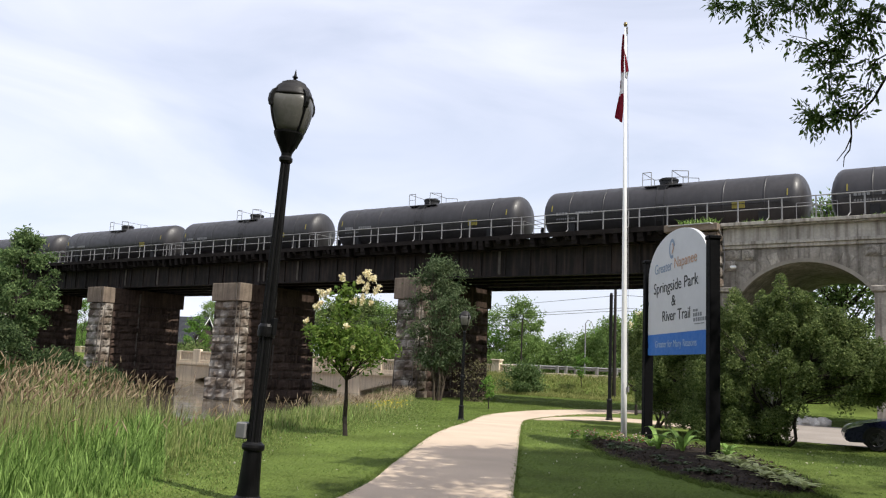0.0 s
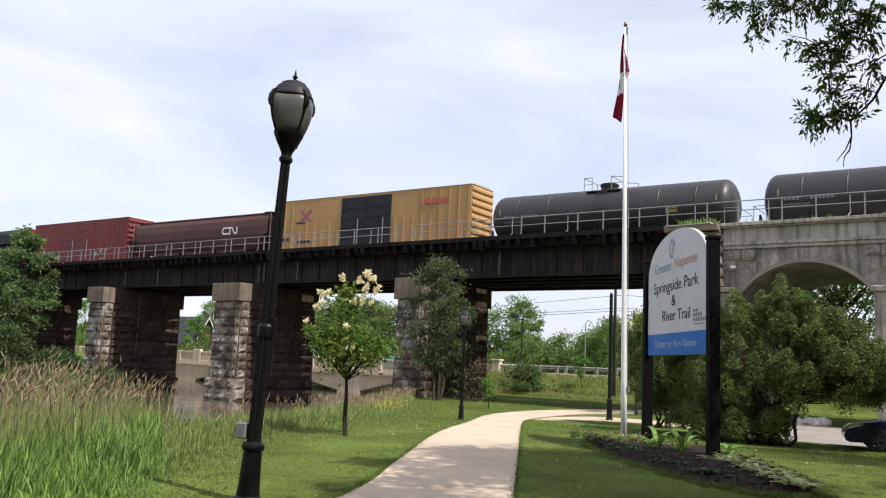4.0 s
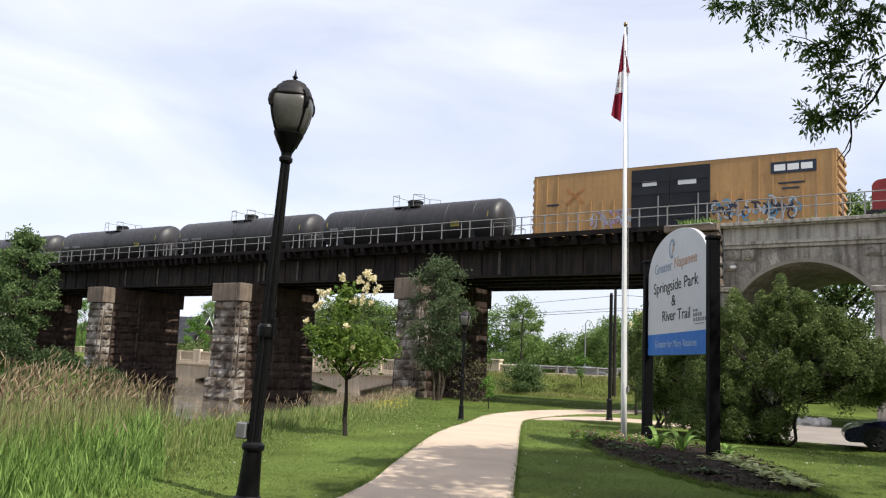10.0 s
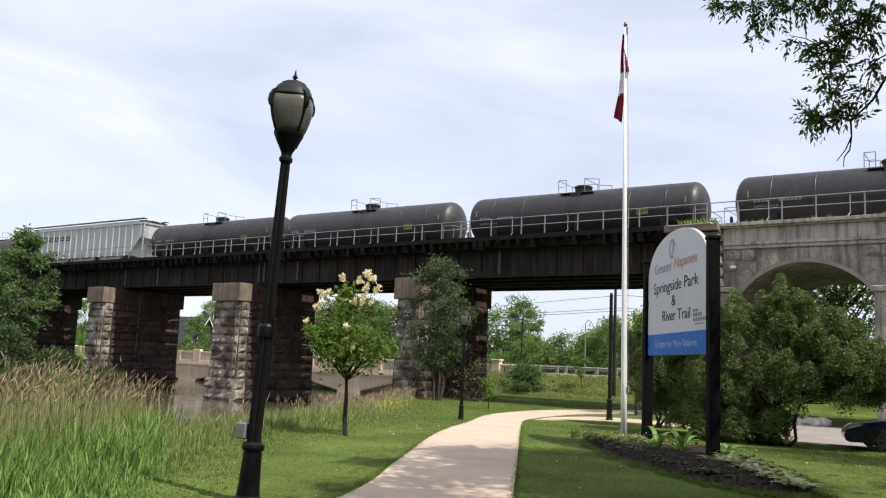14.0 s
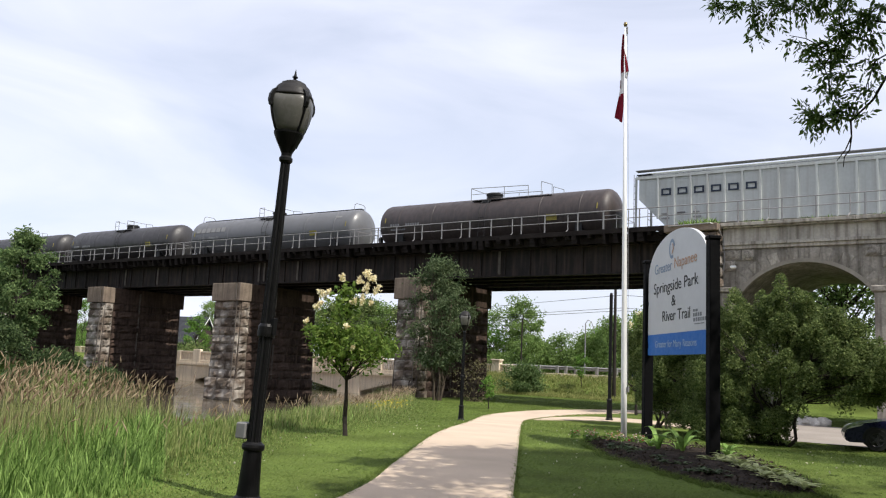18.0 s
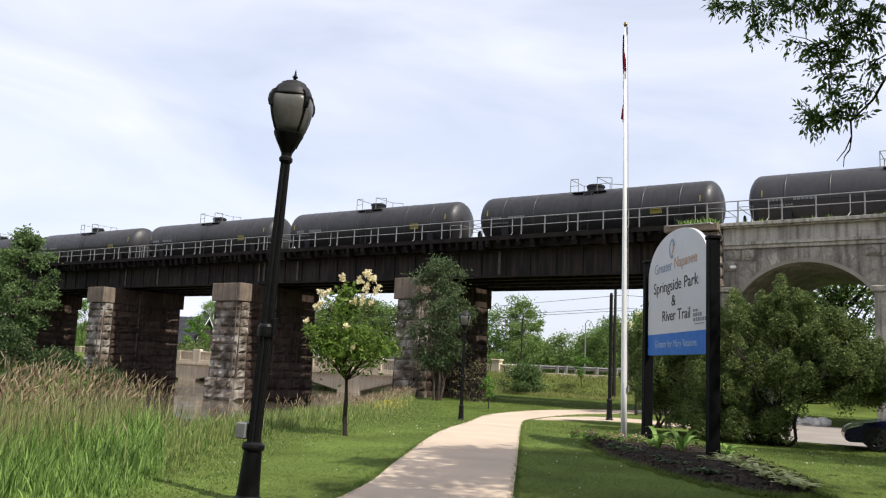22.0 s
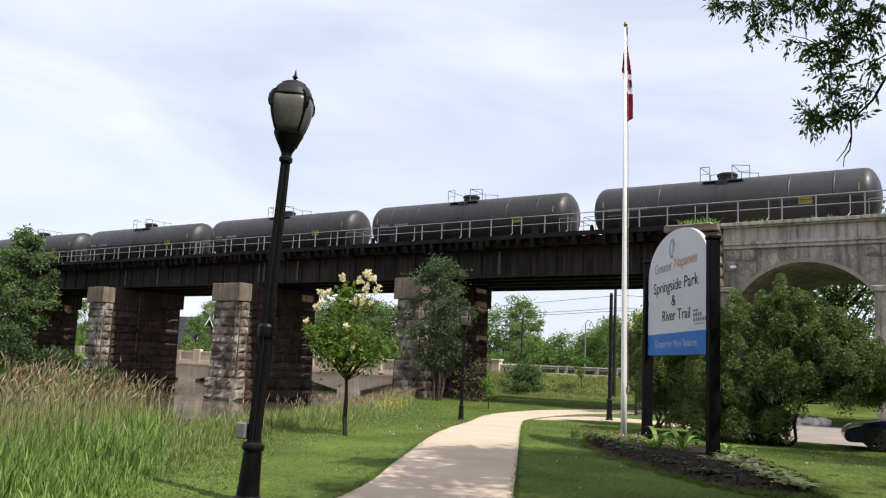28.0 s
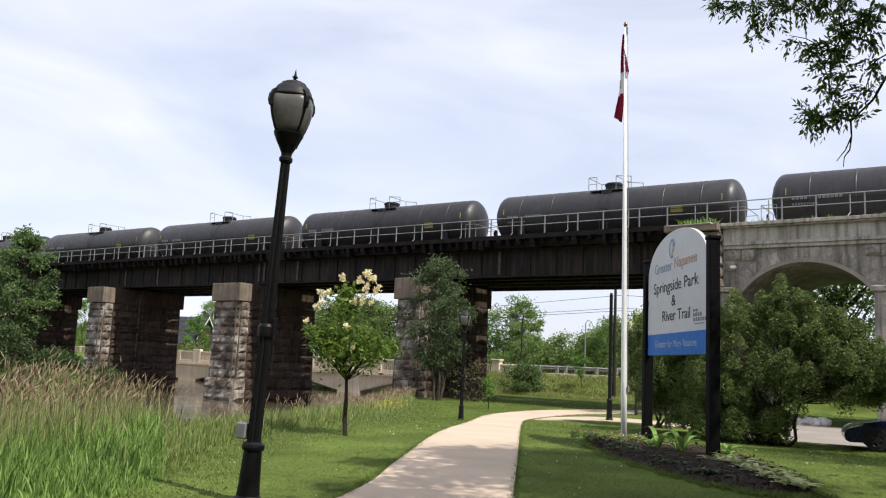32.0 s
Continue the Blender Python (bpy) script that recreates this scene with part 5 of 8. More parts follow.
# x of the front end of the first mustard boxcar at the start; the lengths are shortened by SHRINK
HEAD, SHRINK = -99.25, 0.976
front = HEAD + 8 * PITCH * SHRINK
TRAIN = []
# slack in the couplings of single cars
SLACK = {3: 0.4, 4: 0.4, 11: -0.4, 12: -0.1, 14: 0.4, 15: 0.65, 16: 0.4}
taken = set()
for place, (kind_name, length) in enumerate(ORDER):
    src = MODELS[kind_name]
    length *= SHRINK
    m = pose(front - length / 2, FAR_TRACK, RAIL_Z)
    if kind_name in taken:
        ob = copy_thing(src, m)
    else:
        ob = src
        ob.matrix_basis = m
        taken.add(kind_name)
    TRAIN.append((ob, front - length / 2 + SLACK.get(place, 0)))
    front -= length


def run(t):
    """How far the train has rolled after t seconds; it slows a little."""
    return SHRINK * (17.43 * t - 0.0064 * t * t - 0.00017 * t ** 3)


def on_track(x):
    """Pose of a car whose centre is at x on the far track."""
    dy = far_track(x + 6) - far_track(x - 6)
    return pose(x, far_track(x), RAIL_Z, 0, 0, math.degrees(math.atan2(dy, 12)))


# ---------------------------------------------------------------- park furniture
def lamp_post(x, y, height, tilt_x=0.0, tilt_y=0.0, box_on=False, turn=0.0):
    """A black fluted post with a six-sided lantern; built 4.45 m high and scaled by its true height."""
    z = ground_at(x, y)
    p = thing("street_lamp", Matrix.Translation((x, y, z - 0.02)) @ pose(0, 0, 0, tilt_x, tilt_y, turn) @ Matrix.Scale(height / 4.45, 4), "black cast-iron park lamp post with a frosted acorn lantern", "street lamp", "park lamps")
    bm = bmesh.new()
    lathe(bm, [(0.15, 0.0), (0.15, 0.05), (0.115, 0.09), (0.106, 0.2), (0.092, 0.50), (0.09, 0.52)], 24)
    part("base", bm, M_LAMP, p)
    bm = bmesh.new()
    lathe(bm, [(0.09, 0.52), (0.11, 0.535), (0.115, 0.56), (0.11, 0.585), (0.088, 0.60), (0.078, 0.61)], 24)
    part("collar", bm, M_LAMP, p)
    bm = bmesh.new()
    lathe(bm, [(0.070, 0.60), (0.068, 1.7), (0.058, 2.6), (0.050, 3.52)], 48, flutes=12, depth=0.16)
    part("shaft", bm, M_LAMP, p)
    bm = bmesh.new()
    lathe(bm, [(0.085, 1.66), (0.088, 1.7), (0.088, 1.76), (0.07, 1.79)], 20)
    box(bm, 0.05, 0.105, -0.03, 0.03, 1.68, 1.85, 0.005)
    part("band", bm, M_LAMP, p)
    spin = pose(0, 0, 0, 0, 0, 23)

    def squared(bm, amount):
        # draw a round form towards a rounded square
        for v in bm.verts:
            a = math.atan2(v.co.y, v.co.x)
            q = (abs(math.cos(a)) ** 4 + abs(math.sin(a)) ** 4) ** -0.25
            k = 1 - amount * (1 - q / 2 ** 0.25)
            v.co.x, v.co.y = v.co.x * k, v.co.y * k
            v.co = spin @ v.co
        return bm

    bm = bmesh.new()
    lathe(bm, [(0.055, 3.48), (0.075, 3.50), (0.075, 3.53), (0.058, 3.55), (0.06, 3.58), (0.085, 3.63), (0.125, 3.70), (0.165, 3.78), (0.168, 3.80)], 32)
    part("fitter", squared(bm, 0.5), M_LAMP, p)
    # four bowed panes between four ribs
    glass_prof = [(0.145, 3.78), (0.185, 3.855), (0.222, 3.95), (0.246, 4.04), (0.254, 4.10), (0.247, 4.15), (0.228, 4.19)]
    bm = bmesh.new()
    lathe(bm, glass_prof, 32)
    part("lantern_glass", squared(bm, 0.9), M_GLASS_LAMP, p, "frosted grey lantern glass", smooth=True)
    for k in range(4):
        bm = bmesh.new()
        a = math.pi / 4 + math.pi * k / 2 + radians(23)
        pipe(bm, [((r + 0.004) * math.cos(a), (r + 0.004) * math.sin(a), zz) for r, zz in [(0.10, 3.66)] + glass_prof], 0.0125, 6)
        part("lantern_rib", bm, M_LAMP, p)
    bm = bmesh.new()
    lathe(bm, [(0.19, 4.17), (0.232, 4.175), (0.236, 4.20), (0.222, 4.215), (0.21, 4.25), (0.185, 4.293), (0.145, 4.325), (0.142, 4.338), (0.12, 4.345), (0.10, 4.36), (0.05, 4.372), (0.022, 4.38)], 32)
    part("lantern_cap", squared(bm, 0.55), M_LAMP_CAP, p, "domed dark cap", smooth=True)
    for k in range(4):
        a = 45 + 90 * k + 23
        bm = bmesh.new()
        prism(bm, [(0.235, 4.04), (0.268, 4.05), (0.285, 4.10), (0.28, 4.16), (0.245, 4.225), (0.19, 4.26), (0.2, 4.19), (0.24, 4.14)], -0.022, 0.022, pose(0, 0, 0, 0, 0, a))
        bmesh.ops.recalc_face_normals(bm, faces=bm.faces)
        part("corner_bracket", bm, M_LAMP, p)
    bm = bmesh.new()
    lathe(bm, [(0.02, 4.375), (0.03, 4.385), (0.012, 4.40), (0.03, 4.415), (0.03, 4.425), (0.014, 4.44), (0.003, 4.505)], 10)
    part("finial", bm, M_LAMP, p)
    bm = bmesh.new()
    box(bm, -0.03, 0.03, -0.03, 0.03, 3.84, 4.0, 0.006)
    part("socket", bm, M_WHITE, p)
    if box_on:
        bm = bmesh.new()
        box(bm, -0.19, -0.07, -0.07, 0.07, 0.63, 0.79, 0.012)
        part("outlet_box", bm, M_GRAB, p, "small grey weatherproof outlet box")
    return p


lamp_post(-7.21, 6.54, 4.95, -1.3, 1.82, True, 12)
lamp_post(-17.2, 25.47, 4.02, 0.1, 0.2)


def words(parent, text, x0, x1, z, size, material, y=-0.045):
    """Lettering in the built-in font, set from x0 to x1 with its baseline at z."""
    cu = bpy.data.curves.new("words", "FONT")
    cu.body, cu.size, cu.extrude = text, size, 0.002
    ob = bpy.data.objects.new("words", cu)
    scene.collection.objects.link(ob)
    bpy.context.view_layer.update()
    me = bpy.data.meshes.new_from_object(ob)
    bpy.data.objects.remove(ob)
    me.materials.clear()
    me.materials.append(material)
    wide = max(v.co.x for v in me.vertices)
    me.transform(pose(x0, y, z, 90, 0, 0) @ Matrix.Diagonal(((x1 - x0) / wide, 1, 1, 1)))
    o = new("lettering", me)
    o.parent = parent
    return o


def park_sign():
    """Tall double-post sign with an arched board between the posts."""
    a, b = Vector((-7.55, 19.1)), Vector((-5.13, 16.13))
    d = b - a
    ang = math.degrees(math.atan2(d.y, d.x))
    p = thing("park_sign", pose(a.x, a.y, -0.09, 0, 0, ang), "arched white and blue park sign on two black timber posts", "sign")
    for x in (-0.26, 3.80):
        bm = bmesh.new()
        box(bm, x - 0.105, x + 0.105, -0.105, 0.105, -0.5, 4.34, 0.012)
        q = part("post", bm, M_POST, p, "square black timber post")
        bm = bmesh.new()
        box(bm, x - 0.125, x + 0.125, -0.125, 0.125, 4.34, 4.42, 0.018)
        part("post_cap", bm, M_POST, q)
    x0, x1, zb, zm, zs, zt = -0.13, 3.67, 2.13, 2.605, 3.88, 4.86
    w, cx = (x1 - x0) / 2, (x0 + x1) / 2
    arc = [(cx - w * math.cos(math.pi * k / 32), zs + (zt - zs) * math.sin(math.pi * k / 32) ** 0.9) for k in range(33)]
    bm = bmesh.new()
    prism(bm, [(x0, zm)] + arc + [(x1, zm)], -0.04, 0.04)
    bmesh.ops.recalc_face_normals(bm, faces=bm.faces)
    part("board", bm, M_SIGN, p, "arched off-white board")
    bm = bmesh.new()
    box(bm, x0, x1, -0.04, 0.04, zb, zm - 0.002)
    part("blue_panel", bm, M_SIGN_BLUE, p, "blue lower band")
    words(p, "Greater", 0.34, 1.56, 4.0, 0.33, M_INK_BLUE)
    words(p, "Napanee", 1.68, 3.05, 4.02, 0.33, M_INK_ORANGE)
    words(p, "Springside Park", 0.28, 3.14, 3.54, 0.36, M_INK)
    words(p, "&", 1.52, 1.8, 3.2, 0.34, M_INK)
    words(p, "River Trail", 0.9, 2.68, 2.88, 0.34, M_INK)
    words(p, "Greater for Many Reasons", 0.42, 3.05, 2.3, 0.22, surface("sign_pale_ink", (0.35, 0.45, 0.6), 0.5, vary=0.03, bump=0.0))
    for zz, xa, h, wide in ((2.99, 2.84, 0.05, (0.1, 0.12)), (2.89, 2.84, 0.075, (0.09, 0.11, 0.07, 0.1)), (2.79, 2.86, 0.075, (0.1, 0.08, 0.1, 0.07, 0.09, 0.08)), (2.73, 2.92, 0.02, (0.3, 0.2))):
        bm = bmesh.new()
        for wd in wide:
            box(bm, xa, xa + wd, -0.044, -0.038, zz, zz + h)
            xa += wd + 0.035
        tagged(part("small_print", bm, M_INK_GREY, p), kind="stuff")
    bm = bmesh.new()
    bent_stroke(bm, [(1.38 + 0.16 * math.cos(t) + 0.16, 4.47 + 0.19 * math.sin(t)) for t in [0.4 + 0.42 * k for k in range(12)]], 0.07, -0.044)
    part("emblem", bm, M_INK_BLUE, p, "grey-blue curled emblem")
    bm = bmesh.new()
    bent_stroke(bm, [(1.60, 4.56), (1.63, 4.46), (1.56, 4.38)], 0.05, -0.047)
    part("emblem", bm, M_INK_ORANGE, p)
    for x in (-0.15, 3.69):
        for z in (2.3, 3.3):
            bm = bmesh.new()
            box(bm, x - 0.05, x + 0.05, -0.06, 0.06, z, z + 0.1, 0.005)
            part("fixing_plate", bm, M_POST, p)
    return p


park_sign()


# ---------------------------------------------------------------- flag
def flagpole():
    x, y, h = -8.545, 19.887, 10.89
    z = ground_at(x, y)
    p = thing("flagpole", pose(x, y, z, 0.36, -0.51, 0), "tall tapered white metal flagpole with a brass ball", "flagpole")
    bm = bmesh.new()
    lathe(bm, [(0.076, -0.3), (0.074, 1.6), (0.059, 5.3), (0.0285, h - 0.12)], 20)
    part("pole", bm, surface("white_enamel", (0.86, 0.86, 0.85), 0.4, vary=0.04, scale=3, fine=30, bump=0.02), p, smooth=True)
    bm = bmesh.new()
    lathe(bm, [(0.01, h - 0.08), (0.04, h - 0.07), (0.055, h - 0.02), (0.04, h + 0.03), (0.01, h + 0.045)], 14)
    part("ball", bm, surface("brass", (0.3, 0.22, 0.1), 0.35, metal=0.9, vary=0.1, bump=0.0), p, smooth=True)
    bm = bmesh.new()
    tube(bm, (0.05, 0, h - 0.1), (0.05, 0, h - 0.3), 0.02)
    part("truck", bm, M_GRAB, p)
    bm = bmesh.new()
    pipe(bm, [(0.07, -0.02, h - 0.25), (0.11, -0.03, h * 0.5), (0.115, -0.03, 1.3)], 0.006, 5)
    part("halyard", bm, M_GRAB, p)
    bm = bmesh.new()
    box(bm, 0.085, 0.13, -0.03, 0.03, 1.25, 1.4, 0.008)
    part("cleat", bm, M_GRAB, p)
    return Vector((x, y, z)) + Euler((radians(0.36), radians(-0.51), 0)).to_matrix() @ Vector((0, 0, h))


FLAG_TOP = flagpole()
M_FLAG_RED = surface("flag_red", (0.21, 0.012, 0.026), 0.85, vary=0.12, scale=3, fine=60, bump=0.1, translucent=0.3)
M_FLAG_WHITE = surface("flag_white", (0.78, 0.76, 0.76), 0.85, vary=0.05, scale=3, fine=60, bump=0.1, translucent=0.3)


def flag():
    """A limp flag that hangs from its hoist in long folds: the fall of cloth, and a fold turned back behind the pole."""
    f = thing("flag", Matrix.Translation(FLAG_TOP), "limp red and white national flag hanging in folds", "flag")

    def sheet(name, mt, outer, inner, wave, n=14, label=""):
        bm = bmesh.new()
        rows = []
        for (da, xa), (db, xb) in zip(outer, inner):
            row = []
            for k in range(n + 1):
                u = k / n
                x = xb + (xa - xb) * u
                row.append(bm.verts.new((x, wave * math.sin(u * 8.5 + 1.3 * (da + db)) * (0.3 + 0.7 * u) + 0.02 * math.sin(3 * da), -1.2 * (db + (da - db) * u) - 0.05)))
            rows.append(row)
        for p, q in zip(rows, rows[1:]):
            for k in range(n):
                bm.faces.new((p[k], p[k + 1], q[k + 1], q[k]))
        part(name, bm, mt, f, label, smooth=True)

    def run_down(d0, d1, x_at, steps=9):
        return [(d0 + (d1 - d0) * k / steps, x_at(d0 + (d1 - d0) * k / steps)) for k in range(steps + 1)]

    def outer(d):
        return 0.035 + 0.155 * max(0, d - 0.15)

    def inner(d):
        return 0.03 + 0.06 * max(0, d - 1.25) ** 1.2
    sheet("red_band", M_FLAG_RED, run_down(0.2, 1.12, outer), run_down(0.2, 1.02, inner), 0.05)
    sheet("white_band", M_FLAG_WHITE, run_down(1.12, 1.56, outer), run_down(1.02, 1.52, inner), 0.05)
    sheet("red_band", M_FLAG_RED, run_down(1.56, 2.05, outer), run_down(1.52, 2.2, inner), 0.05)
    sheet("leaf_emblem", M_FLAG_RED, run_down(1.24, 1.40, lambda d: outer(d) - 0.03), run_down(1.22, 1.42, lambda d: outer(d) - 0.1), 0.058)
    # the fold behind the pole
    sheet("red_fold", M_FLAG_RED, run_down(0.62, 1.08, lambda d: -0.02 - 0.24 * (d - 0.62)), run_down(0.5, 1.12, lambda d: 0.02), 0.03)
    sheet("white_fold", M_FLAG_WHITE, run_down(1.08, 1.22, lambda d: -0.13 + 0.5 * (d - 1.08)), run_down(1.12, 1.3, lambda d: 0.02), 0.03)
    return f


FLAG = flag()


# ---------------------------------------------------------------- plants
def leaf_mesh(rnd, pos, along, size, aspect=2.2):
    """One folded leaf at each place; returns vertices and faces."""
    count = len(pos)
    along = along / np.linalg.norm(along, axis=1)[:, None]
    side = np.cross(along, rnd.normal(size=(count, 3)))
    side /= np.linalg.norm(side, axis=1)[:, None]
    nrm = np.cross(along, side)
    s = size * rnd.uniform(0.6, 1.35, count)[:, None]
    w = s / aspect * 0.5
    a, b = pos - along * s * 0.5, pos + along * s * 0.5
    l1 = pos + side * w - along * s * 0.08 + nrm * w * 0.35
    l2 = pos - side * w - along * s * 0.08 + nrm * w * 0.35
    verts = np.stack([a, l1, b, l2], 1).reshape(-1, 3)
    i = np.arange(count) * 4
    faces = np.concatenate([np.stack([i, i + 1, i + 2], 1), np.stack([i, i + 2, i + 3], 1)])
    return verts, faces


def limb(bm, a, b, r0, r1, rnd, wob=0.08, seg=6, steps=4, sag=0.0):
    a, b = Vector(a), Vector(b)
    ln = (b - a).length
    pts = []
    for k in range(steps + 1):
        f = k / steps
        j = Vector((rnd.normal(), rnd.normal(), rnd.normal())) * wob * ln * (0 if k in (0, steps) else 0.4)
        pts.append(a.lerp(b, f) + j + Vector((0, 0, sag * ln * math.sin(math.pi * f))))
    pipe(bm, pts, r0, seg, r1)
    return pts


def tree(name, x, y, height, width, crown_base, trunk_r, leaf_mat, bark, leaves, leaf_size, label, seed, tips=90, category="tree",
         group="", stems=1, top=0.55, clump=0.085, aspect=2.2, trunk_lean=(0, 0), bottom=0.35, droop=0.35):
    """A grown tree: stems, limbs to many tips inside the crown's outline, and leaves gathered loosely round the tips."""
    rnd = np.random.default_rng(seed)
    z = ground_at(x, y) - 0.08
    t = thing(name, pose(x, y, z), label, category, group)
    crown_h = height - crown_base

    def radius(f):
        # widest at "bottom" of the crown's height, narrowing to the top
        return width * 0.5 * (min(1.0, (f / bottom) ** 0.5) if f < bottom else max(0.05, 1 - ((f - bottom) / (1 - bottom)) ** (1.2 + top * 2)) ** 0.75)
    places = []
    lobes = rnd.uniform(0.72, 1.18, 9)
    for k in range(tips):
        f = rnd.uniform(0.03, 0.97)
        a = rnd.uniform(0, 2 * math.pi)
        r = radius(f) * math.sqrt(rnd.uniform(0.05, 1)) * lobes[int(a / 2 / math.pi * 8.99)] * rnd.uniform(0.85, 1.08)
        places.append((r * math.cos(a) + trunk_lean[0] * f, r * math.sin(a) + trunk_lean[1] * f, crown_base + f * crown_h))
    heads = []
    for m in range(stems):
        bm = bmesh.new()
        ang = 2 * math.pi * m / stems + rnd.uniform(-0.4, 0.4)
        foot = Vector((math.cos(ang), math.sin(ang), 0)) * (0.0 if stems == 1 else min(0.45, width * 0.06))
        head = Vector((trunk_lean[0], trunk_lean[1], 0)) * 0.7 + Vector((math.cos(ang), math.sin(ang), 0)) * (0 if stems == 1 else width * 0.2) + Vector((0, 0, crown_base + crown_h * rnd.uniform(0.6, 0.8)))
        heads.append((foot, limb(bm, foot, head, trunk_r * (1 if stems == 1 else 0.6), trunk_r * 0.2, rnd, 0.05, 9, 6)))
        part("trunk" if stems == 1 else "stem", bm, bark, t)
    bm = bmesh.new()
    for p in places[:: max(1, tips // 42)]:
        pv = Vector(p)
        foot, pts = heads[min(range(stems), key=lambda q: (heads[q][1][3] - pv).length)]
        aim = pv.z - 0.55 * math.hypot(pv.x, pv.y) - 0.1 * height
        start = min(pts, key=lambda q: abs(q.z - max(aim, crown_base * 0.7)))
        limb(bm, start, pv, trunk_r * 0.26, trunk_r * 0.05, rnd, 0.12, 5, 4, 0.05)
    part("branching", bm, bark, t)
    pick = rnd.integers(0, tips, leaves)
    sigma = clump * width
    d = rnd.normal(size=(leaves, 3)) * sigma * rnd.uniform(0.5, 1.25, tips)[pick][:, None]
    d[:, 2] *= 0.7
    pos = np.array(places)[pick] + d
    pos[:, 2] = np.maximum(pos[:, 2], 0.12)
    along = rnd.normal(size=(leaves, 3)) + d / sigma * 0.5
    along[:, 2] -= droop
    v, f = leaf_mesh(rnd, pos, along, leaf_size, aspect)
    from_arrays("crown", v, f, leaf_mat, t)
    return t, places


def shoots(name, x, y, height, width, crown_base, trunk_r, leaf_mat, bark, label, seed, count, per, leaf_size, category="shrub", group="", stems=6,
           lean=(0, 0), droop=0.1, reach=0.75, aspect=2.2, spread=0.05, up=0.6, widest=0.5, lobes=9, hollow=0.25):
    """A shrub or small tree grown as many leafy shoots: each shoot carries its leaves along its last stretch."""
    rnd = np.random.default_rng(seed)
    t = thing(name, pose(x, y, ground_at(x, y) - 0.08), label, category, group)
    crown_h = height - crown_base
    lift, wide = rnd.uniform(0, 1, lobes), rnd.uniform(0.65, 1.2, lobes)
    turn = rnd.uniform(0, 2 * math.pi, lobes)
    tips, ways = [], []
    centres = []
    for k in range(max(6, count // 13)):
        f = rnd.uniform(0.03, 0.97)
        a = rnd.uniform(0, 2 * math.pi)
        near = np.cos(a - turn) * 1.6 - np.abs(f - lift) * 3.0
        g = wide[int(np.argmax(near))]
        r = 0.5 * width * (math.sqrt(max(0.0, 1 - ((f - widest) / (1 - widest)) ** 2)) if f > widest else 0.55 + 0.45 * (f / widest)) * g * math.sqrt(rnd.uniform(hollow, 1))
        centres.append((np.array([r * math.cos(a) + lean[0] * f, r * math.sin(a) + lean[1] * f, crown_base + crown_h * f * (0.93 + 0.1 * g * rnd.uniform(0.6, 1))]), f, rnd.uniform(0.045, 0.1) * width))
    for k in range(count):
        c, f, sigma = centres[rnd.integers(0, len(centres))]
        p = c + rnd.normal(size=3) * sigma * np.array([1, 1, 0.75])
        w = np.array([p[0] / width * 1.6, p[1] / width * 1.6, up + 0.5 * f]) + rnd.normal(size=3) * 0.35
        tips.append(p)
        ways.append(w / np.linalg.norm(w))
    heads = []
    for m in range(stems):
        bm = bmesh.new()
        ang = 2 * math.pi * m / stems + rnd.uniform(-0.4, 0.4)
        out = Vector((math.cos(ang), math.sin(ang), 0))
        foot = out * (0.0 if stems == 1 else min(0.5, width * 0.08))
        head = Vector((lean[0], lean[1], 0)) * 0.75 + out * (0 if stems == 1 else width * 0.22) + Vector((0, 0, crown_base + crown_h * rnd.uniform(0.5, 0.8)))
        heads.append(limb(bm, foot, head, trunk_r * (1 if stems == 1 else rnd.uniform(0.4, 0.8)), trunk_r * 0.2, rnd, 0.06, 8, 6))
        part("trunk" if stems == 1 else "stem", bm, bark, t)
    bm = bmesh.new()
    for p in tips[:: max(1, count // 60)]:
        pv = Vector(p)
        pts = min(heads, key=lambda q: (q[3] - pv).length)
        start = min(pts, key=lambda q: abs(q.z - max(pv.z - 0.6 * math.hypot(pv.x, pv.y) - 0.08 * height, crown_base * 0.6)))
        limb(bm, start, pv, trunk_r * 0.24, trunk_r * 0.05, rnd, 0.1, 5, 4, 0.04)
    part("branching", bm, bark, t)
    tips, ways = np.array(tips), np.array(ways)
    pick = np.repeat(np.arange(count), per)
    back = rnd.uniform(-0.12, reach, len(pick))[:, None]
    pos = tips[pick] - ways[pick] * back + rnd.normal(size=(len(pick), 3)) * (spread * (0.4 + 1.1 * back / reach))
    pos[:, 2] = np.maximum(pos[:, 2] - droop * back[:, 0], 0.1)
    along = ways[pick] * 0.7 + rnd.normal(size=(len(pick), 3)) * 0.75
    along[:, 2] -= droop * 4
    v, f = leaf_mesh(rnd, pos, along, leaf_size, aspect)
    from_arrays("crown", v, f, leaf_mat, t)
    return t


def panicle(t, c, size, rnd, n=54):
    """One cream flower head of a few short cones."""
    P, A = [], []
    for k in range(3):
        ax = rnd.normal(size=3) * 0.7 + np.array([0, 0, 0.55])
        ax /= np.linalg.norm(ax)
        f = rnd.uniform(0, 1, n)
        P.append(np.array(c) + ax * (f[:, None]) * size + rnd.normal(size=(n, 3)) * size * 0.24 * (1.15 - f[:, None]))
        A.append(rnd.normal(size=(n, 3)))
    v, fc = leaf_mesh(rnd, np.concatenate(P), np.concatenate(A), 0.045, 1.2)
    tagged(from_arrays("panicle", v, fc, M_BLOSSOM, t, "creamy white flower panicle"), kind="stuff")


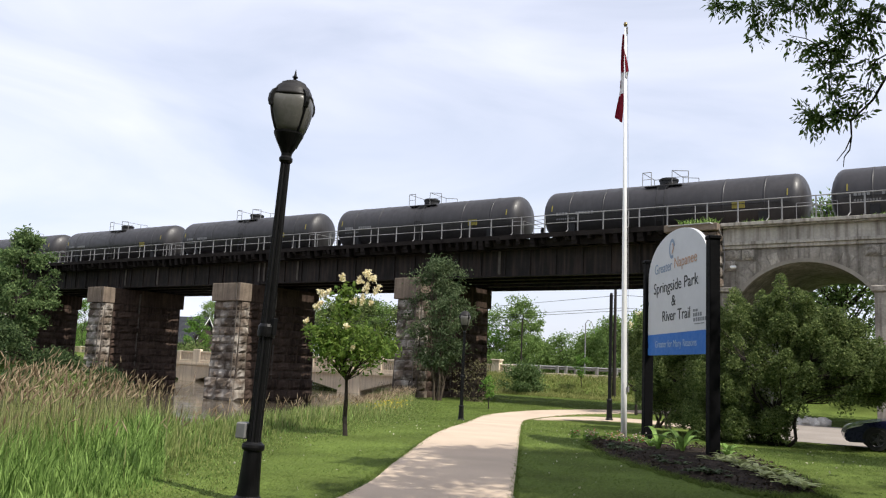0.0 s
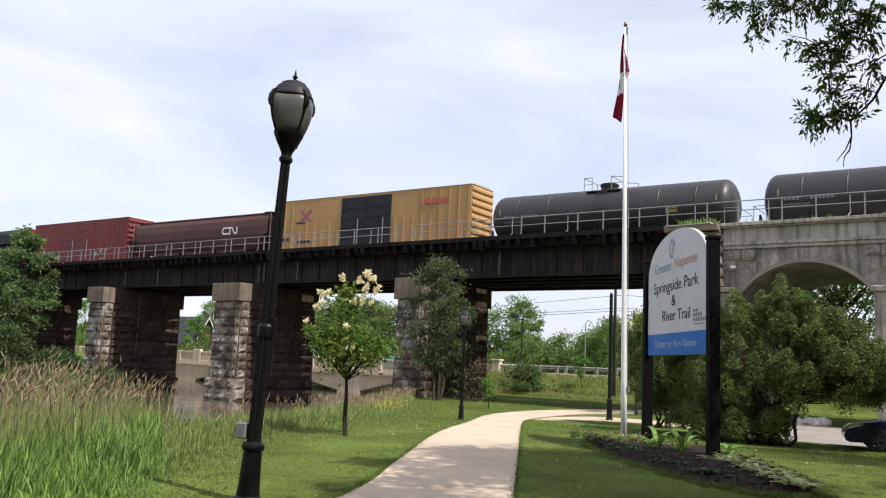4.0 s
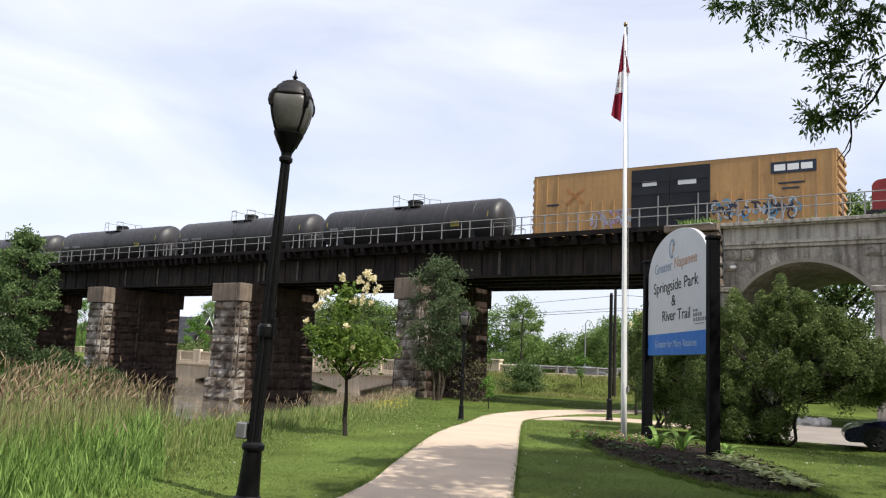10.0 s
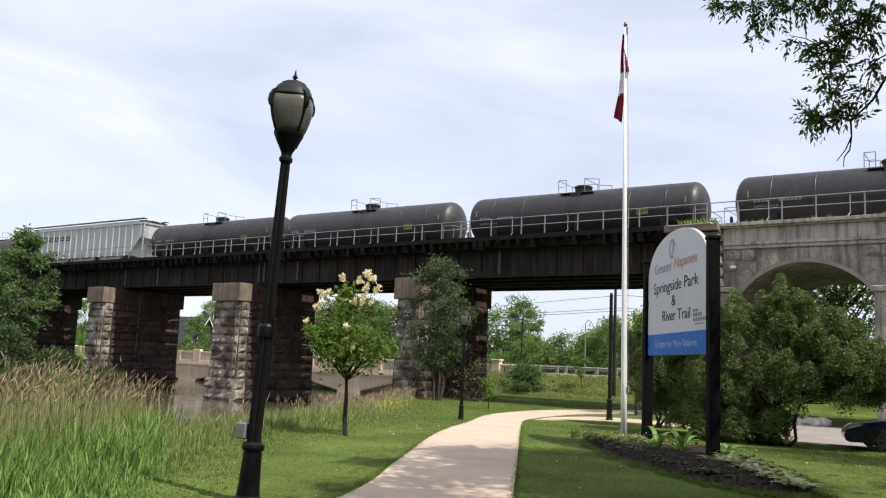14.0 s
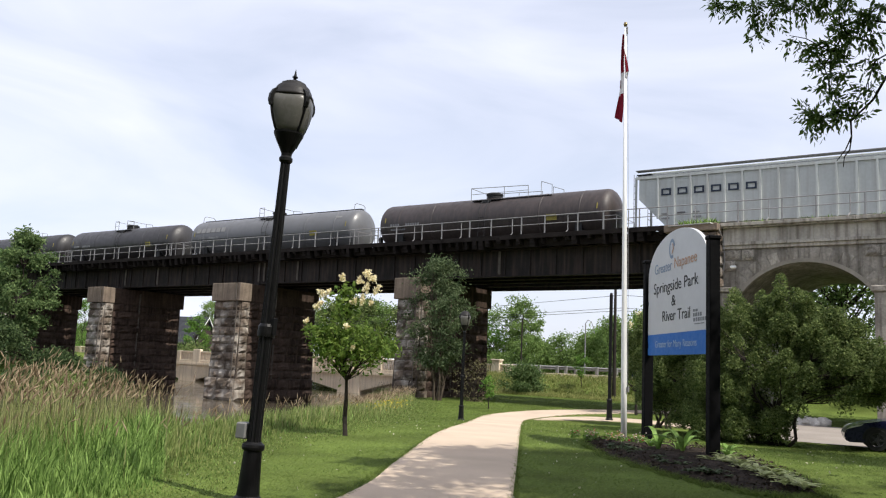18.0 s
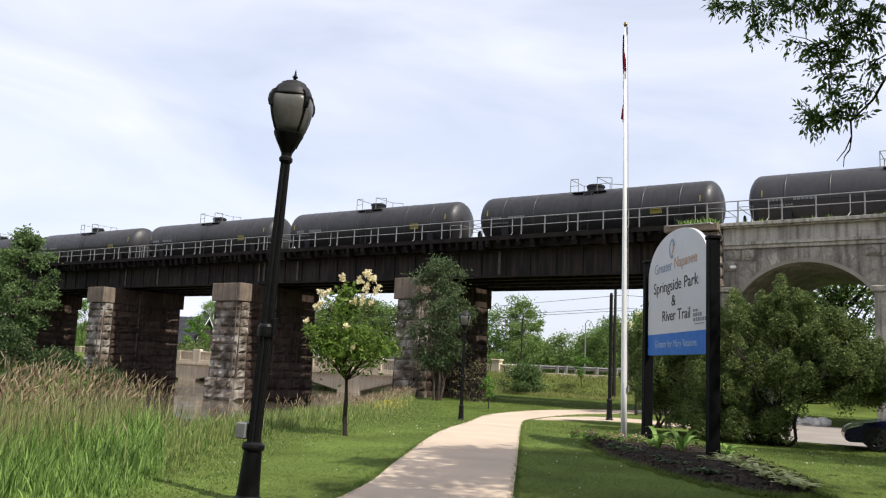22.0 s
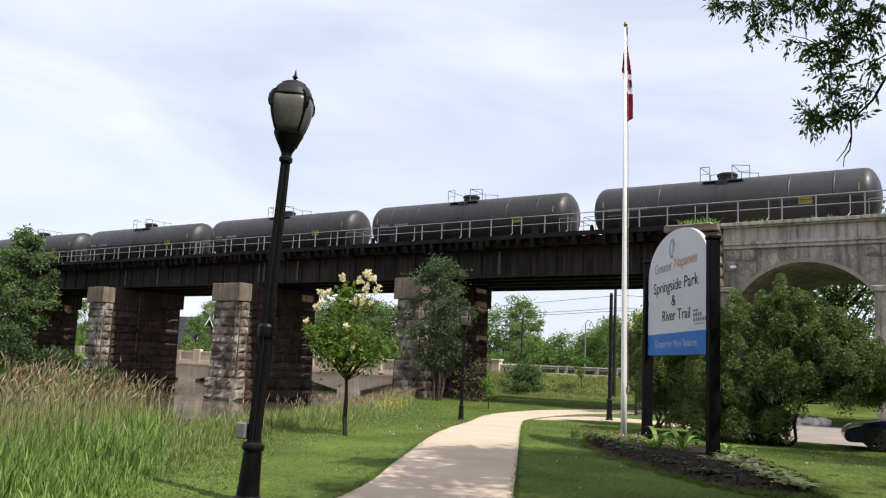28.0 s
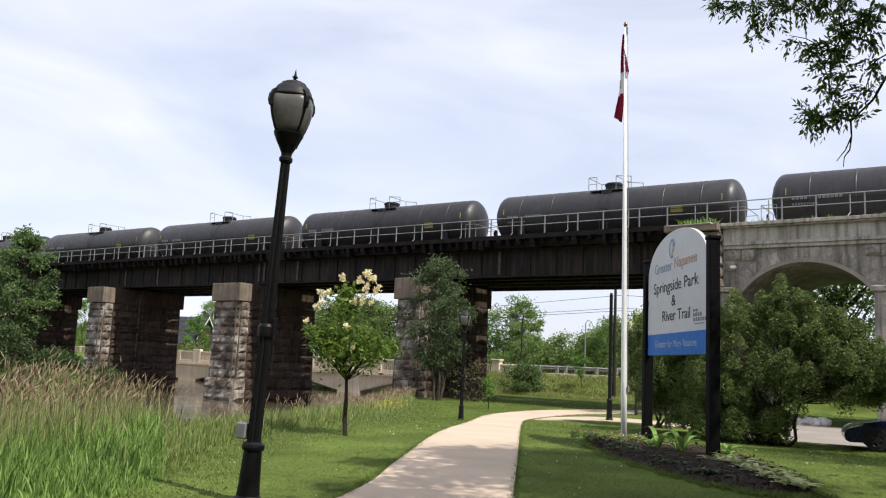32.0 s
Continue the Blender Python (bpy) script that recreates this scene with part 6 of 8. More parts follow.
# the flowering tree by the path
R_DIR = np.array([0.815, 0.579, 0.0])
lilac = shoots("flowering_tree", -12.25, 13.75, 3.4, 1.9, 1.5, 0.058, M_LEAF_LILAC, M_BARK_DARK, "small tree lilac with cream flower clusters and a dark trunk", 5, 165, 22, 0.12, "tree",
               stems=1, lean=(-0.14, -0.1), droop=0.16, reach=0.5, aspect=2.1, spread=0.07, up=0.35, widest=0.45, hollow=0.1)
rnd = np.random.default_rng(15)
for u, h, q in ((-0.2, 3.42, 0.13), (-0.64, 3.06, 0.15), (-0.72, 2.8, 0.16), (-0.9, 2.46, 0.08), (0.13, 3.4, 0.12), (0.3, 3.5, 0.15), (0.46, 3.42, 0.14), (0.53, 3.22, 0.15), (0.32, 3.25, 0.13), (0.24, 2.98, 0.14), (0.06, 2.92, 0.12), (-0.08, 2.38, 0.1), (0.1, 1.94, 0.08), (-0.5, 3.1, 0.1), (0.4, 2.9, 0.08)):
    panicle(lilac, R_DIR * u + np.array([0, 0, h]) - np.array([-0.58, 0.8, 0]) * (0.62 if h < 2.6 else 0.35), q, rnd)
second = shoots("flowering_tree", -16.1, 38.9, 5.2, 2.6, 1.4, 0.08, M_LEAF_LILAC, M_BARK_DARK, "slender tree lilac with cream flowers near the drive", 43, 110, 22, 0.15, "tree", stems=1, droop=0.12, reach=0.6, spread=0.08)
for u, h in ((0.3, 4.6), (-0.1, 4.9), (0.5, 4.2), (-0.4, 4.4), (0.1, 4.2)):
    panicle(second, R_DIR * u + np.array([0, 0, h]) - np.array([-0.58, 0.8, 0]) * 0.6, 0.22, rnd, 40)

tree("riverside_tree", -27.6, 38.4, 8.1, 3.9, 1.5, 0.11, M_LEAF_PIER, M_BARK, 15000, 0.165, "narrow grey-green tree growing beside the stone pier", 6, tips=130, stems=6, bottom=0.55, top=0.4, clump=0.07, aspect=2.4)
tree("bank_tree", -68.8, 36.0, 11.7, 5.0, 1.6, 0.25, M_LEAF_BANK, M_BARK_DARK, 24000, 0.27, "dark leafy tree on the far river bank", 7, tips=120, bottom=0.4, clump=0.062)
tree("bank_tree", -73.5, 34.0, 9.0, 6.5, 0.5, 0.2, M_LEAF_BANK, M_BARK_DARK, 11000, 0.36, "dark leafy tree on the far river bank", 17, tips=100, bottom=0.4, clump=0.08)
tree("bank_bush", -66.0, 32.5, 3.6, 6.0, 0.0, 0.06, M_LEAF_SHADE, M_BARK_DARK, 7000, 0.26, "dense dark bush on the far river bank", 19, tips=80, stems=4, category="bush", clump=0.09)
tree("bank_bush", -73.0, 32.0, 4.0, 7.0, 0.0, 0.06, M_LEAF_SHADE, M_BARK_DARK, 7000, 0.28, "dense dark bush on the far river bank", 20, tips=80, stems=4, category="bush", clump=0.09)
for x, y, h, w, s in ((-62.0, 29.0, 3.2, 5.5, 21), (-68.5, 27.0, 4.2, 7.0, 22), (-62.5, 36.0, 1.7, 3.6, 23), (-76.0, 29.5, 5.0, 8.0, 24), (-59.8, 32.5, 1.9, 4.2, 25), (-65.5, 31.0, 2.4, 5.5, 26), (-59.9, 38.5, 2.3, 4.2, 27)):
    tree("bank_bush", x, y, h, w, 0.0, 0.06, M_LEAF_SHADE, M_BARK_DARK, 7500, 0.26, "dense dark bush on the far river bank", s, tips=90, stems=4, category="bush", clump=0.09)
tree("bank_bush", -57.5, 34.0, 2.0, 3.6, 0.0, 0.06, M_LEAF_FAR, M_BARK_DARK, 6000, 0.22, "low green bush on the river bank", 18, tips=70, stems=4, category="bush", clump=0.09)
def plumed_shrub(x, y, outline, deep, count, leaf_size, label, seed, stems):
    """A lilac thicket: upright leafy plumes crowd inside an outline of (across, lowest, highest) stations, over bare stems."""
    rnd = np.random.default_rng(seed)
    t = thing("large_shrub", pose(x, y, ground_at(x, y) - 0.08), label, "shrub", "lilac shrubs")
    across, side = np.array([0.97, 0.24, 0.0]), np.array([0.24, -0.97, 0.0])
    us, lows, highs = (np.array(c) for c in zip(*outline))
    P, A, cores = [], [], []
    for k in range(count):
        u = rnd.uniform(us[0], us[-1])
        lo, hi = np.interp(u, us, lows) + rnd.uniform(-0.45, 0.35), np.interp(u, us, highs) + rnd.normal() * 0.14
        r = rnd.uniform(0.19, 0.36)
        tall = r * rnd.uniform(1.5, 2.7)
        f = rnd.uniform(0, 1)
        z = lo + r * 0.6 + max(0.1, hi - lo - tall - r * 0.5) * f
        half = deep * math.sqrt(max(0.05, 1 - (2 * f - 0.75) ** 2 * 0.6)) * math.sqrt(max(0.15, 1 - ((u - 0.5 * (us[0] + us[-1])) / (0.56 * (us[-1] - us[0]))) ** 2))
        core = across * u + side * half * rnd.uniform(-1, 1) + np.array([0, 0, z])
        cores.append(core)
        n = int(1500 * r)
        g = rnd.uniform(0, 1, n) ** 0.8
        a = rnd.uniform(0, 2 * math.pi, n)
        rad = r * np.sqrt(np.maximum(0.02, 1 - g ** 1.7)) * rnd.uniform(0.55, 1.12, n)
        out = np.stack([np.cos(a), np.sin(a), np.zeros(n)], 1)
        sway = core * np.array([0.10, 0.10, 0]) * tall + rnd.normal(size=3) * 0.08
        P.append(core + out * rad[:, None] + g[:, None] * (np.array([0, 0, tall]) + sway) + rnd.normal(size=(n, 3)) * 0.03)
        A.append(out * 0.8 + rnd.normal(size=(n, 3)) * 0.55 + np.array([0, 0, 0.35]))
    heads = []
    inner = [c for c in cores if abs(float(c @ across)) < 1.3]
    for m in range(stems):
        bm = bmesh.new()
        aim = inner[rnd.integers(0, len(inner))]
        foot = Vector((rnd.uniform(-0.45, 0.45), rnd.uniform(-0.3, 0.3), 0.0))
        head = Vector(aim) * 0.8 + Vector((0, 0, 0.2))
        heads.append(limb(bm, foot, head, rnd.uniform(0.035, 0.06), 0.014, rnd, 0.07, 8, 6))
        part("stem", bm, M_BARK_DARK, t)
    bm = bmesh.new()
    for c in cores[::2]:
        pv = Vector(c)
        pts = min(heads, key=lambda q: (q[4] - pv).length)
        start = min(pts, key=lambda q: (q - pv).length + max(0.0, q.z - pv.z) * 2)
        limb(bm, start, pv + Vector((0, 0, 0.2)), 0.018, 0.006, rnd, 0.08, 4, 4, 0.03)
    part("branching", bm, M_BARK_DARK, t)
    v, f = leaf_mesh(rnd, np.concatenate(P), np.concatenate(A), leaf_size, 2.0)
    from_arrays("crown", v, f, M_LEAF_DARK, t)
    return t


SHRUB = "broad dark green lilac shrub with many stems"
plumed_shrub(-6.75, 27.2, [(-2.4, -0.2, 3.3), (-1.4, -0.3, 4.6), (-0.8, -0.3, 5.2), (-0.3, -0.2, 4.8), (0.25, 0.3, 5.0), (0.7, 1.1, 4.75), (1.2, 1.35, 4.6), (2.0, 1.35, 3.9), (2.8, 1.35, 3.35), (3.5, 1.6, 3.0)], 1.6, 390, 0.082, SHRUB, 8, 11)
plumed_shrub(-9.5, 28.6, [(-1.9, 0.9, 3.2), (-1.2, 0.2, 4.2), (0.0, -0.1, 4.7), (1.2, -0.1, 4.4)], 1.2, 160, 0.085, SHRUB, 10, 6)
plumed_shrub(-11.6, 30.8, [(-1.5, 1.7, 3.4), (-0.6, 1.3, 4.2), (0.6, 1.2, 4.4), (1.5, 1.5, 3.8)], 1.1, 70, 0.09, SHRUB, 11, 5)
tree("arch_tree", -11.6, 66.0, 14.6, 9.0, 4.2, 0.35, M_LEAF_ASH, M_BARK_DARK, 9000, 0.36, "spreading dark tree seen through the stone arch", 31, tips=80, clump=0.07)
tree("arch_tree", -15.8, 71.0, 11.0, 8.0, 3.0, 0.3, M_LEAF_ASH, M_BARK_DARK, 3600, 0.42, "spreading dark tree seen through the stone arch", 32, tips=80, clump=0.07)
tree("arch_tree", -4.0, 74.0, 11.0, 9.0, 2.5, 0.3, M_LEAF_ASH, M_BARK_DARK, 3600, 0.42, "spreading dark tree seen through the stone arch", 33, tips=80, clump=0.07)
for x, y, h, w, s in ((-13.0, 60.8, 2.5, 4.5, 61), (-9.2, 61.2, 2.3, 4.5, 62), (-5.4, 60.9, 2.6, 4.6, 63), (-1.5, 61.2, 2.4, 4.5, 64), (2.4, 61.0, 2.5, 4.6, 65)):
    tree("hedge_bush", x, y, h, w, 0.0, 0.05, M_LEAF_ASH, M_BARK_DARK, 5200, 0.2, "leafy green bush along the foot of the road", s, tips=80, stems=5, category="bush", group="hedge along the road", clump=0.09)
for x, y, h, w, cb, lf, s in ((-29.1, 59.4, 2.75, 1.15, 0.9, 900, 41), (-21.3, 33.8, 1.75, 0.6, 0.6, 420, 42)):
    tree("sapling", x, y, h, w, cb, 0.035, M_LEAF_BROAD, M_BARK_DARK, lf, 0.14, "slender young tree planted in the lawn", s, tips=26, group="saplings", clump=0.11)
tree("roadside_bush", -32.6, 56.8, 2.3, 3.6, 0.0, 0.05, M_LEAF_BANK, M_BARK_DARK, 6500, 0.2, "round green bush below the road", 44, tips=80, stems=5, category="bush", clump=0.09)
tree("dry_bush", -26.3, 40.2, 2.4, 2.8, 0.0, 0.05, leafy("dry_leaves", (0.12, 0.105, 0.06), (0.24, 0.22, 0.12)), M_BARK_DARK, 560, 0.15, "brownish twiggy bush at the foot of the pier", 45, tips=60, stems=6, category="bush", clump=0.1)

# thick growth on the river banks beyond the road bridge
for k in range(9):
    x, y = -112 + k * 7.2, 79.5 + (k % 3) * 2.0
    tree("river_bush", x, y, -0.5 - ground_at(x, y) + 2.6 + (k % 2) * 0.8, 9.5, 0.0, 0.07, M_LEAF_DARK, M_BARK_DARK, 6500, 0.34, "dense dark bush on the bank beyond the road bridge", 340 + k, tips=90, stems=5, category="bush", group="bushes beyond the road bridge", clump=0.09)
far_rnd = random.Random(77)
for k, (fx, fy, h, w) in enumerate([(-151, 92, 14, 8), (-142, 92, 9, 9), (-131, 84, 10, 9), (-104, 100, 9.5, 7), (-133.0, 107, 15.5, 6.5), (-138.0, 112, 15.5, 7), (-131, 112, 13, 9), (-124, 118, 12, 9), (-95, 90, 9, 8), (-86, 84, 10, 9), (-78, 88, 10.5, 9), (-70, 80, 11.5, 8), (-66.5, 79, 12.6, 6), (-63, 77, 12.3, 7), (-58, 86, 10, 9),
                                     (-54.0, 85, 11.6, 7.0), (-51.2, 86, 12.4, 7.5), (-48.6, 84, 10.6, 5.0), (-114.5, 90, 11.5, 6.0), (-47.6, 87, 5.5, 6.5), (-46.0, 98, 7.2, 7), (-42.5, 92, 7.0, 7), (-39, 86, 6.4, 6), (-35.5, 88, 8.6, 7), (-32.5, 85, 9.6, 6.5), (-29, 88, 9.2, 7), (-26, 84, 8.4, 6.5), (-22, 88, 8, 7), (-17, 90, 8, 7), (-11, 92, 9, 8), (-4, 95, 9, 8), (4, 92, 9, 8), (12, 95, 9, 8)]):
    tree("roadside_tree", fx, fy, h * far_rnd.uniform(0.95, 1.05), w, far_rnd.uniform(0.2, 1.0), 0.17, M_LEAF_FAR if k % 3 else M_LEAF_BROAD, M_BARK_DARK, 5600, 0.32, "leafy green tree beyond the road", 200 + k, tips=70, group="trees beyond the road", clump=0.075)
for k, (fx, fy, h, w) in enumerate([(-66.0, 76.5, 12.0, 8.0), (-60.5, 77.5, 11.5, 7.5), (-72.5, 78.0, 12.0, 8.0)]):
    tree("roadside_tree", fx, fy, h, w, 0.4, 0.2, M_LEAF_DARK, M_BARK_DARK, 10000, 0.36, "dense dark green tree beyond the road", 240 + k, tips=110, group="trees beyond the road", clump=0.08)
for k, (fx, fy, h, w) in enumerate([(-49.5, 80.5, 5.6, 6.0), (-45.5, 80, 5.5, 5.5), (-42.0, 81, 5.7, 5.5), (-38.6, 80, 5.6, 5.5), (-35.2, 79, 7.4, 5.5), (-31.5, 80, 7.0, 6.0), (-27.5, 80, 6.5, 6.0)]):
    tree("roadside_tree", fx, fy, h, w, 0.1, 0.15, M_LEAF_FAR, M_BARK_DARK, 7500, 0.26, "leafy green tree beyond the road", 260 + k, tips=80, group="trees beyond the road", clump=0.085)
# trees whose tops stand above the train, far behind the line
for k, (fx, fy, h) in enumerate([(-97, 88, 24.4), (-88, 88, 24.0)]):
    tree("tall_tree", fx - 6, fy + 6, h, 9, 5, 0.3, M_LEAF_FAR, M_BARK_DARK, 5000, 0.5, "tall leafy tree far behind the railway", 300 + k, tips=70, group="tall far trees", clump=0.07)
for k in range(46):
    fx, fy = -260 + k * 11 + far_rnd.uniform(-4, 4), far_rnd.uniform(112, 150)
    tree("distant_tree", fx, fy, far_rnd.uniform(7.0, 9.5), far_rnd.uniform(9, 13), -0.6, 0.2, M_LEAF_FAR, M_BARK_DARK, 3600, 0.75, "distant green tree on the skyline", 400 + k, tips=40, group="distant trees", clump=0.09)


# the big ash whose branches hang into view, standing beside the path
def shade_tree():
    rnd = np.random.default_rng(61)
    x, y = 1.9, 8.6
    t = thing("shade_tree", pose(x, y, ground_at(x, y) - 0.1), "large ash tree with drooping leafy branches over the lawn", "tree")
    bm = bmesh.new()
    limb(bm, (0, 0, 0), (0.1, 0.1, 9.5), 0.34, 0.12, rnd, 0.02, 14, 8)
    part("trunk", bm, M_BARK_DARK, t)
    tips = []
    for k in range(40):
        f = rnd.uniform(0, 1)
        a = rnd.uniform(0, 2 * math.pi)
        r = (5.2 - 2.9 * f) * math.sqrt(rnd.uniform(0.08, 1))
        tips.append((r * math.cos(a) + 0.6, r * math.sin(a) - 0.3, 6.9 + f * 4.2))
    bm = bmesh.new()
    for p in tips[::4]:
        limb(bm, (0.05, 0.05, max(3.6, p[2] - 3.0)), p, 0.075, 0.012, rnd, 0.1, 6, 5, 0.05)
    part("branching", bm, M_BARK_DARK, t)
    n = 14000
    pick = rnd.integers(0, len(tips), n)
    d = rnd.normal(size=(n, 3)) * 0.29
    pos = np.array(tips)[pick] + d
    along = rnd.normal(size=(n, 3)) + d
    along[:, 2] -= 0.8
    v, f = leaf_mesh(rnd, pos, along, 0.24, 2.6)
    from_arrays("crown", v, f, M_LEAF_ASH, t)
    # low hanging sprays, one branch each, in the tree's own space
    o = np.array([x, y, ground_at(x, y) - 0.1])
    fork = np.array([-0.60, 7.15, 4.35]) - o
    hub = np.array([-0.88, 7.05, 4.0]) - o
    bm = bmesh.new()
    limb(bm, (0, 0, 4.4), fork, 0.07, 0.024, rnd, 0.05, 8, 5, 0.06)
    limb(bm, fork, hub, 0.022, 0.014, rnd, 0.04, 7, 3)
    limb(bm, fork, np.array([-1.0, 6.85, 4.75]) - o, 0.022, 0.01, rnd, 0.04, 7, 4)
    low = [(-0.90, 7.05, 3.98), (-1.0, 7.09, 3.82), (-1.17, 7.11, 3.67)]
    pipe(bm, [np.array(q) - o for q in low], 0.011, 6, 0.007)
    pipe(bm, [np.array(q) - o for q in ((-1.17, 7.11, 3.67), (-1.17, 7.13, 3.55), (-1.22, 7.15, 3.45), (-1.29, 7.17, 3.37))], 0.008, 6, 0.003)
    pipe(bm, [np.array(q) - o for q in ((-1.17, 7.13, 3.55), (-1.19, 7.16, 3.45), (-1.235, 7.18, 3.40), (-1.245, 7.19, 3.32))], 0.007, 6, 0.003)
    part("low_branch", bm, M_BARK_DARK, t, "thin dark drooping branch")
    ends = [(-2.06, 6.55, 4.64), (-1.93, 6.6, 4.59), (-1.80, 6.68, 4.50), (-1.79, 6.73, 4.39), (-1.68, 6.72, 4.47), (-1.56, 6.82, 4.36), (-1.5, 6.76, 4.56),
            (-1.38, 6.79, 4.50), (-1.37, 6.9, 4.27), (-1.36, 6.93, 4.14), (-1.30, 7.0, 3.95), (-1.25, 7.03, 3.87), (-1.47, 7.05, 3.75), (-1.44, 7.06, 3.68), (-1.40, 7.05, 3.74), (-1.17, 7.0, 4.03), (-1.14, 6.9, 4.32),
            (-1.2, 6.86, 4.42), (-1.02, 6.88, 4.42), (-0.98, 6.95, 4.28), (-0.97, 7.01, 4.09), (-1.03, 7.05, 3.88), (-1.12, 7.08, 3.80), (-1.26, 7.08, 3.71), (-0.9, 6.86, 4.48), (-1.22, 6.95, 4.2), (-0.75, 6.95, 4.4), (-1.6, 6.7, 4.62), (-1.3, 6.8, 4.62), (-1.1, 6.85, 4.62),
            (-1.28, 7.0, 4.53), (-1.02, 6.9, 4.43), (-1.26, 7.05, 4.21), (-1.17, 6.85, 4.56)]
    spines = []
    for line in (((-0.9, 6.8, 4.78), (-1.4, 6.75, 4.74), (-1.75, 6.65, 4.70), (-2.02, 6.55, 4.74)),
                 ((-0.6, 7.15, 4.35), (-1.0, 6.95, 4.42), (-1.2, 6.93, 4.3), (-1.33, 6.95, 4.1), (-1.3, 7.0, 3.98)),
                 ((-0.6, 7.15, 4.35), (-0.75, 7.0, 4.2), (-0.97, 7.0, 4.1), (-1.05, 7.05, 3.9)),
                 ((-1.17, 7.11, 3.67), (-1.3, 7.08, 3.73), (-1.42, 7.06, 3.72))):
        for p, q in zip(line, line[1:]):
            spines += [np.array(p) + (np.array(q) - np.array(p)) * f for f in (0.0, 0.25, 0.5, 0.75)]
        bm = bmesh.new()
        pipe(bm, [np.array(p) - o for p in line], 0.009, 6, 0.004)
        part("bough", bm, M_BARK_DARK, t)
    bm = bmesh.new()
    P, A = [], []
    for e in ends:
        e = np.array(e)
        root = min(spines, key=lambda q: float(np.linalg.norm(q - e))) - o
        e = e - o
        mid = root + (e - root) * 0.5 + np.array([0, 0, 0.03]) + rnd.normal(size=3) * 0.015
        pipe(bm, [root, mid, e], 0.005, 5, 0.0025)
        way = (e - root) / max(0.02, float(np.linalg.norm(e - root)))
        for b in range(13):
            # a compound leaf that fans out from the tip: a stalk with paired leaflets
            at = e + (root - e) * max(0.0, rnd.uniform(-0.2, 0.7)) + rnd.normal(size=3) * 0.03
            ax = rnd.normal(size=3) * 0.8 + way * 0.5 + np.array([0, 0, -0.5])
            ax /= np.linalg.norm(ax)
            sd = np.cross(ax, rnd.normal(size=3))
            sd /= np.linalg.norm(sd)
            for q in range(4):
                s = 0.115 * (q / 3)
                for g in ((-1, 1) if q < 3 else (0,)):
                    dirn = ax * 0.85 + sd * g * 0.65 + np.array([0, 0, -0.15])
                    P.append(at + ax * s + dirn * 0.028)
                    A.append(dirn + rnd.normal(size=3) * 0.12)
    tagged(part("twig_spray", bm, M_BARK_DARK, t), kind="stuff")
    v, f = leaf_mesh(rnd, np.array(P), np.array(A), 0.058, 2.6)
    from_arrays("low_leaves", v, f, M_LEAF_ASH, t)
    return t


shade_tree()
# unseen trees added behind the camera and to its side to block sky light
for k, (x, y, h, w) in enumerate([(9, 15, 12, 8.5), (6, -4, 13, 11), (-3, -12, 12, 10), (9, 4, 12, 9), (9, 24, 13, 10), (-14, -14, 11, 9), (14, 9, 13, 11), (1.5, -7, 12, 10), (13, 0, 14, 12), (-9, -9, 13, 11)]):
    tree("park_tree", x, y, h, w, 4.0, 0.3, M_LEAF_ASH, M_BARK_DARK, 15000, 0.36, "tall leafy tree out of view, added to shade the park", 500 + k, tips=90, group="park trees", clump=0.075)


# further unseen trees, set to shade the lawn and cut the sky
tree("park_tree", 11.5, 16.5, 13.5, 9.0, 8.0, 0.32, M_LEAF_ASH, M_BARK_DARK, 13000, 0.24, "tall leafy tree out of view, added to shade the park", 551, tips=120, group="park trees", clump=0.07)
tree("park_tree", 5.2, 5.2, 14.2, 9.0, 8.2, 0.32, M_LEAF_ASH, M_BARK_DARK, 8000, 0.32, "tall leafy tree out of view, added to shade the park", 553, tips=60, group="park trees", clump=0.05)
tree("park_tree", 2.4, -2.6, 14.5, 12.0, 6.4, 0.34, M_LEAF_ASH, M_BARK_DARK, 24000, 0.34, "tall leafy tree out of view, added to shade the park", 554, tips=140, group="park trees", clump=0.075)
# belt of unseen trees round the rest of the park, added to dim skylight
for k, (x, y, h, w) in enumerate([(19, 22, 15, 12), (22, 10, 16, 13), (21, -4, 15, 13), (14, -14, 16, 13), (3, -20, 16, 13), (-9, -22, 15, 13), (-21, -20, 15, 12), (22, 34, 15, 13)]):
    tree("park_tree", x, y, h, w, 2.5, 0.32, M_LEAF_ASH, M_BARK_DARK, 10000, 0.5, "tall leafy tree out of view, added to shade the park", 560 + k, tips=110, group="park trees", clump=0.075)
# two more out-of-view crowns, placed for the shade they cast by the bed
tree("park_tree", 1.7, 12.2, 12.4, 7.2, 8.3, 0.26, M_LEAF_ASH, M_BARK_DARK, 24000, 0.28, "tall leafy tree out of view, added to shade the park", 555, tips=70, group="park trees", clump=0.085)
tree("park_tree", 4.6, 22.6, 13.5, 7.5, 8.0, 0.3, M_LEAF_ASH, M_BARK_DARK, 7000, 0.24, "tall leafy tree out of view, added to shade the park", 552, tips=80, group="park trees", clump=0.07)


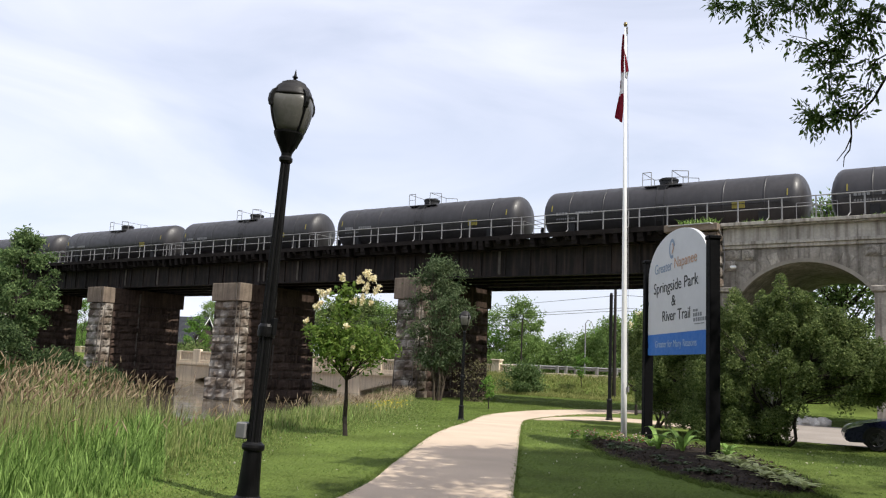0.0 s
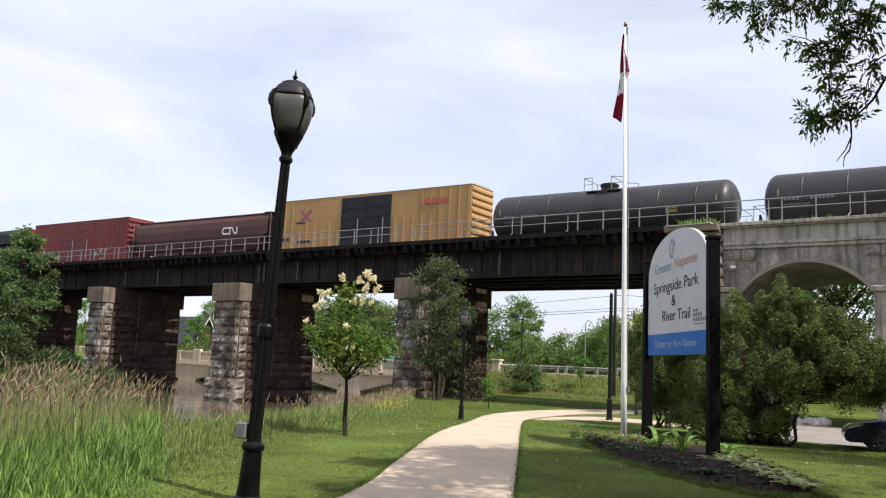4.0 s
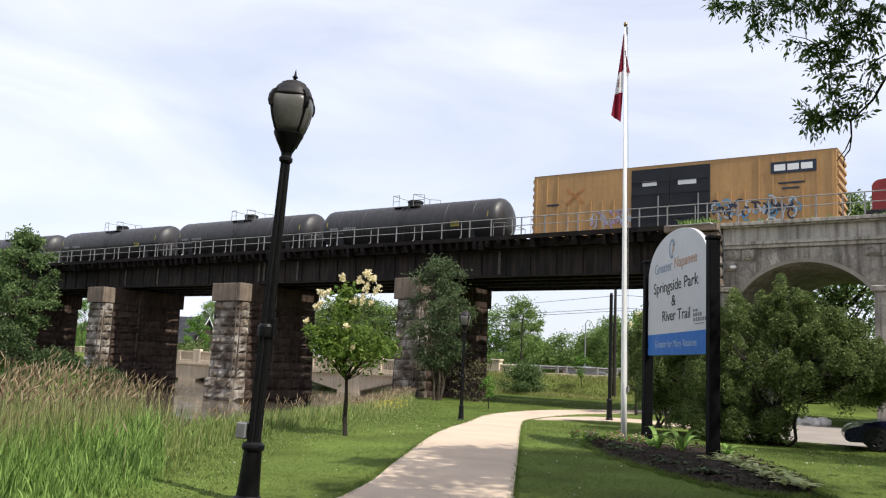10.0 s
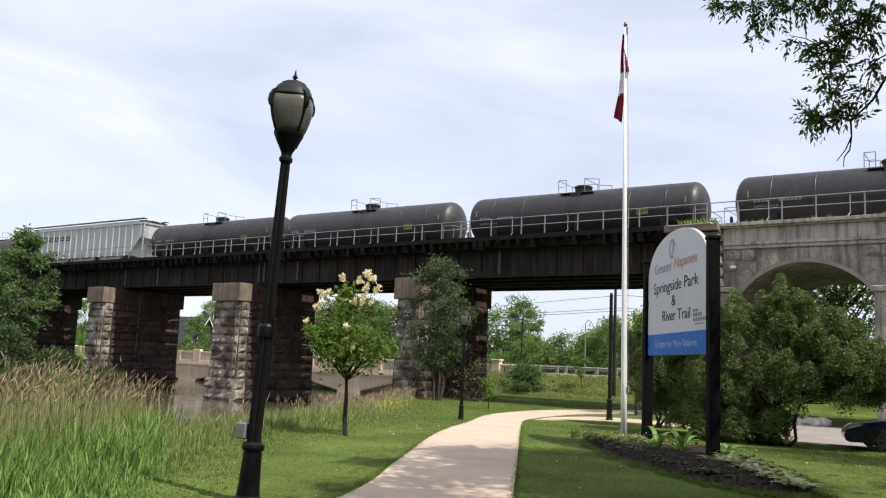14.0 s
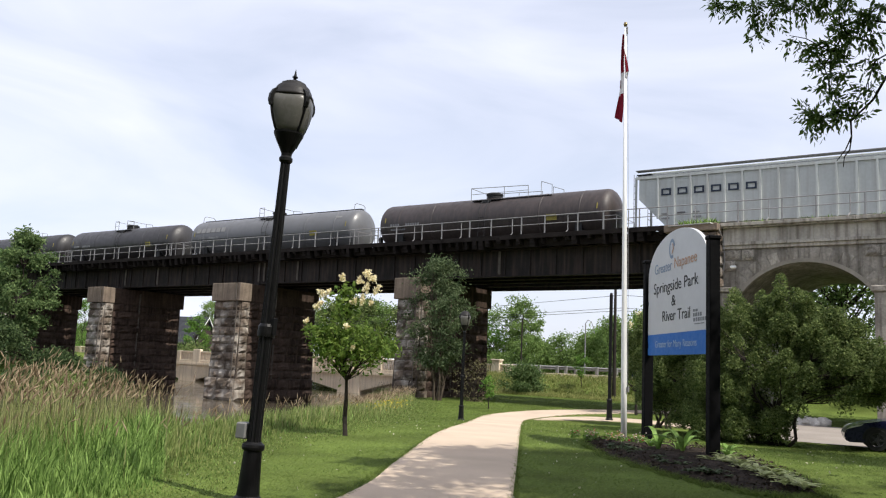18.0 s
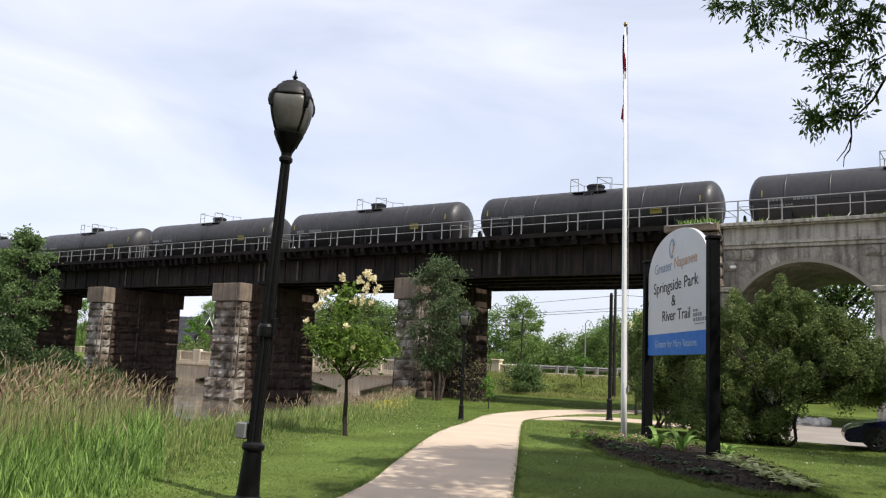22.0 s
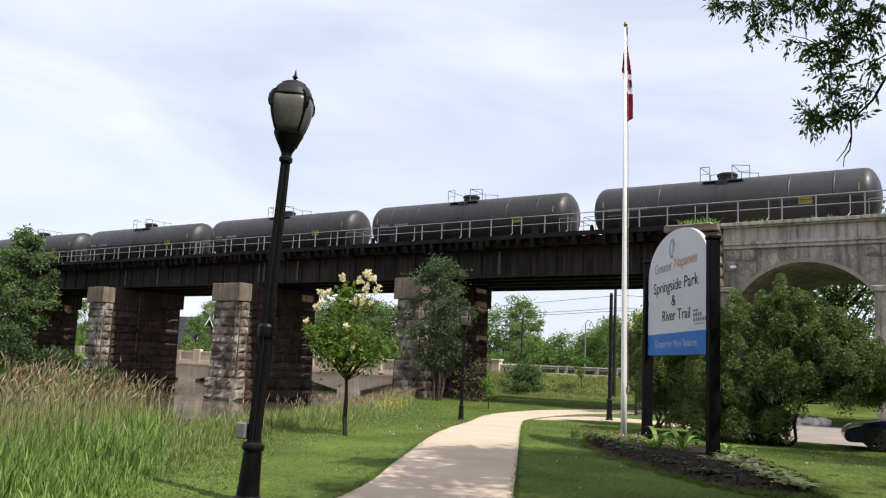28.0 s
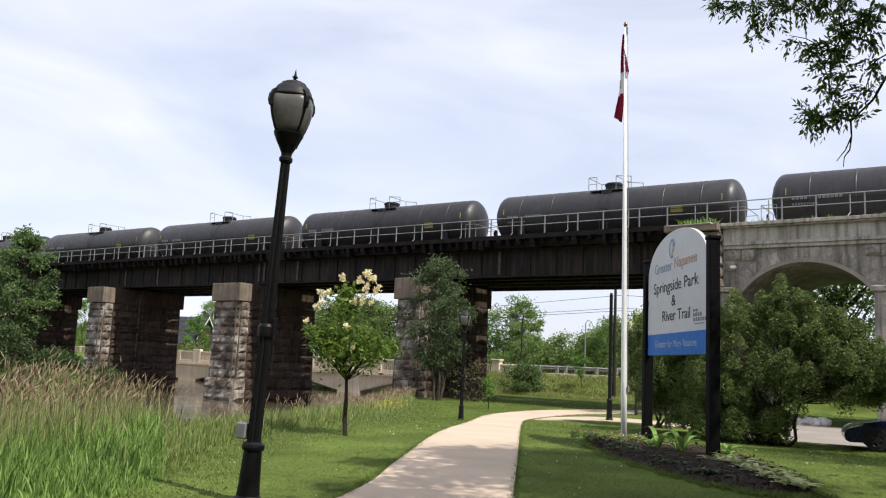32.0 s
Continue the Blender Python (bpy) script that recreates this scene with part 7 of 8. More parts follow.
# ---------------------------------------------------------------- grass
def blades(name, xs, ys, zs, heights, widths, rnd, material, label, category, bend=0.35, kind="stuff", segs=2):
    """Bent tapering blades as one sheet of stuff."""
    n = len(xs)
    a = rnd.uniform(0, 2 * math.pi, n)
    w = np.stack([np.cos(a), np.sin(a), np.zeros(n)], 1)
    lean = rnd.normal(size=(n, 3)) * bend
    lean[:, 2] = 0
    lean[:, :2] += np.array([0.2, 0.1]) * bend
    base = np.stack([xs, ys, zs], 1)
    rows = []
    for s in range(segs + 1):
        f = s / segs
        c = base + np.stack([np.zeros(n), np.zeros(n), heights * (f - 0.12 * f * f)], 1) + lean * (heights * f * f)[:, None]
        if s < segs:
            rows += [c - w * (widths * (1 - 0.6 * f))[:, None], c + w * (widths * (1 - 0.6 * f))[:, None]]
        else:
            rows.append(c)
    m = len(rows)
    verts = np.stack(rows, 1).reshape(-1, 3)
    i = np.arange(n) * m
    faces = []
    for s in range(segs - 1):
        b = i + 2 * s
        faces += [np.stack([b, b + 1, b + 3], 1), np.stack([b, b + 3, b + 2], 1)]
    b = i + 2 * (segs - 1)
    faces.append(np.stack([b, b + 1, b + 2], 1))
    ob = from_arrays(name, verts, np.concatenate(faces), material)
    tips = base + np.stack([np.zeros(n), np.zeros(n), heights * 0.88], 1) + lean * heights[:, None]
    return tagged(ob, label, category, kind=kind), tips, lean


def bank_x(y):
    return np.interp(y, BANK_Y, BANK_X)


rnd = np.random.default_rng(90)
# tall grass along the bank: thick and green below, highest in the stand beside the near bend
def stand(x, y):
    """1 in the tall stand of reeds near the bend, 0 on the open bank."""
    return smoothstep(-1.2, 1.4, 6.2 + (-x - 8.1) * 0.74 - y)


N = 92000
near_y = 1.5 + rnd.uniform(0, 1, N) ** 1.35 * 45
d = np.where(rnd.uniform(0, 1, N) < 0.3, np.abs(rnd.normal(size=N)) * 1.3 - 0.9, rnd.uniform(-0.6, 8.2, N))
xs, ys = bank_x(near_y) - d, near_y
tall = stand(xs, ys)
keep = (d < 3.6 + 3.0 * tall + rnd.uniform(0, 0.6, N)) & ((d < 3.3) | (tall < 0.5) | (rnd.uniform(0, 1, N) < 0.5))
xs, ys, d, tall = xs[keep], ys[keep], d[keep], tall[keep]
hs = (0.06 + 0.34 * smoothstep(0.0, 1.7, d) + (0.14 + 0.12 * tall) * smoothstep(1.5, 3.0, d)) * rnd.uniform(0.55, 1.3, len(xs))
ws = rnd.uniform(0.006, 0.016, len(xs)) * (1 + 0.4 * smoothstep(12, 30, ys)) * (1 - 0.25 * smoothstep(2.5, 4.0, d))
clump_h = 0.5 + 0.25 * (np.sin(xs * 3.1 + 1.7 * np.sin(ys * 1.9)) + np.sin(ys * 2.7 + 2.1 * np.sin(xs * 2.3)))
hs *= 1 + tall * (0.95 * clump_h - 0.5)
lush = (tall > 0.5) | (rnd.uniform(0, 1, len(xs)) < 0.2)
blades("tall_grass", xs[lush], ys[lush], land(xs[lush], ys[lush]) - 0.03, hs[lush], ws[lush], rnd, M_REED, "thick tall green grass along the river bank", "tall grass", 0.2, segs=3)
lush = ~lush
blades("tall_grass", xs[lush], ys[lush], land(xs[lush], ys[lush]) - 0.03, hs[lush], ws[lush], rnd, M_BANK_GRASS, "tall olive-green grass along the river bank", "tall grass", 0.18, segs=3)
# the tallest thin blades of the stand
N = 2600
ys = rnd.uniform(2.5, 12.3, N)
d = 3.5 + rnd.uniform(0, 1, N) * 2.2
xs = bank_x(ys) - d
blades("reed_blades", xs, ys, land(xs, ys) - 0.03, rnd.uniform(0.6, 1.4, N), rnd.uniform(0.006, 0.010, N), rnd, M_REED_TAN, "tall thin olive reed blades in the stand", "tall grass", 0.1, segs=3)
# flowering stems with brown seed heads: a tall belt on the bank, a thin scatter elsewhere
N, M = 1500, 1900
ys = np.concatenate([rnd.uniform(2.5, 12.3, N), 6 + rnd.uniform(0, 1, M) ** 0.8 * 38])
d = np.concatenate([2.9 + rnd.uniform(0, 1, N) ** 0.7 * 2.7, 0.7 + rnd.uniform(0, 1, M) * 3.0])
xs = bank_x(ys) - d
hs = np.concatenate([(1.05 + 0.55 * smoothstep(2.9, 4.8, d[:N])) * rnd.uniform(0.8, 1.2, N) + np.where(rnd.uniform(0, 1, N) < 0.08, 0.25, 0), rnd.uniform(0.5, 0.78, M)])
keep = np.concatenate([np.full(N, True), (stand(xs[N:], ys[N:]) < 0.5) | (rnd.uniform(0, 1, M) < 0.25)])
keep[N:] &= (d[N:] < 1.5) | (ys[N:] < 7.5) | (ys[N:] > 18)
xs, ys, hs = xs[keep], ys[keep], hs[keep]
N = len(xs)
_, tips, lean = blades("grass_stems", xs, ys, land(xs, ys), hs, np.full(N, 0.0105), rnd, M_STEM, "thin straw-coloured flowering grass stems", "grass stems", 0.09)
axis_dir = lean * 2.2 + rnd.normal(size=(N, 3)) * 0.2 + np.array([0.1, 0.07, 0.62])
axis_dir /= np.linalg.norm(axis_dir, axis=1)[:, None]
ln = rnd.uniform(0.10, 0.24, N)[:, None]
wd = rnd.uniform(0.008, 0.0155, N)[:, None]
s1 = np.cross(axis_dir, np.array([0.3, 1, 0.1]))
s1 /= np.linalg.norm(s1, axis=1)[:, None]
s2 = np.cross(axis_dir, s1)
ring = [tips - axis_dir * ln * 0.15] + [tips + axis_dir * ln * 0.35 + q * wd for q in (s1, s2, -s1, -s2)] + [tips + axis_dir * ln]
verts = np.stack(ring, 1).reshape(-1, 3)
i = np.arange(N) * 6
faces = np.concatenate([np.stack([i + a, i + b, i + c], 1) for a, b, c in ((0, 2, 1), (0, 3, 2), (0, 4, 3), (0, 1, 4), (5, 1, 2), (5, 2, 3), (5, 3, 4), (5, 4, 1))])
tagged(from_arrays("seed_heads", verts, faces, M_SEED), "nodding brown seed heads above the tall grass", "seed heads", kind="stuff")
# rank grass below the road and along the embankment, and on the far bank
N = 26000
xs = rnd.uniform(-46, -18, N)
ys = rnd.uniform(55, 62.4, N)
blades("rough_grass", xs, ys, land(xs, ys) - 0.03, rnd.uniform(0.12, 0.42, N), np.full(N, 0.02), rnd, M_REED_DRY, "rough unmown grass on the road embankment", "grass", 0.5)
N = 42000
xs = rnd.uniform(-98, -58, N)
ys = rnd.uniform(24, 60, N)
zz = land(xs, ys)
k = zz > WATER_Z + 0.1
blades("bank_grass", xs[k], ys[k], zz[k] - 0.03, rnd.uniform(0.3, 1.0, k.sum()), np.full(k.sum(), 0.03), rnd, M_BANK_SHADE, "rank growth on the far bank, coloured dark for shade", "grass", 0.4)
# yellow wildflowers at the edge of the tall grass
N = 170
ys = rnd.normal(size=N) * 2.2 + 23.5
xs = bank_x(ys) - rnd.uniform(-0.1, 1.4, N)
v, f = leaf_mesh(rnd, np.stack([xs, ys, land(xs, ys) + rnd.uniform(0.3, 0.6, N)], 1), rnd.normal(size=(N, 3)), 0.04, 1.1)
tagged(from_arrays("wildflowers", v, f, M_FLOWER_YELLOW), "small yellow wildflowers at the edge of the tall grass", "wildflowers", kind="stuff")


# mown turf, with its blades; none on the path, the drive or the bed
def line_x(pts, y):
    p = sorted(pts, key=lambda q: q[1])
    return np.interp(y, [q[1] for q in p], [q[0] for q in p])


BED = [(-9.55, 19.9), (-8.3, 17.2), (-6.7, 15.0), (-5.4, 13.75), (-4.2, 12.7), (-3.2, 12.3), (-2.5, 12.8), (-3.0, 14.2), (-3.9, 15.9), (-5.4, 18.6), (-7.0, 20.5), (-8.6, 21.2)]


def inside(poly, x, y):
    r = np.zeros(len(x), bool)
    for (x0, y0), (x1, y1) in zip(poly, poly[1:] + poly[:1]):
        c = ((y0 > y) != (y1 > y)) & (x < (x1 - x0) * (y - y0) / (y1 - y0 + 1e-12) + x0)
        r ^= c
    return r


N = 420000
ys = 4 + rnd.uniform(0, 1, N) ** 1.8 * 52
xs = rnd.uniform(-34, 5, N)
on_path = (xs > line_x(PATH_L[:11], ys) - 0.02) & (xs < line_x(PATH_R[:12], ys) + 0.02)
free = ~on_path & ~inside(BED, xs, ys) & (xs > bank_x(ys) - 0.8) & ~((xs > -17) & (ys > 29.3) & (ys < 41.5))
xs, ys = xs[free], ys[free]
far = smoothstep(10, 34, ys)
blades("lawn_grass", xs, ys, land(xs, ys) - 0.005, rnd.uniform(0.02, 0.05, len(xs)) * (1 + 0.4 * far), 0.005 + 0.008 * far, rnd, M_TURF, "short mown lawn grass", "grass", 1.5, segs=1)
N = 7000
ys = 7.5 + rnd.uniform(0, 1, N) ** 1.5 * 30
xs = np.where(rnd.uniform(0, 1, N) < 0.5, line_x(PATH_L[:9], ys) - 0.02, line_x(PATH_R[:10], ys) + 0.02) + rnd.normal(size=N) * 0.035
blades("edge_grass", xs, ys, land(xs, ys) + 0.015, rnd.uniform(0.02, 0.06, N), np.full(N, 0.006), rnd, M_TURF, "ragged grass along the edges of the path", "grass", 1.1, segs=1)
N = 420
ys, xs = rnd.uniform(5, 26, N), rnd.uniform(-18, 1, N)
free = ~((xs > line_x(PATH_L, ys)) & (xs < line_x(PATH_R, ys))) & ~inside(BED, xs, ys) & (xs > bank_x(ys))
v, f = leaf_mesh(rnd, np.stack([xs[free], ys[free], land(xs[free], ys[free]) + 0.05], 1), rnd.normal(size=(free.sum(), 3)) * np.array([1, 1, 0.2]), 0.04, 1.2)
tagged(from_arrays("clover_flowers", v, f, leafy("clover_white", (0.6, 0.58, 0.5), (0.5, 0.5, 0.3))), "scattered white clover flowers in the lawn", "clover", kind="stuff")


# ---------------------------------------------------------------- flower bed round the sign
def flower_bed():
    c = np.mean(np.array(BED), 0)
    bm = bmesh.new()
    rings = []
    r = random.Random(9)
    n = 60
    pts = []
    for k in range(n):
        u = k / n * len(BED)
        a, b = BED[int(u)], BED[(int(u) + 1) % len(BED)]
        f = u - int(u)
        pts.append(np.array(a) + (np.array(b) - np.array(a)) * f)
    for s, lift in ((1.0, -0.05), (0.985, 0.01), (0.9, 0.06), (0.65, 0.12), (0.3, 0.15)):
        ring = []
        for p in pts:
            q = c + (p - c) * s
            ring.append(bm.verts.new((q[0], q[1], ground_at(*q) + lift + r.uniform(-0.02, 0.02))))
        rings.append(ring)
    for p, q in zip(rings, rings[1:]):
        for k in range(n):
            bm.faces.new((p[k], p[(k + 1) % n], q[(k + 1) % n], q[k]))
    bm.faces.new(rings[-1])
    tagged(finish("flower_bed", bm, M_SOIL), "dark mulched flower bed round the park sign", "flower bed", kind="structure")


flower_bed()
rnd = np.random.default_rng(88)
# grass creeping over the edge of the bed
N = 9000
u = rnd.uniform(0, len(BED), N)
ring = np.array(BED + BED[:1])
edge = ring[u.astype(int)] + (ring[u.astype(int) + 1] - ring[u.astype(int)]) * (u % 1)[:, None]
inward = np.array(BED).mean(0) - edge
edge = edge + inward / np.linalg.norm(inward, axis=1)[:, None] * (rnd.normal(size=N) * 0.07 + 0.09 * np.sin(u * 9.0) + 0.06 * np.sin(u * 23.0))[:, None]
blades("bed_edge_grass", edge[:, 0], edge[:, 1], land(edge[:, 0], edge[:, 1]) - 0.01, rnd.uniform(0.05, 0.13, N), np.full(N, 0.008), rnd, M_TURF, "ragged grass creeping over the edge of the bed", "grass", 0.9, segs=1)
N = 9000
xs, ys = rnd.uniform(-9.6, -2.4, N), rnd.uniform(12.2, 21.3, N)
k = inside(BED, xs, ys)
v, f = leaf_mesh(rnd, np.stack([xs[k], ys[k], land(xs[k], ys[k]) + rnd.uniform(0.04, 0.16, k.sum())], 1), rnd.normal(size=(k.sum(), 3)) * np.array([1, 1, 0.35]), 0.07, 2.2)
tagged(from_arrays("mulch_chips", v, f, leafy("bark_chips", (0.018, 0.014, 0.011), (0.10, 0.077, 0.057), 0.0, 0.9)), "loose brown bark chips on the flower bed", "mulch", kind="stuff")


def rosette(name, x, y, n, length, width, material, label, category, seed, up=0.8, group=""):
    """A clump of broad arching leaves, each with a folded blade."""
    rnd = np.random.default_rng(seed)
    t = thing(name, pose(x, y, ground_at(x, y) + 0.09), label, category, group)
    for k in range(n):
        a = k * 2.4 + rnd.uniform(-0.3, 0.3)
        L = length * rnd.uniform(0.7, 1.15)
        tilt = up * rnd.uniform(0.6, 1.2)
        d = Vector((math.cos(a), math.sin(a), 0))
        s = Vector((-d.y, d.x, 0))
        bm = bmesh.new()
        rows = []
        for q in range(7):
            f = q / 6
            c = d * (L * f * (0.45 + 0.5 * f) / (0.5 + tilt)) + Vector((0, 0, L * tilt * (f - 0.62 * f * f)))
            w = width * math.sin(math.pi * min(1, 0.08 + 0.92 * f)) ** 0.8 * 0.5
            rows.append([bm.verts.new(c - s * w + Vector((0, 0, w * 0.35))), bm.verts.new(c), bm.verts.new(c + s * w + Vector((0, 0, w * 0.35)))])
        for p, q in zip(rows, rows[1:]):
            for i in (0, 1):
                bm.faces.new((p[i], p[i + 1], q[i + 1], q[i]))
        part("leaf", bm, material, t)
    return t


M_HOSTA = surface("hosta_leaf", (0.20, 0.33, 0.075), 0.5, vary=0.25, scale=3, fine=30, bump=0.1, each=0.3, translucent=0.35)
M_VARIEGATED = surface("variegated_leaf", (0.52, 0.56, 0.27), 0.55, vary=0.3, scale=5, fine=30, bump=0.1, each=0.3, translucent=0.3)
M_EDGING = surface("dull_edging_leaf", (0.085, 0.12, 0.055), 0.6, vary=0.3, scale=4, fine=30, bump=0.1, each=0.45, translucent=0.25)
for k, (x, y, L, n, up) in enumerate([(-6.39, 16.61, 0.85, 6, 1.1), (-5.83, 16.42, 0.95, 6, 1.1), (-6.1, 16.9, 0.6, 7, 1.0), (-5.14, 17.0, 0.6, 9, 1.2), (-4.95, 16.4, 0.45, 9, 0.9), (-6.75, 17.1, 0.5, 8, 0.9)]):
    rosette("broadleaf_plant", x, y, n, L, 0.12 if L > 0.8 else 0.08, M_HOSTA, "clump of broad bright green leaves in the bed", "plant", 600 + k, up, "broadleaf plants")
rr = random.Random(12)
for k in range(26):
    f = k / 25
    x, y = -4.85 + f * 2.0 + rr.uniform(-0.22, 0.18), 15.75 - f * 2.6 + rr.uniform(-0.35, 0.3)
    rosette("edging_plant", x, y, 11, rr.uniform(0.24, 0.42), 0.085, M_VARIEGATED, "low pale-edged hosta along the bed", "plant", 640 + k, 0.75, "pale edging plants")
for k in range(46):
    f = rr.uniform(0, 1)
    x, y = -7.7 + f * 3.4 + rr.uniform(-0.15, 0.35), 16.8 - f * 3.75 + rr.uniform(-0.15, 0.6)
    rosette("edging_plant", x, y, 8, rr.uniform(0.1, 0.24), 0.06, M_EDGING, "low dull green edging plant in the mulch", "plant", 680 + k, 0.65, "green edging plants")
for k in range(16):
    x, y = -8.15 + rr.uniform(-0.9, 0.8), 18.3 + rr.uniform(-0.4, 0.7)
    rnd = np.random.default_rng(720 + k)
    t = thing("bedding_flower", pose(x, y, ground_at(x, y) + 0.1), "small red and white bedding flowers", "flower", "bedding flowers")
    n = 50
    pos = rnd.normal(size=(n, 3)) * 0.06 + np.array([0, 0, 0.06])
    v, f = leaf_mesh(rnd, pos, rnd.normal(size=(n, 3)), 0.055, 1.8)
    from_arrays("leaves", v, f, M_LEAF_BROAD, t)
    pos = rnd.normal(size=(14, 3)) * 0.05 + np.array([0, 0, 0.12])
    v, f = leaf_mesh(rnd, pos, rnd.normal(size=(14, 3)), 0.04, 1.2)
    from_arrays("petals", v, f, M_FLOWER_RED, t)


# ---------------------------------------------------------------- road bridge over the river
def road_bridge():
    b = thing("road_bridge", None, "buff concrete road bridge with panelled parapets and flat arches", "bridge", kind="structure")
    x0, x1 = -116.0, -35.8
    bm = bmesh.new()
    box(bm, x0, x1, ROAD_Y0 - 0.3, ROAD_Y1 + 0.4, 0.30, 0.60, 0.02)
    part("deck", bm, M_CONCRETE, b)
    piers = [-106, -81.0, -56.0, -36.8]
    for pa, pb in zip(piers, piers[1:]):
        bm = bmesh.new()
        n = 18
        arc = [(pa + 0.9 + (pb - pa - 1.8) * k / n, -1.45 + 1.45 * math.sin(math.pi * k / n)) for k in range(n + 1)]
        for k in range(n):
            (xa, za), (xb, zb) = arc[k], arc[k + 1]
            prism(bm, [(xa, 0.30), (xb, 0.30), (xb, zb), (xa, za)], ROAD_Y0 - 0.1, ROAD_Y1)
        for xa, xb in ((pa, pa + 0.9), (pb - 0.9, pb)):
            prism(bm, [(xa, 0.30), (xb, 0.30), (xb, -1.35), (xa, -1.35)], ROAD_Y0 - 0.1, ROAD_Y1)
        bmesh.ops.remove_doubles(bm, verts=bm.verts, dist=0.001)
        bmesh.ops.recalc_face_normals(bm, faces=bm.faces)
        part("arch_rib", bm, M_CONCRETE, b)
    for px in piers:
        bm = bmesh.new()
        box(bm, px - 1.5, px + 1.5, ROAD_Y0 - 0.2, ROAD_Y1 + 0.2, -4.0, 0.29, 0.08)
        part("pier", bm, M_CONCRETE, b)
    x, k = x0, 0
    while x < x1 - 0.5:
        wide = k % 3 == 0
        w = 1.25 if wide else 0.42
        bm = bmesh.new()
        box(bm, x, x + w, ROAD_Y0 - 0.28, ROAD_Y0 + 0.1, 0.60, 2.12 if wide else 1.9, 0.03)
        part("parapet_post", bm, M_CONCRETE, b)
        nx = min(x + w + 2.3, x1)
        for name, za, zb in (("parapet_rail", 1.70, 1.88), ("parapet_plinth", 0.602, 0.86)):
            bm = bmesh.new()
            box(bm, x + w + 0.005, nx - 0.005, ROAD_Y0 - 0.24, ROAD_Y0 + 0.06, za, zb, 0.02)
            part(name, bm, M_CONCRETE, b)
        s = x + w + 0.12
        while s < nx - 0.15:
            bm = bmesh.new()
            box(bm, s, s + 0.1, ROAD_Y0 - 0.15, ROAD_Y0 - 0.03, 0.865, 1.695)
            part("baluster", bm, M_CONCRETE, b)
            s += 0.24
        x = nx
        k += 1
    bm = bmesh.new()
    box(bm, -39.25, -38.5, ROAD_Y0 - 0.42, ROAD_Y0 + 0.16, 0.3, 2.16, 0.03)
    box(bm, -39.35, -38.4, ROAD_Y0 - 0.5, ROAD_Y0 + 0.22, 2.165, 2.29, 0.03)
    part("end_pillar", bm, M_CONCRETE, b)
    bm = bmesh.new()
    box(bm, -43.0, -37.0, ROAD_Y0 - 0.38, ROAD_Y0 - 0.31, -1.0, 0.72, 0.02)
    part("abutment_face", bm, M_CONCRETE, b)
    return b


road_bridge()


def guard_rail():
    g = thing("guard_rail", None, "galvanised steel roadside guard rail on stout posts", "guard rail", kind="structure")
    bm = bmesh.new()
    prism(bm, [(0, 1.42), (0.08, 1.5), (0.02, 1.57), (0.08, 1.66), (0, 1.74), (-0.02, 1.74), (-0.02, 1.42)], -38.4, -14.5, pose(0, ROAD_Y0 + 0.42, 0.2, 0, 0, -90))
    bmesh.ops.recalc_face_normals(bm, faces=bm.faces)
    part("beam", bm, M_RAILING, g)
    bm = bmesh.new()
    box(bm, -0.12, 0.12, -0.1, 0.1, 0.3, 1.96, 0.02)
    first = part("post", bm, M_RAILING, g)
    first.matrix_basis = pose(-34.9, ROAD_Y0 + 0.26, 0)
    # posts stand close together where the rail meets the bridge
    for x in (-33.2, -32.4, -31.5, -29.6, -27.9, -26.1, -24.4, -22.6, -20.8, -19.0, -17.2, -15.4):
        piece("post", first.data, g, pose(x, ROAD_Y0 + 0.26, 0))
    return g


guard_rail()
kerb = thing("kerb", None, "low pale concrete kerb wall below the guard rail", "kerb", kind="structure")
for k in range(9):
    bm = bmesh.new()
    box(bm, -35.7 + k * 2.5, -33.21 + k * 2.5, ROAD_Y0 - 0.12, ROAD_Y0 + 0.14, 0.2, 1.33, 0.015)
    part("kerb_block", bm, M_CONCRETE, kerb)


def utility_pole(x, y, h, label, arm=True, r=0.15):
    p = thing("utility_pole", pose(x, y, ground_at(x, y)), label, "utility pole", "utility poles")
    bm = bmesh.new()
    tube(bm, (0, 0, -0.5), (0, 0, h), r, r * 0.62, 12)
    part("pole", bm, M_WOOD_POLE, p)
    if arm:
        bm = bmesh.new()
        box(bm, -0.2, 0.75, -0.06, 0.06, h - 0.35, h - 0.23, 0.01)
        part("crossarm", bm, M_WOOD_POLE, p)
        bm = bmesh.new()
        lathe(bm, [(0.04, h - 0.23), (0.06, h - 0.15), (0.03, h - 0.05)], 8, pose(0.65, 0, 0))
        part("insulator", bm, M_GRAB, p)
    return p


utility_pole(-25.75, 58.0, 8.3, "dark weathered wooden utility pole with a short arm")


def tall_post(x, y, h):
    p = thing("lamp_standard", pose(x, y, ground_at(x, y)), "slim black metal lamp standard with a collared base", "lamp post")
    bm = bmesh.new()
    lathe(bm, [(0.16, -0.1), (0.16, 0.05), (0.125, 0.12), (0.105, 0.75), (0.115, 0.78), (0.115, 0.86), (0.085, 0.9)], 20)
    part("base", bm, M_LAMP, p)
    bm = bmesh.new()
    lathe(bm, [(0.078, 0.9), (0.07, 3.0), (0.07, 4.2), (0.07, 5.2), (0.055, 5.28), (0.04, 5.3)], 20)
    part("shaft", bm, M_LAMP, p)
    return p


tall_post(-14.72, 32.74, 5.25)


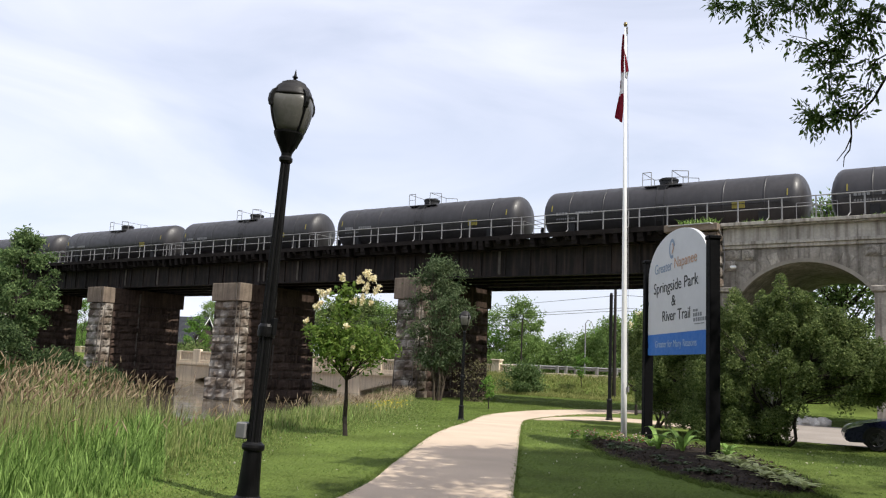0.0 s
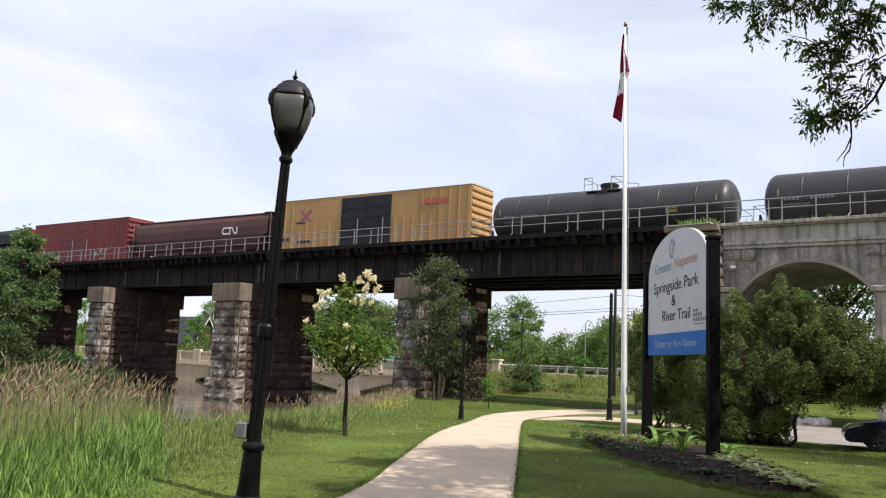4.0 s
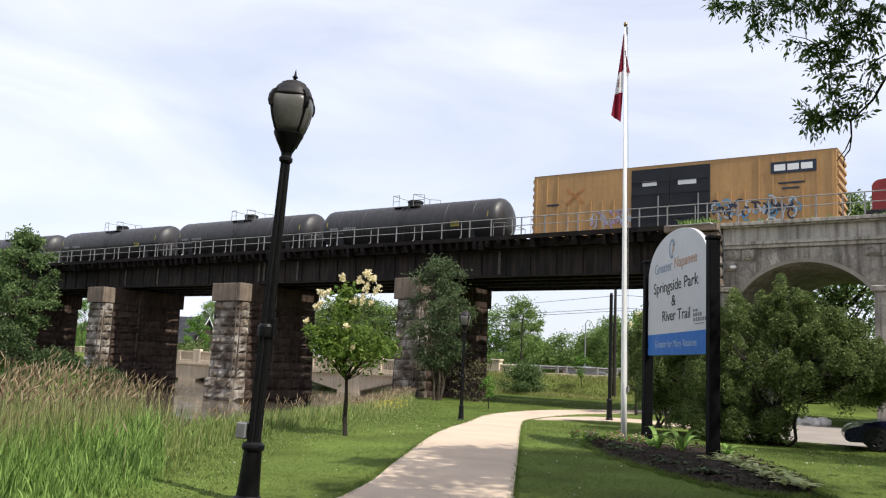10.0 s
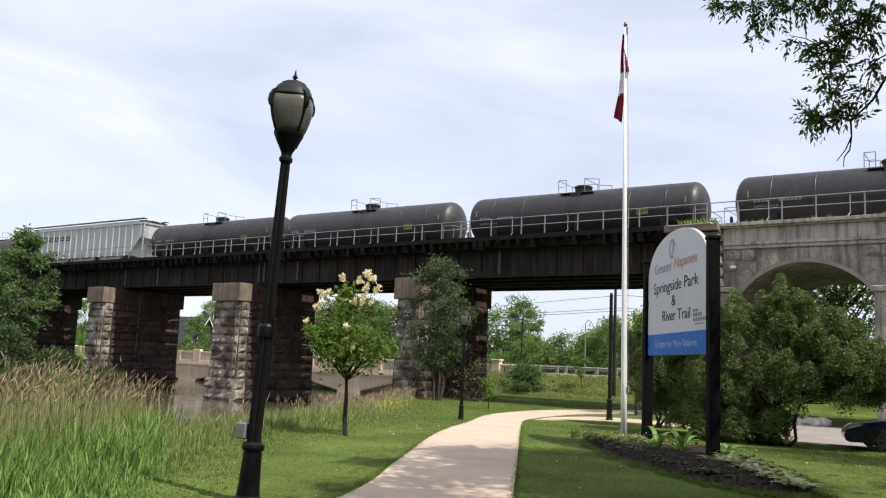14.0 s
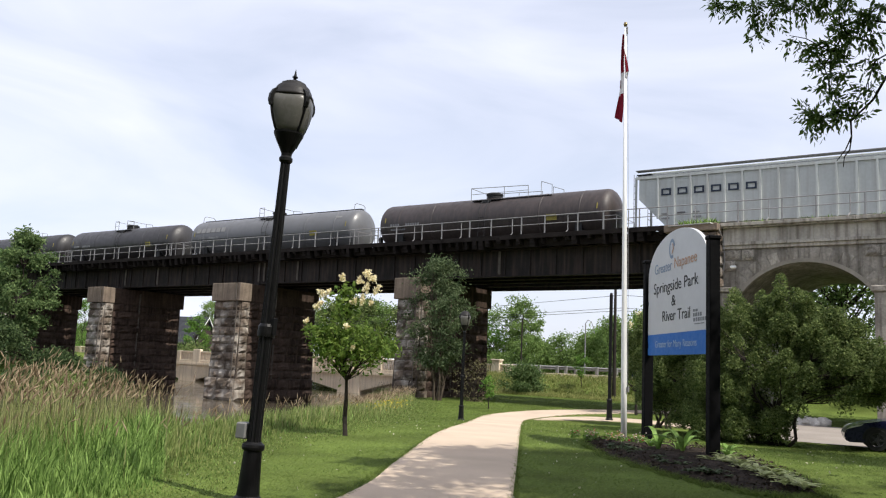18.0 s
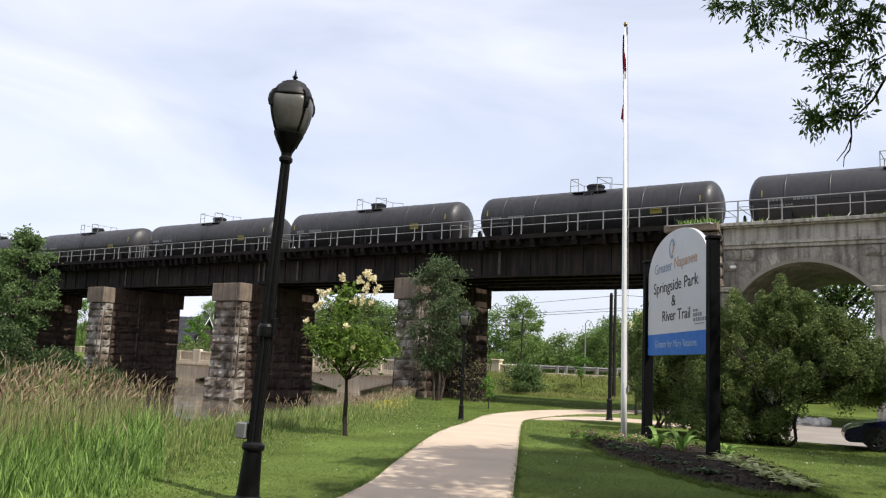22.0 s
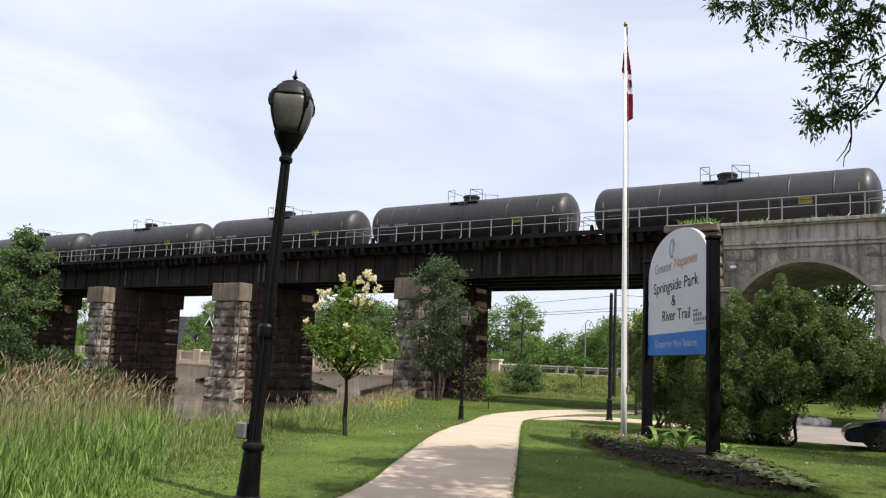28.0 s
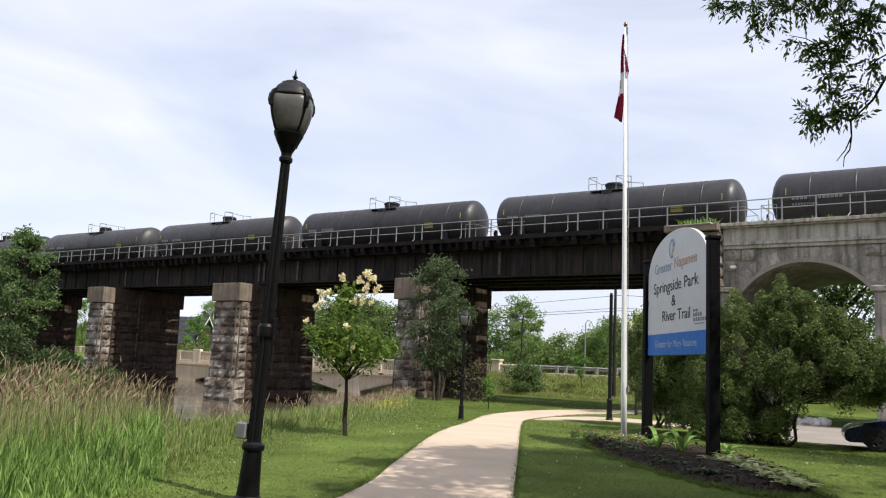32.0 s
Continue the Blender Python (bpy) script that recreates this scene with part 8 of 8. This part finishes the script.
def road_light(x, y, h):
    p = thing("road_light", pose(x, y, ground_at(x, y)), "thin grey roadside light with a curved arm", "street light", "road lights")
    bm = bmesh.new()
    tube(bm, (0, 0, -0.3), (0, 0, h), 0.09, 0.05, 10)
    part("pole", bm, M_GRAB, p)
    bm = bmesh.new()
    pipe(bm, [(0, 0, h - 0.05), (0.25, 0, h + 0.3), (0.6, 0, h + 0.15), (0.85, 0, h - 0.5), (0.95, 0, h - 1.0)], 0.03, 6)
    part("arm", bm, M_GRAB, p)
    return p


road_light(-35.9, 74.0, 5.6)
utility_pole(-44.1, 76.0, 6.3, "thin pale wooden pole beside the road", False, 0.1)

# overhead wires
for z0, z1 in ((7.3, 5.4), (6.35, 5.6), (6.15, 5.4)):
    bm = bmesh.new()
    pts = [Vector((-25.3, 58.0, z0)).lerp(Vector((-118, 82, z1 + 1.4)), f) - Vector((0, 0, 1.0 * math.sin(math.pi * f))) for f in [k / 16 for k in range(17)]]
    pipe(bm, pts, 0.016, 4)
    pts = [Vector((-25.3, 58.0, z0)).lerp(Vector((45, 66, z1)), f) - Vector((0, 0, 0.9 * math.sin(math.pi * f))) for f in [k / 12 for k in range(13)]]
    pipe(bm, pts, 0.016, 4)
    tagged(finish("overhead_wire", bm, M_FITTING), "thin sagging overhead wire", "wire", "overhead wires")


def house(x, y, w, d, h, ridge, label, rot=0):
    z = ground_at(x, y)
    p = thing("house", pose(x, y, z, 0, 0, rot), label, "house")
    bm = bmesh.new()
    prism(bm, [(-w / 2, -0.3), (w / 2, -0.3), (w / 2, h), (0, ridge - 0.1), (-w / 2, h)], -d / 2, d / 2)
    bmesh.ops.recalc_face_normals(bm, faces=bm.faces)
    part("wall", bm, surface("red_brick_house", (0.05, 0.036, 0.032), 0.9, vary=0.25, scale=1, fine=14, bump=0.4), p)
    for s in (-1, 1):
        bm = bmesh.new()
        prism(bm, [(0, ridge), (s * (w / 2 + 0.5), h - 0.45), (s * (w / 2 + 0.5), h - 0.25), (0, ridge + 0.22)], -d / 2 - 0.5, d / 2 + 0.5)
        bmesh.ops.recalc_face_normals(bm, faces=bm.faces)
        part("roof", bm, surface("grey_shingles", (0.045, 0.047, 0.055), 0.9, vary=0.25, scale=1.5, fine=12, bump=0.6), p, "grey shingle roof")
        bm = bmesh.new()
        prism(bm, [(0, ridge + 0.2), (s * (w / 2 + 0.55), h - 0.28), (s * (w / 2 + 0.55), h - 0.5), (0, ridge - 0.05)], -d / 2 - 0.56, -d / 2 - 0.505)
        bmesh.ops.recalc_face_normals(bm, faces=bm.faces)
        part("bargeboard", bm, M_WHITE, p)
    for wx in (-w / 4, w / 4):
        bm = bmesh.new()
        box(bm, wx - 0.5, wx + 0.5, -d / 2 - 0.02, -d / 2 + 0.05, 1.0, 2.4)
        win = part("window", bm, M_GLASS, p)
        for a, b2, za, zb in ((-0.6, 0.6, 2.4, 2.52), (-0.6, 0.6, 0.9, 1.0), (-0.6, -0.5, 1.0, 2.4), (0.5, 0.6, 1.0, 2.4)):
            bm = bmesh.new()
            box(bm, wx + a, wx + b2, -d / 2 - 0.06, -d / 2 + 0.02, za, zb)
            part("window_frame", bm, M_WHITE, win)
    # white porch
    bm = bmesh.new()
    box(bm, -w / 2, w / 2, -d / 2 - 2.2, -d / 2 - 0.6, 2.75, 3.0, 0.03)
    for px in (-w / 2 + 0.2, -w / 6, w / 6, w / 2 - 0.2):
        box(bm, px - 0.08, px + 0.08, -d / 2 - 2.15, -d / 2 - 2.0, 0, 2.75)
    part("porch", bm, M_WHITE, p)
    return p


house(-124.0, 96.0, 6.4, 7.0, 6.6, 10.8, "small brick house with a steep grey roof and white porch", 104)
house(-150, 104, 10, 10, 4.2, 8.5, "small brick house with a steep grey roof beyond the river", -10)


# ---------------------------------------------------------------- vehicles
def car_body(profile, w, roof, paint):
    """A body by lofting side profiles: full width below the waist, drawn in at the roof."""
    bm = bmesh.new()
    rows = []
    n = len(profile)
    for y, f in ((-w, 0.0), (-w * 0.985, 0.35), (-w * 0.78, 1.0), (w * 0.78, 1.0), (w * 0.985, 0.35), (w, 0.0)):
        row = []
        for x, z in profile:
            yy = y
            if z > roof * 0.62:
                k = (z - roof * 0.62) / (roof * 0.38)
                yy = math.copysign(min(abs(y), w * (0.98 - 0.22 * k)), y)
            row.append(bm.verts.new((x, yy, z if abs(f) > 0.5 or z > 0.5 else z)))
        rows.append(row)
    for a, b in zip(rows, rows[1:]):
        for i in range(n):
            j = (i + 1) % n
            bm.faces.new((a[i], a[j], b[j], b[i]))
    bm.faces.new(rows[0])
    bm.faces.new(rows[-1][::-1])
    bmesh.ops.recalc_face_normals(bm, faces=bm.faces)
    bmesh.ops.bevel(bm, geom=[e for e in bm.edges if e.calc_face_angle(0) > 0.5], offset=0.04, segments=2, affect="EDGES")
    return bm


M_TYRE = surface("tyre_rubber", (0.02, 0.02, 0.02), 0.85, vary=0.2, scale=4, fine=40, bump=0.3)
M_RIM = surface("alloy_rim", (0.2, 0.2, 0.21), 0.35, metal=0.8, vary=0.1, bump=0.0)
M_CHROME = surface("bright_metal", (0.62, 0.63, 0.64), 0.22, metal=1.0, vary=0.08, bump=0.02)
M_HEADLIGHT = glass("headlight_glass", (0.85, 0.88, 0.9), 0.05, 0.5)
M_TAIL = surface("tail_light_red", (0.4, 0.01, 0.01), 0.3, vary=0.05, bump=0.0)


def wheel(parent, x, y, r, wide=0.11, rim=None):
    bm = bmesh.new()
    s = 1 if y > 0 else -1
    lathe(bm, [(r * 0.62, -wide), (r * 0.95, -wide), (r, -wide * 0.7), (r, wide * 0.7), (r * 0.95, wide), (r * 0.62, wide)], 24, pose(x, y, r, 90, 0, 0))
    t = part("wheel", bm, M_TYRE, parent, smooth=False)
    bm = bmesh.new()
    lathe(bm, [(r * 0.62, -0.02), (r * 0.6, 0.02), (r * 0.5, 0.0), (r * 0.16, 0.005), (r * 0.14, 0.03)], 20, pose(x, y + s * wide * 0.95, r, -90 * s, 0, 0))
    for k in range(5):
        a = 2 * math.pi * k / 5
        box(bm, 0.1 * r, 0.58 * r, -0.03, 0.03, 0.005, 0.035, m=pose(x, y + s * wide * 0.95, r, -90 * s, 0, 0) @ pose(0, 0, 0, 0, 0, math.degrees(a)))
    part("rim", bm, rim or M_RIM, t)


def make_car(name, paint, label, style="sedan", category="car", rim=None):
    """A car that faces -x, at the origin."""
    c = thing(name, None, label, category)
    if style == "sedan":
        L, w, roof, r = 4.5, 0.9, 1.38, 0.33
        prof = [(-2.18, 0.22), (-2.27, 0.34), (-2.25, 0.52), (-2.12, 0.66), (-1.75, 0.79), (-1.3, 0.88), (-0.95, 0.93), (-0.25, 1.3), (0.25, 1.38), (0.85, 1.34), (1.55, 1.02), (2.15, 0.98), (2.24, 0.75), (2.22, 0.3)]
        side = [[(-0.78, 0.95), (-0.22, 1.25), (0.2, 1.31), (0.2, 0.95)], [(0.26, 0.95), (0.26, 1.31), (0.8, 1.27), (1.3, 1.0)]]
        shield = ((-0.95, 0.93), (-0.26, 1.29))
    elif style == "suv":
        L, w, roof, r = 4.6, 0.92, 1.72, 0.36
        prof = [(-2.28, 0.32), (-2.3, 0.72), (-2.1, 0.95), (-1.3, 1.05), (-0.6, 1.6), (-0.2, 1.72), (1.7, 1.7), (2.15, 1.2), (2.28, 1.0), (2.26, 0.35)]
        side = [[(-0.95, 1.08), (-0.5, 1.58), (0.25, 1.63), (0.25, 1.08)], [(0.32, 1.08), (0.32, 1.63), (1.2, 1.62), (1.2, 1.08)], [(1.27, 1.1), (1.27, 1.62), (1.68, 1.6), (2.0, 1.2)]]
        shield = ((-1.28, 1.07), (-0.62, 1.58))
    else:
        L, w, roof, r = 5.6, 0.96, 1.82, 0.39
        prof = [(-2.75, 0.4), (-2.8, 0.85), (-2.6, 1.08), (-1.55, 1.14), (-0.95, 1.72), (-0.6, 1.82), (0.7, 1.8), (0.95, 1.2), (2.75, 1.2), (2.78, 0.5)]
        side = [[(-1.2, 1.16), (-0.85, 1.68), (-0.15, 1.72), (-0.15, 1.16)], [(-0.08, 1.16), (-0.08, 1.72), (0.62, 1.7), (0.8, 1.2)]]
        shield = ((-1.53, 1.16), (-0.97, 1.7))
    part("body", car_body(prof, w, roof, paint), paint, c, smooth=False)
    for sy in (-1, 1):
        for q in side:
            bm = bmesh.new()
            vs = []
            for x, z in q:
                k = max(0, (z - roof * 0.62) / (roof * 0.38))
                vs.append(bm.verts.new((x, sy * (w * (0.98 - 0.22 * k) + 0.012), z)))
            bm.faces.new(vs)
            res = bmesh.ops.extrude_face_region(bm, geom=bm.faces[:])
            for v in res["geom"]:
                if isinstance(v, bmesh.types.BMVert):
                    v.co.y -= sy * 0.02
            bmesh.ops.recalc_face_normals(bm, faces=bm.faces)
            part("side_window", bm, M_GLASS, c)
        bm = bmesh.new()
        x = prof[1][0]
        if style == "sedan":
            prism(bm, [(-2.2, 0.60), (-1.8, 0.72), (-1.74, 0.775), (-2.1, 0.68)], min(sy * w * 0.74, sy * (w + 0.008)), max(sy * w * 0.74, sy * (w + 0.008)))
            bmesh.ops.recalc_face_normals(bm, faces=bm.faces)
        else:
            box(bm, x + 0.03, x + 0.3, min(sy * w * 0.62, sy * w * 0.93), max(sy * w * 0.62, sy * w * 0.93), roof * 0.41, roof * 0.49, 0.015)
        part("headlight", bm, M_HEADLIGHT, c)
        bm = bmesh.new()
        x = -x - 0.12
        box(bm, x, x + 0.1, min(sy * w * 0.66, sy * w * 0.96), max(sy * w * 0.66, sy * w * 0.96), roof * 0.5, roof * 0.62, 0.01)
        part("tail_light", bm, M_TAIL, c)
        bm = bmesh.new()
        box(bm, shield[0][0] + 0.35, shield[0][0] + 0.5, min(sy * w, sy * (w + 0.16)), max(sy * w, sy * (w + 0.16)), shield[0][1] + 0.02, shield[0][1] + 0.16, 0.02)
        part("mirror", bm, paint, c)
        for wx in (-L * 0.31, L * 0.31):
            wheel(c, wx, sy * (w - 0.09), r, rim=rim)
            bm = bmesh.new()
            arc = [(wx - (r + 0.06) * math.cos(math.pi * k / 12), r + (r + 0.06) * math.sin(math.pi * k / 12)) for k in range(13)]
            prism(bm, arc, min(sy * (w - 0.2), sy * (w + 0.004)), max(sy * (w - 0.2), sy * (w + 0.004)))
            bmesh.ops.recalc_face_normals(bm, faces=bm.faces)
            part("wheel_arch", bm, M_TYRE, c)
    (xa, za), (xb, zb) = shield
    bm = bmesh.new()
    q = [bm.verts.new(v) for v in ((xa - 0.01, -w * 0.8, za + 0.015), (xa - 0.01, w * 0.8, za + 0.015), (xb - 0.01, w * 0.68, zb + 0.02), (xb - 0.01, -w * 0.68, zb + 0.02))]
    bm.faces.new(q)
    part("windshield", bm, M_GLASS, c)
    bm = bmesh.new()
    x = prof[0][0]
    box(bm, x - 0.02, x + 0.1, -w * 0.55, w * 0.55, roof * 0.24, roof * 0.36, 0.01)
    part("grille", bm, M_TYRE, c)
    return c


def paint(name, colour, metal=0.3):
    return surface(name, colour, 0.3, metal=metal, vary=0.04, scale=1, fine=20, bump=0.0, coat=0.6)


parked = make_car("parked_car", paint("dark_blue_paint", (0.01, 0.011, 0.045)), "dark blue sedan parked on the drive", "sedan", rim=surface("dark_alloy", (0.06, 0.06, 0.065), 0.4, metal=0.7, vary=0.1, bump=0.0))
parked.matrix_basis = pose(-2.95, 29.25, ground_at(-3, 29.3) + 0.02, 0, 0, 13)
suv_white = make_car("sedan", paint("white_car_paint", (0.7, 0.7, 0.7), 0.0), "white sedan driving on the road", "sedan")
suv_second = copy_thing(suv_white, pose(0, 69.5, ROAD_Z))
suv_third = make_car("suv", paint("charcoal_paint", (0.045, 0.045, 0.05), 0.1), "charcoal sport utility car on the road", "suv")
car_silver = make_car("sedan", paint("silver_car_paint", (0.32, 0.33, 0.35), 0.6), "silver sedan driving on the road", "sedan")
car_silver_late = copy_thing(car_silver, pose(0, 69.5, ROAD_Z))
car_dark = make_car("sedan", paint("charcoal_car_paint", (0.05, 0.052, 0.06), 0.4), "dark grey sedan driving on the road", "sedan")
car_dark_late = copy_thing(car_dark, pose(0, 66, ROAD_Z))
pickup = make_car("pickup_truck", paint("blue_truck_paint", (0.016, 0.032, 0.13), 0.3), "bright blue pickup truck on the road", "pickup", "pickup truck")


def tanker():
    """A tanker lorry that faces +x; its front bumper at the origin."""
    c = thing("tanker_truck", None, "turquoise tanker truck with a polished silver tank", "truck")
    M_TEAL = paint("turquoise_paint", (0.09, 0.34, 0.36), 0.1)
    bm = bmesh.new()
    prism(bm, [(-1.95, 0.5), (-0.05, 0.5), (-0.02, 1.05), (-0.12, 1.32), (-0.75, 1.5), (-0.9, 2.05), (-1.0, 2.2), (-1.95, 2.26)], -1.1, 1.1)
    bmesh.ops.recalc_face_normals(bm, faces=bm.faces)
    bmesh.ops.bevel(bm, geom=[e for e in bm.edges if e.calc_face_angle(0) > 0.4], offset=0.05, segments=2, affect="EDGES")
    part("cab", bm, M_TEAL, c)
    bm = bmesh.new()
    box(bm, -0.02, 0.02, -0.9, 0.9, -0.28, 0.28, m=pose(-0.80, 0, 1.8, 0, -15, 0))
    part("windshield", bm, M_GLASS, c)
    for sy in (-1, 1):
        bm = bmesh.new()
        box(bm, -1.7, -1.0, min(sy * 1.09, sy * 1.115), max(sy * 1.09, sy * 1.115), 1.4, 2.05)
        part("cab_window", bm, M_GLASS, c)
        bm = bmesh.new()
        box(bm, -0.95, -0.85, min(sy * 1.12, sy * 1.3), max(sy * 1.12, sy * 1.3), 1.55, 1.95, 0.02)
        part("mirror", bm, M_FITTING, c)
        bm = bmesh.new()
        prism(bm, [(-1.2, 0.5), (-1.1, 0.95), (-0.7, 1.1), (-0.3, 0.95), (-0.2, 0.5)], min(sy * 1.08, sy * 1.2), max(sy * 1.08, sy * 1.2))
        bmesh.ops.recalc_face_normals(bm, faces=bm.faces)
        part("fender", bm, M_TEAL, c)
    bm = bmesh.new()
    box(bm, -0.06, 0.08, -1.1, 1.1, 0.35, 0.65, 0.04)
    part("bumper", bm, M_CHROME, c)
    bm = bmesh.new()
    box(bm, -7.3, -0.3, -0.4, 0.4, 0.6, 0.9)
    part("chassis", bm, M_FITTING, c)
    bm = bmesh.new()
    prof = [(0.05, -7.45), (0.6, -7.42), (0.7, -7.32), (0.72, -7.2), (0.72, -2.35), (0.70, -2.2), (0.6, -2.1), (0.05, -2.07)]
    lathe(bm, prof, 32, pose(0, 0, 1.84, 0, 90, 0) @ Matrix.Diagonal((1, 1.5, 1, 1)))
    part("tank", bm, M_CHROME, c, "polished silver cylindrical tank")
    bm = bmesh.new()
    box(bm, -7.2, -2.4, -0.4, 0.4, 2.5, 2.58, 0.02)
    part("catwalk", bm, M_CHROME, c)
    bm = bmesh.new()
    lathe(bm, [(0.16, 2.57), (0.16, 2.68), (0.1, 2.72)], 12, pose(-4.9, 0, 0))
    part("hatch", bm, M_CHROME, c)
    for sy in (-1, 1):
        bm = bmesh.new()
        for k in range(4):
            box(bm, -7.1 + k * 0.36, -7.1 + k * 0.36 + 0.28, sy * 1.09 - 0.006, sy * 1.09 + 0.006, 1.82, 2.06)
        box(bm, -5.0, -2.9, sy * 1.088 - 0.006, sy * 1.088 + 0.006, 1.78, 1.98)
        part("lettering", bm, M_FADED_RED, c, "faded red block lettering")
        bm = bmesh.new()
        box(bm, -7.2, -2.1, min(sy * 0.96, sy * 1.06), max(sy * 0.96, sy * 1.06), 0.92, 1.24, 0.02)
        part("skirt", bm, M_CHROME, c)
        for wx in (-0.72, -5.3, -6.3):
            wheel(c, wx, sy * 0.98, 0.46, 0.16)
    return c


M_FADED_RED = surface("faded_red_lettering", (0.42, 0.17, 0.17), 0.5, vary=0.15, bump=0.0)
truck = tanker()

# rocks beside the drive
rr = random.Random(55)
for x, y, s in ((-9.25, 41.3, 0.32), (-8.85, 41.4, 0.36), (-8.5, 41.25, 0.33), (-8.2, 41.35, 0.36), (-8.45, 41.1, 0.24)):
    bm = bmesh.new()
    bmesh.ops.create_icosphere(bm, subdivisions=2, radius=s)
    for v in bm.verts:
        v.co *= rr.uniform(0.8, 1.15)
        v.co.z *= 0.8
    ob = finish("rock", bm, M_ROCK)
    ob.matrix_basis = pose(x, y, ground_at(x, y) + s * 0.35)
    tagged(ob, "pale rough limestone boulder beside the drive", "rock", "boulders")

# weeds on the ledge of the viaduct
rnd = np.random.default_rng(71)
N = 900
xs = np.concatenate([rnd.uniform(-14.6, -12.7, 320), rnd.uniform(-12, 4, N - 320)])
ys = np.concatenate([rnd.uniform(40.2, 40.9, 320), rnd.uniform(40.85, 41.4, N - 320)])
hs = np.concatenate([rnd.uniform(0.1, 0.42, 320), rnd.uniform(0.05, 0.34, N - 320) * (0.4 + 0.6 * (np.sin(xs[320:] * 2.1) > 0))])
blades("ledge_weeds", xs, ys, np.full(N, 9.04), hs, np.full(N, 0.022), rnd, M_REED, "yellow-green weeds growing on the viaduct ledge", "weeds", 0.5)


# ---------------------------------------------------------------- everything that moves
# heading of the hanging flag: 35 to one side of the pole, 125 behind it, 215 to the other
FLAG_ROWS = [(0, 153), (0.5, 118), (1, 68), (2, 60), (2.5, 115), (3, 150), (5.5, 178), (6, 184), (6.6, 150), (7, 108), (7.5, 160), (8, 193), (8.5, 140), (9, 60), (9.5, 145), (10, 200),
             (11, 210), (11.5, 140), (12, 60), (12.5, 125), (13, 160), (17, 157), (20, 146), (22, 120), (23, 60), (23.5, 120), (24, 160), (25, 152), (27.5, 75), (28, 62), (29, 84), (30, 135), (31, 128), (32, 157)]


def drive(ob, y, rows, heading=0):
    walk(ob, [(t, pose(x, y, ROAD_Z + 0.03, 0, 0, heading)) for t, x in rows])


def motions():
    """The train rolls to the right, the flag stirs and traffic passes on the road."""
    times = [k * 1.0 for k in range(33)]
    for ob, x in TRAIN:
        walk(ob, [(t, on_track(x + run(t))) for t in times])
    walk(FLAG, [(t, Matrix.Translation(FLAG_TOP) @ pose(0, 0, 0, 0, 0, a)) for t, a in FLAG_ROWS])
    drive(truck, 66.0, [(0, -88.6), (0.5, -84.0), (3, -61.4), (5.5, -38.7), (6, -35.5), (6.5, -32.5), (7, -29.2), (7.5, -25.6), (8, -21.9), (12, 8.6), (32, 160)])
    drive(suv_white, 69.5, [(0, 20), (6.5, -32.6), (7.5, -40.6), (8, -44.4), (9.5, -60), (12, -91.4), (32, -340)])
    drive(car_silver, 66.0, [(0, -98), (8.5, -41.4), (9.5, -34.8), (32, 130)], 180)
    drive(car_dark, 66.0, [(0, -106), (10.5, -41.2), (12, -32.7), (32, 110)], 180)
    drive(suv_second, 69.5, [(0, 130), (16.5, -41.1), (18, -56.6), (32, -220)])
    drive(pickup, 69.5, [(0, 120), (19, -33.3), (19.5, -37.0), (24, -91.4), (32, -190)])
    drive(suv_third, 69.5, [(0, 140), (19.5, -33.4), (20.5, -42.3), (22, -57), (24, -86.3), (32, -180)])
    drive(car_dark_late, 66.0, [(0, -380), (22, -83.1), (24, -53.4), (26, -28), (32, 50)], 180)
    drive(car_silver_late, 69.5, [(0, 250), (28, -41.6), (32, -82)])


motions()
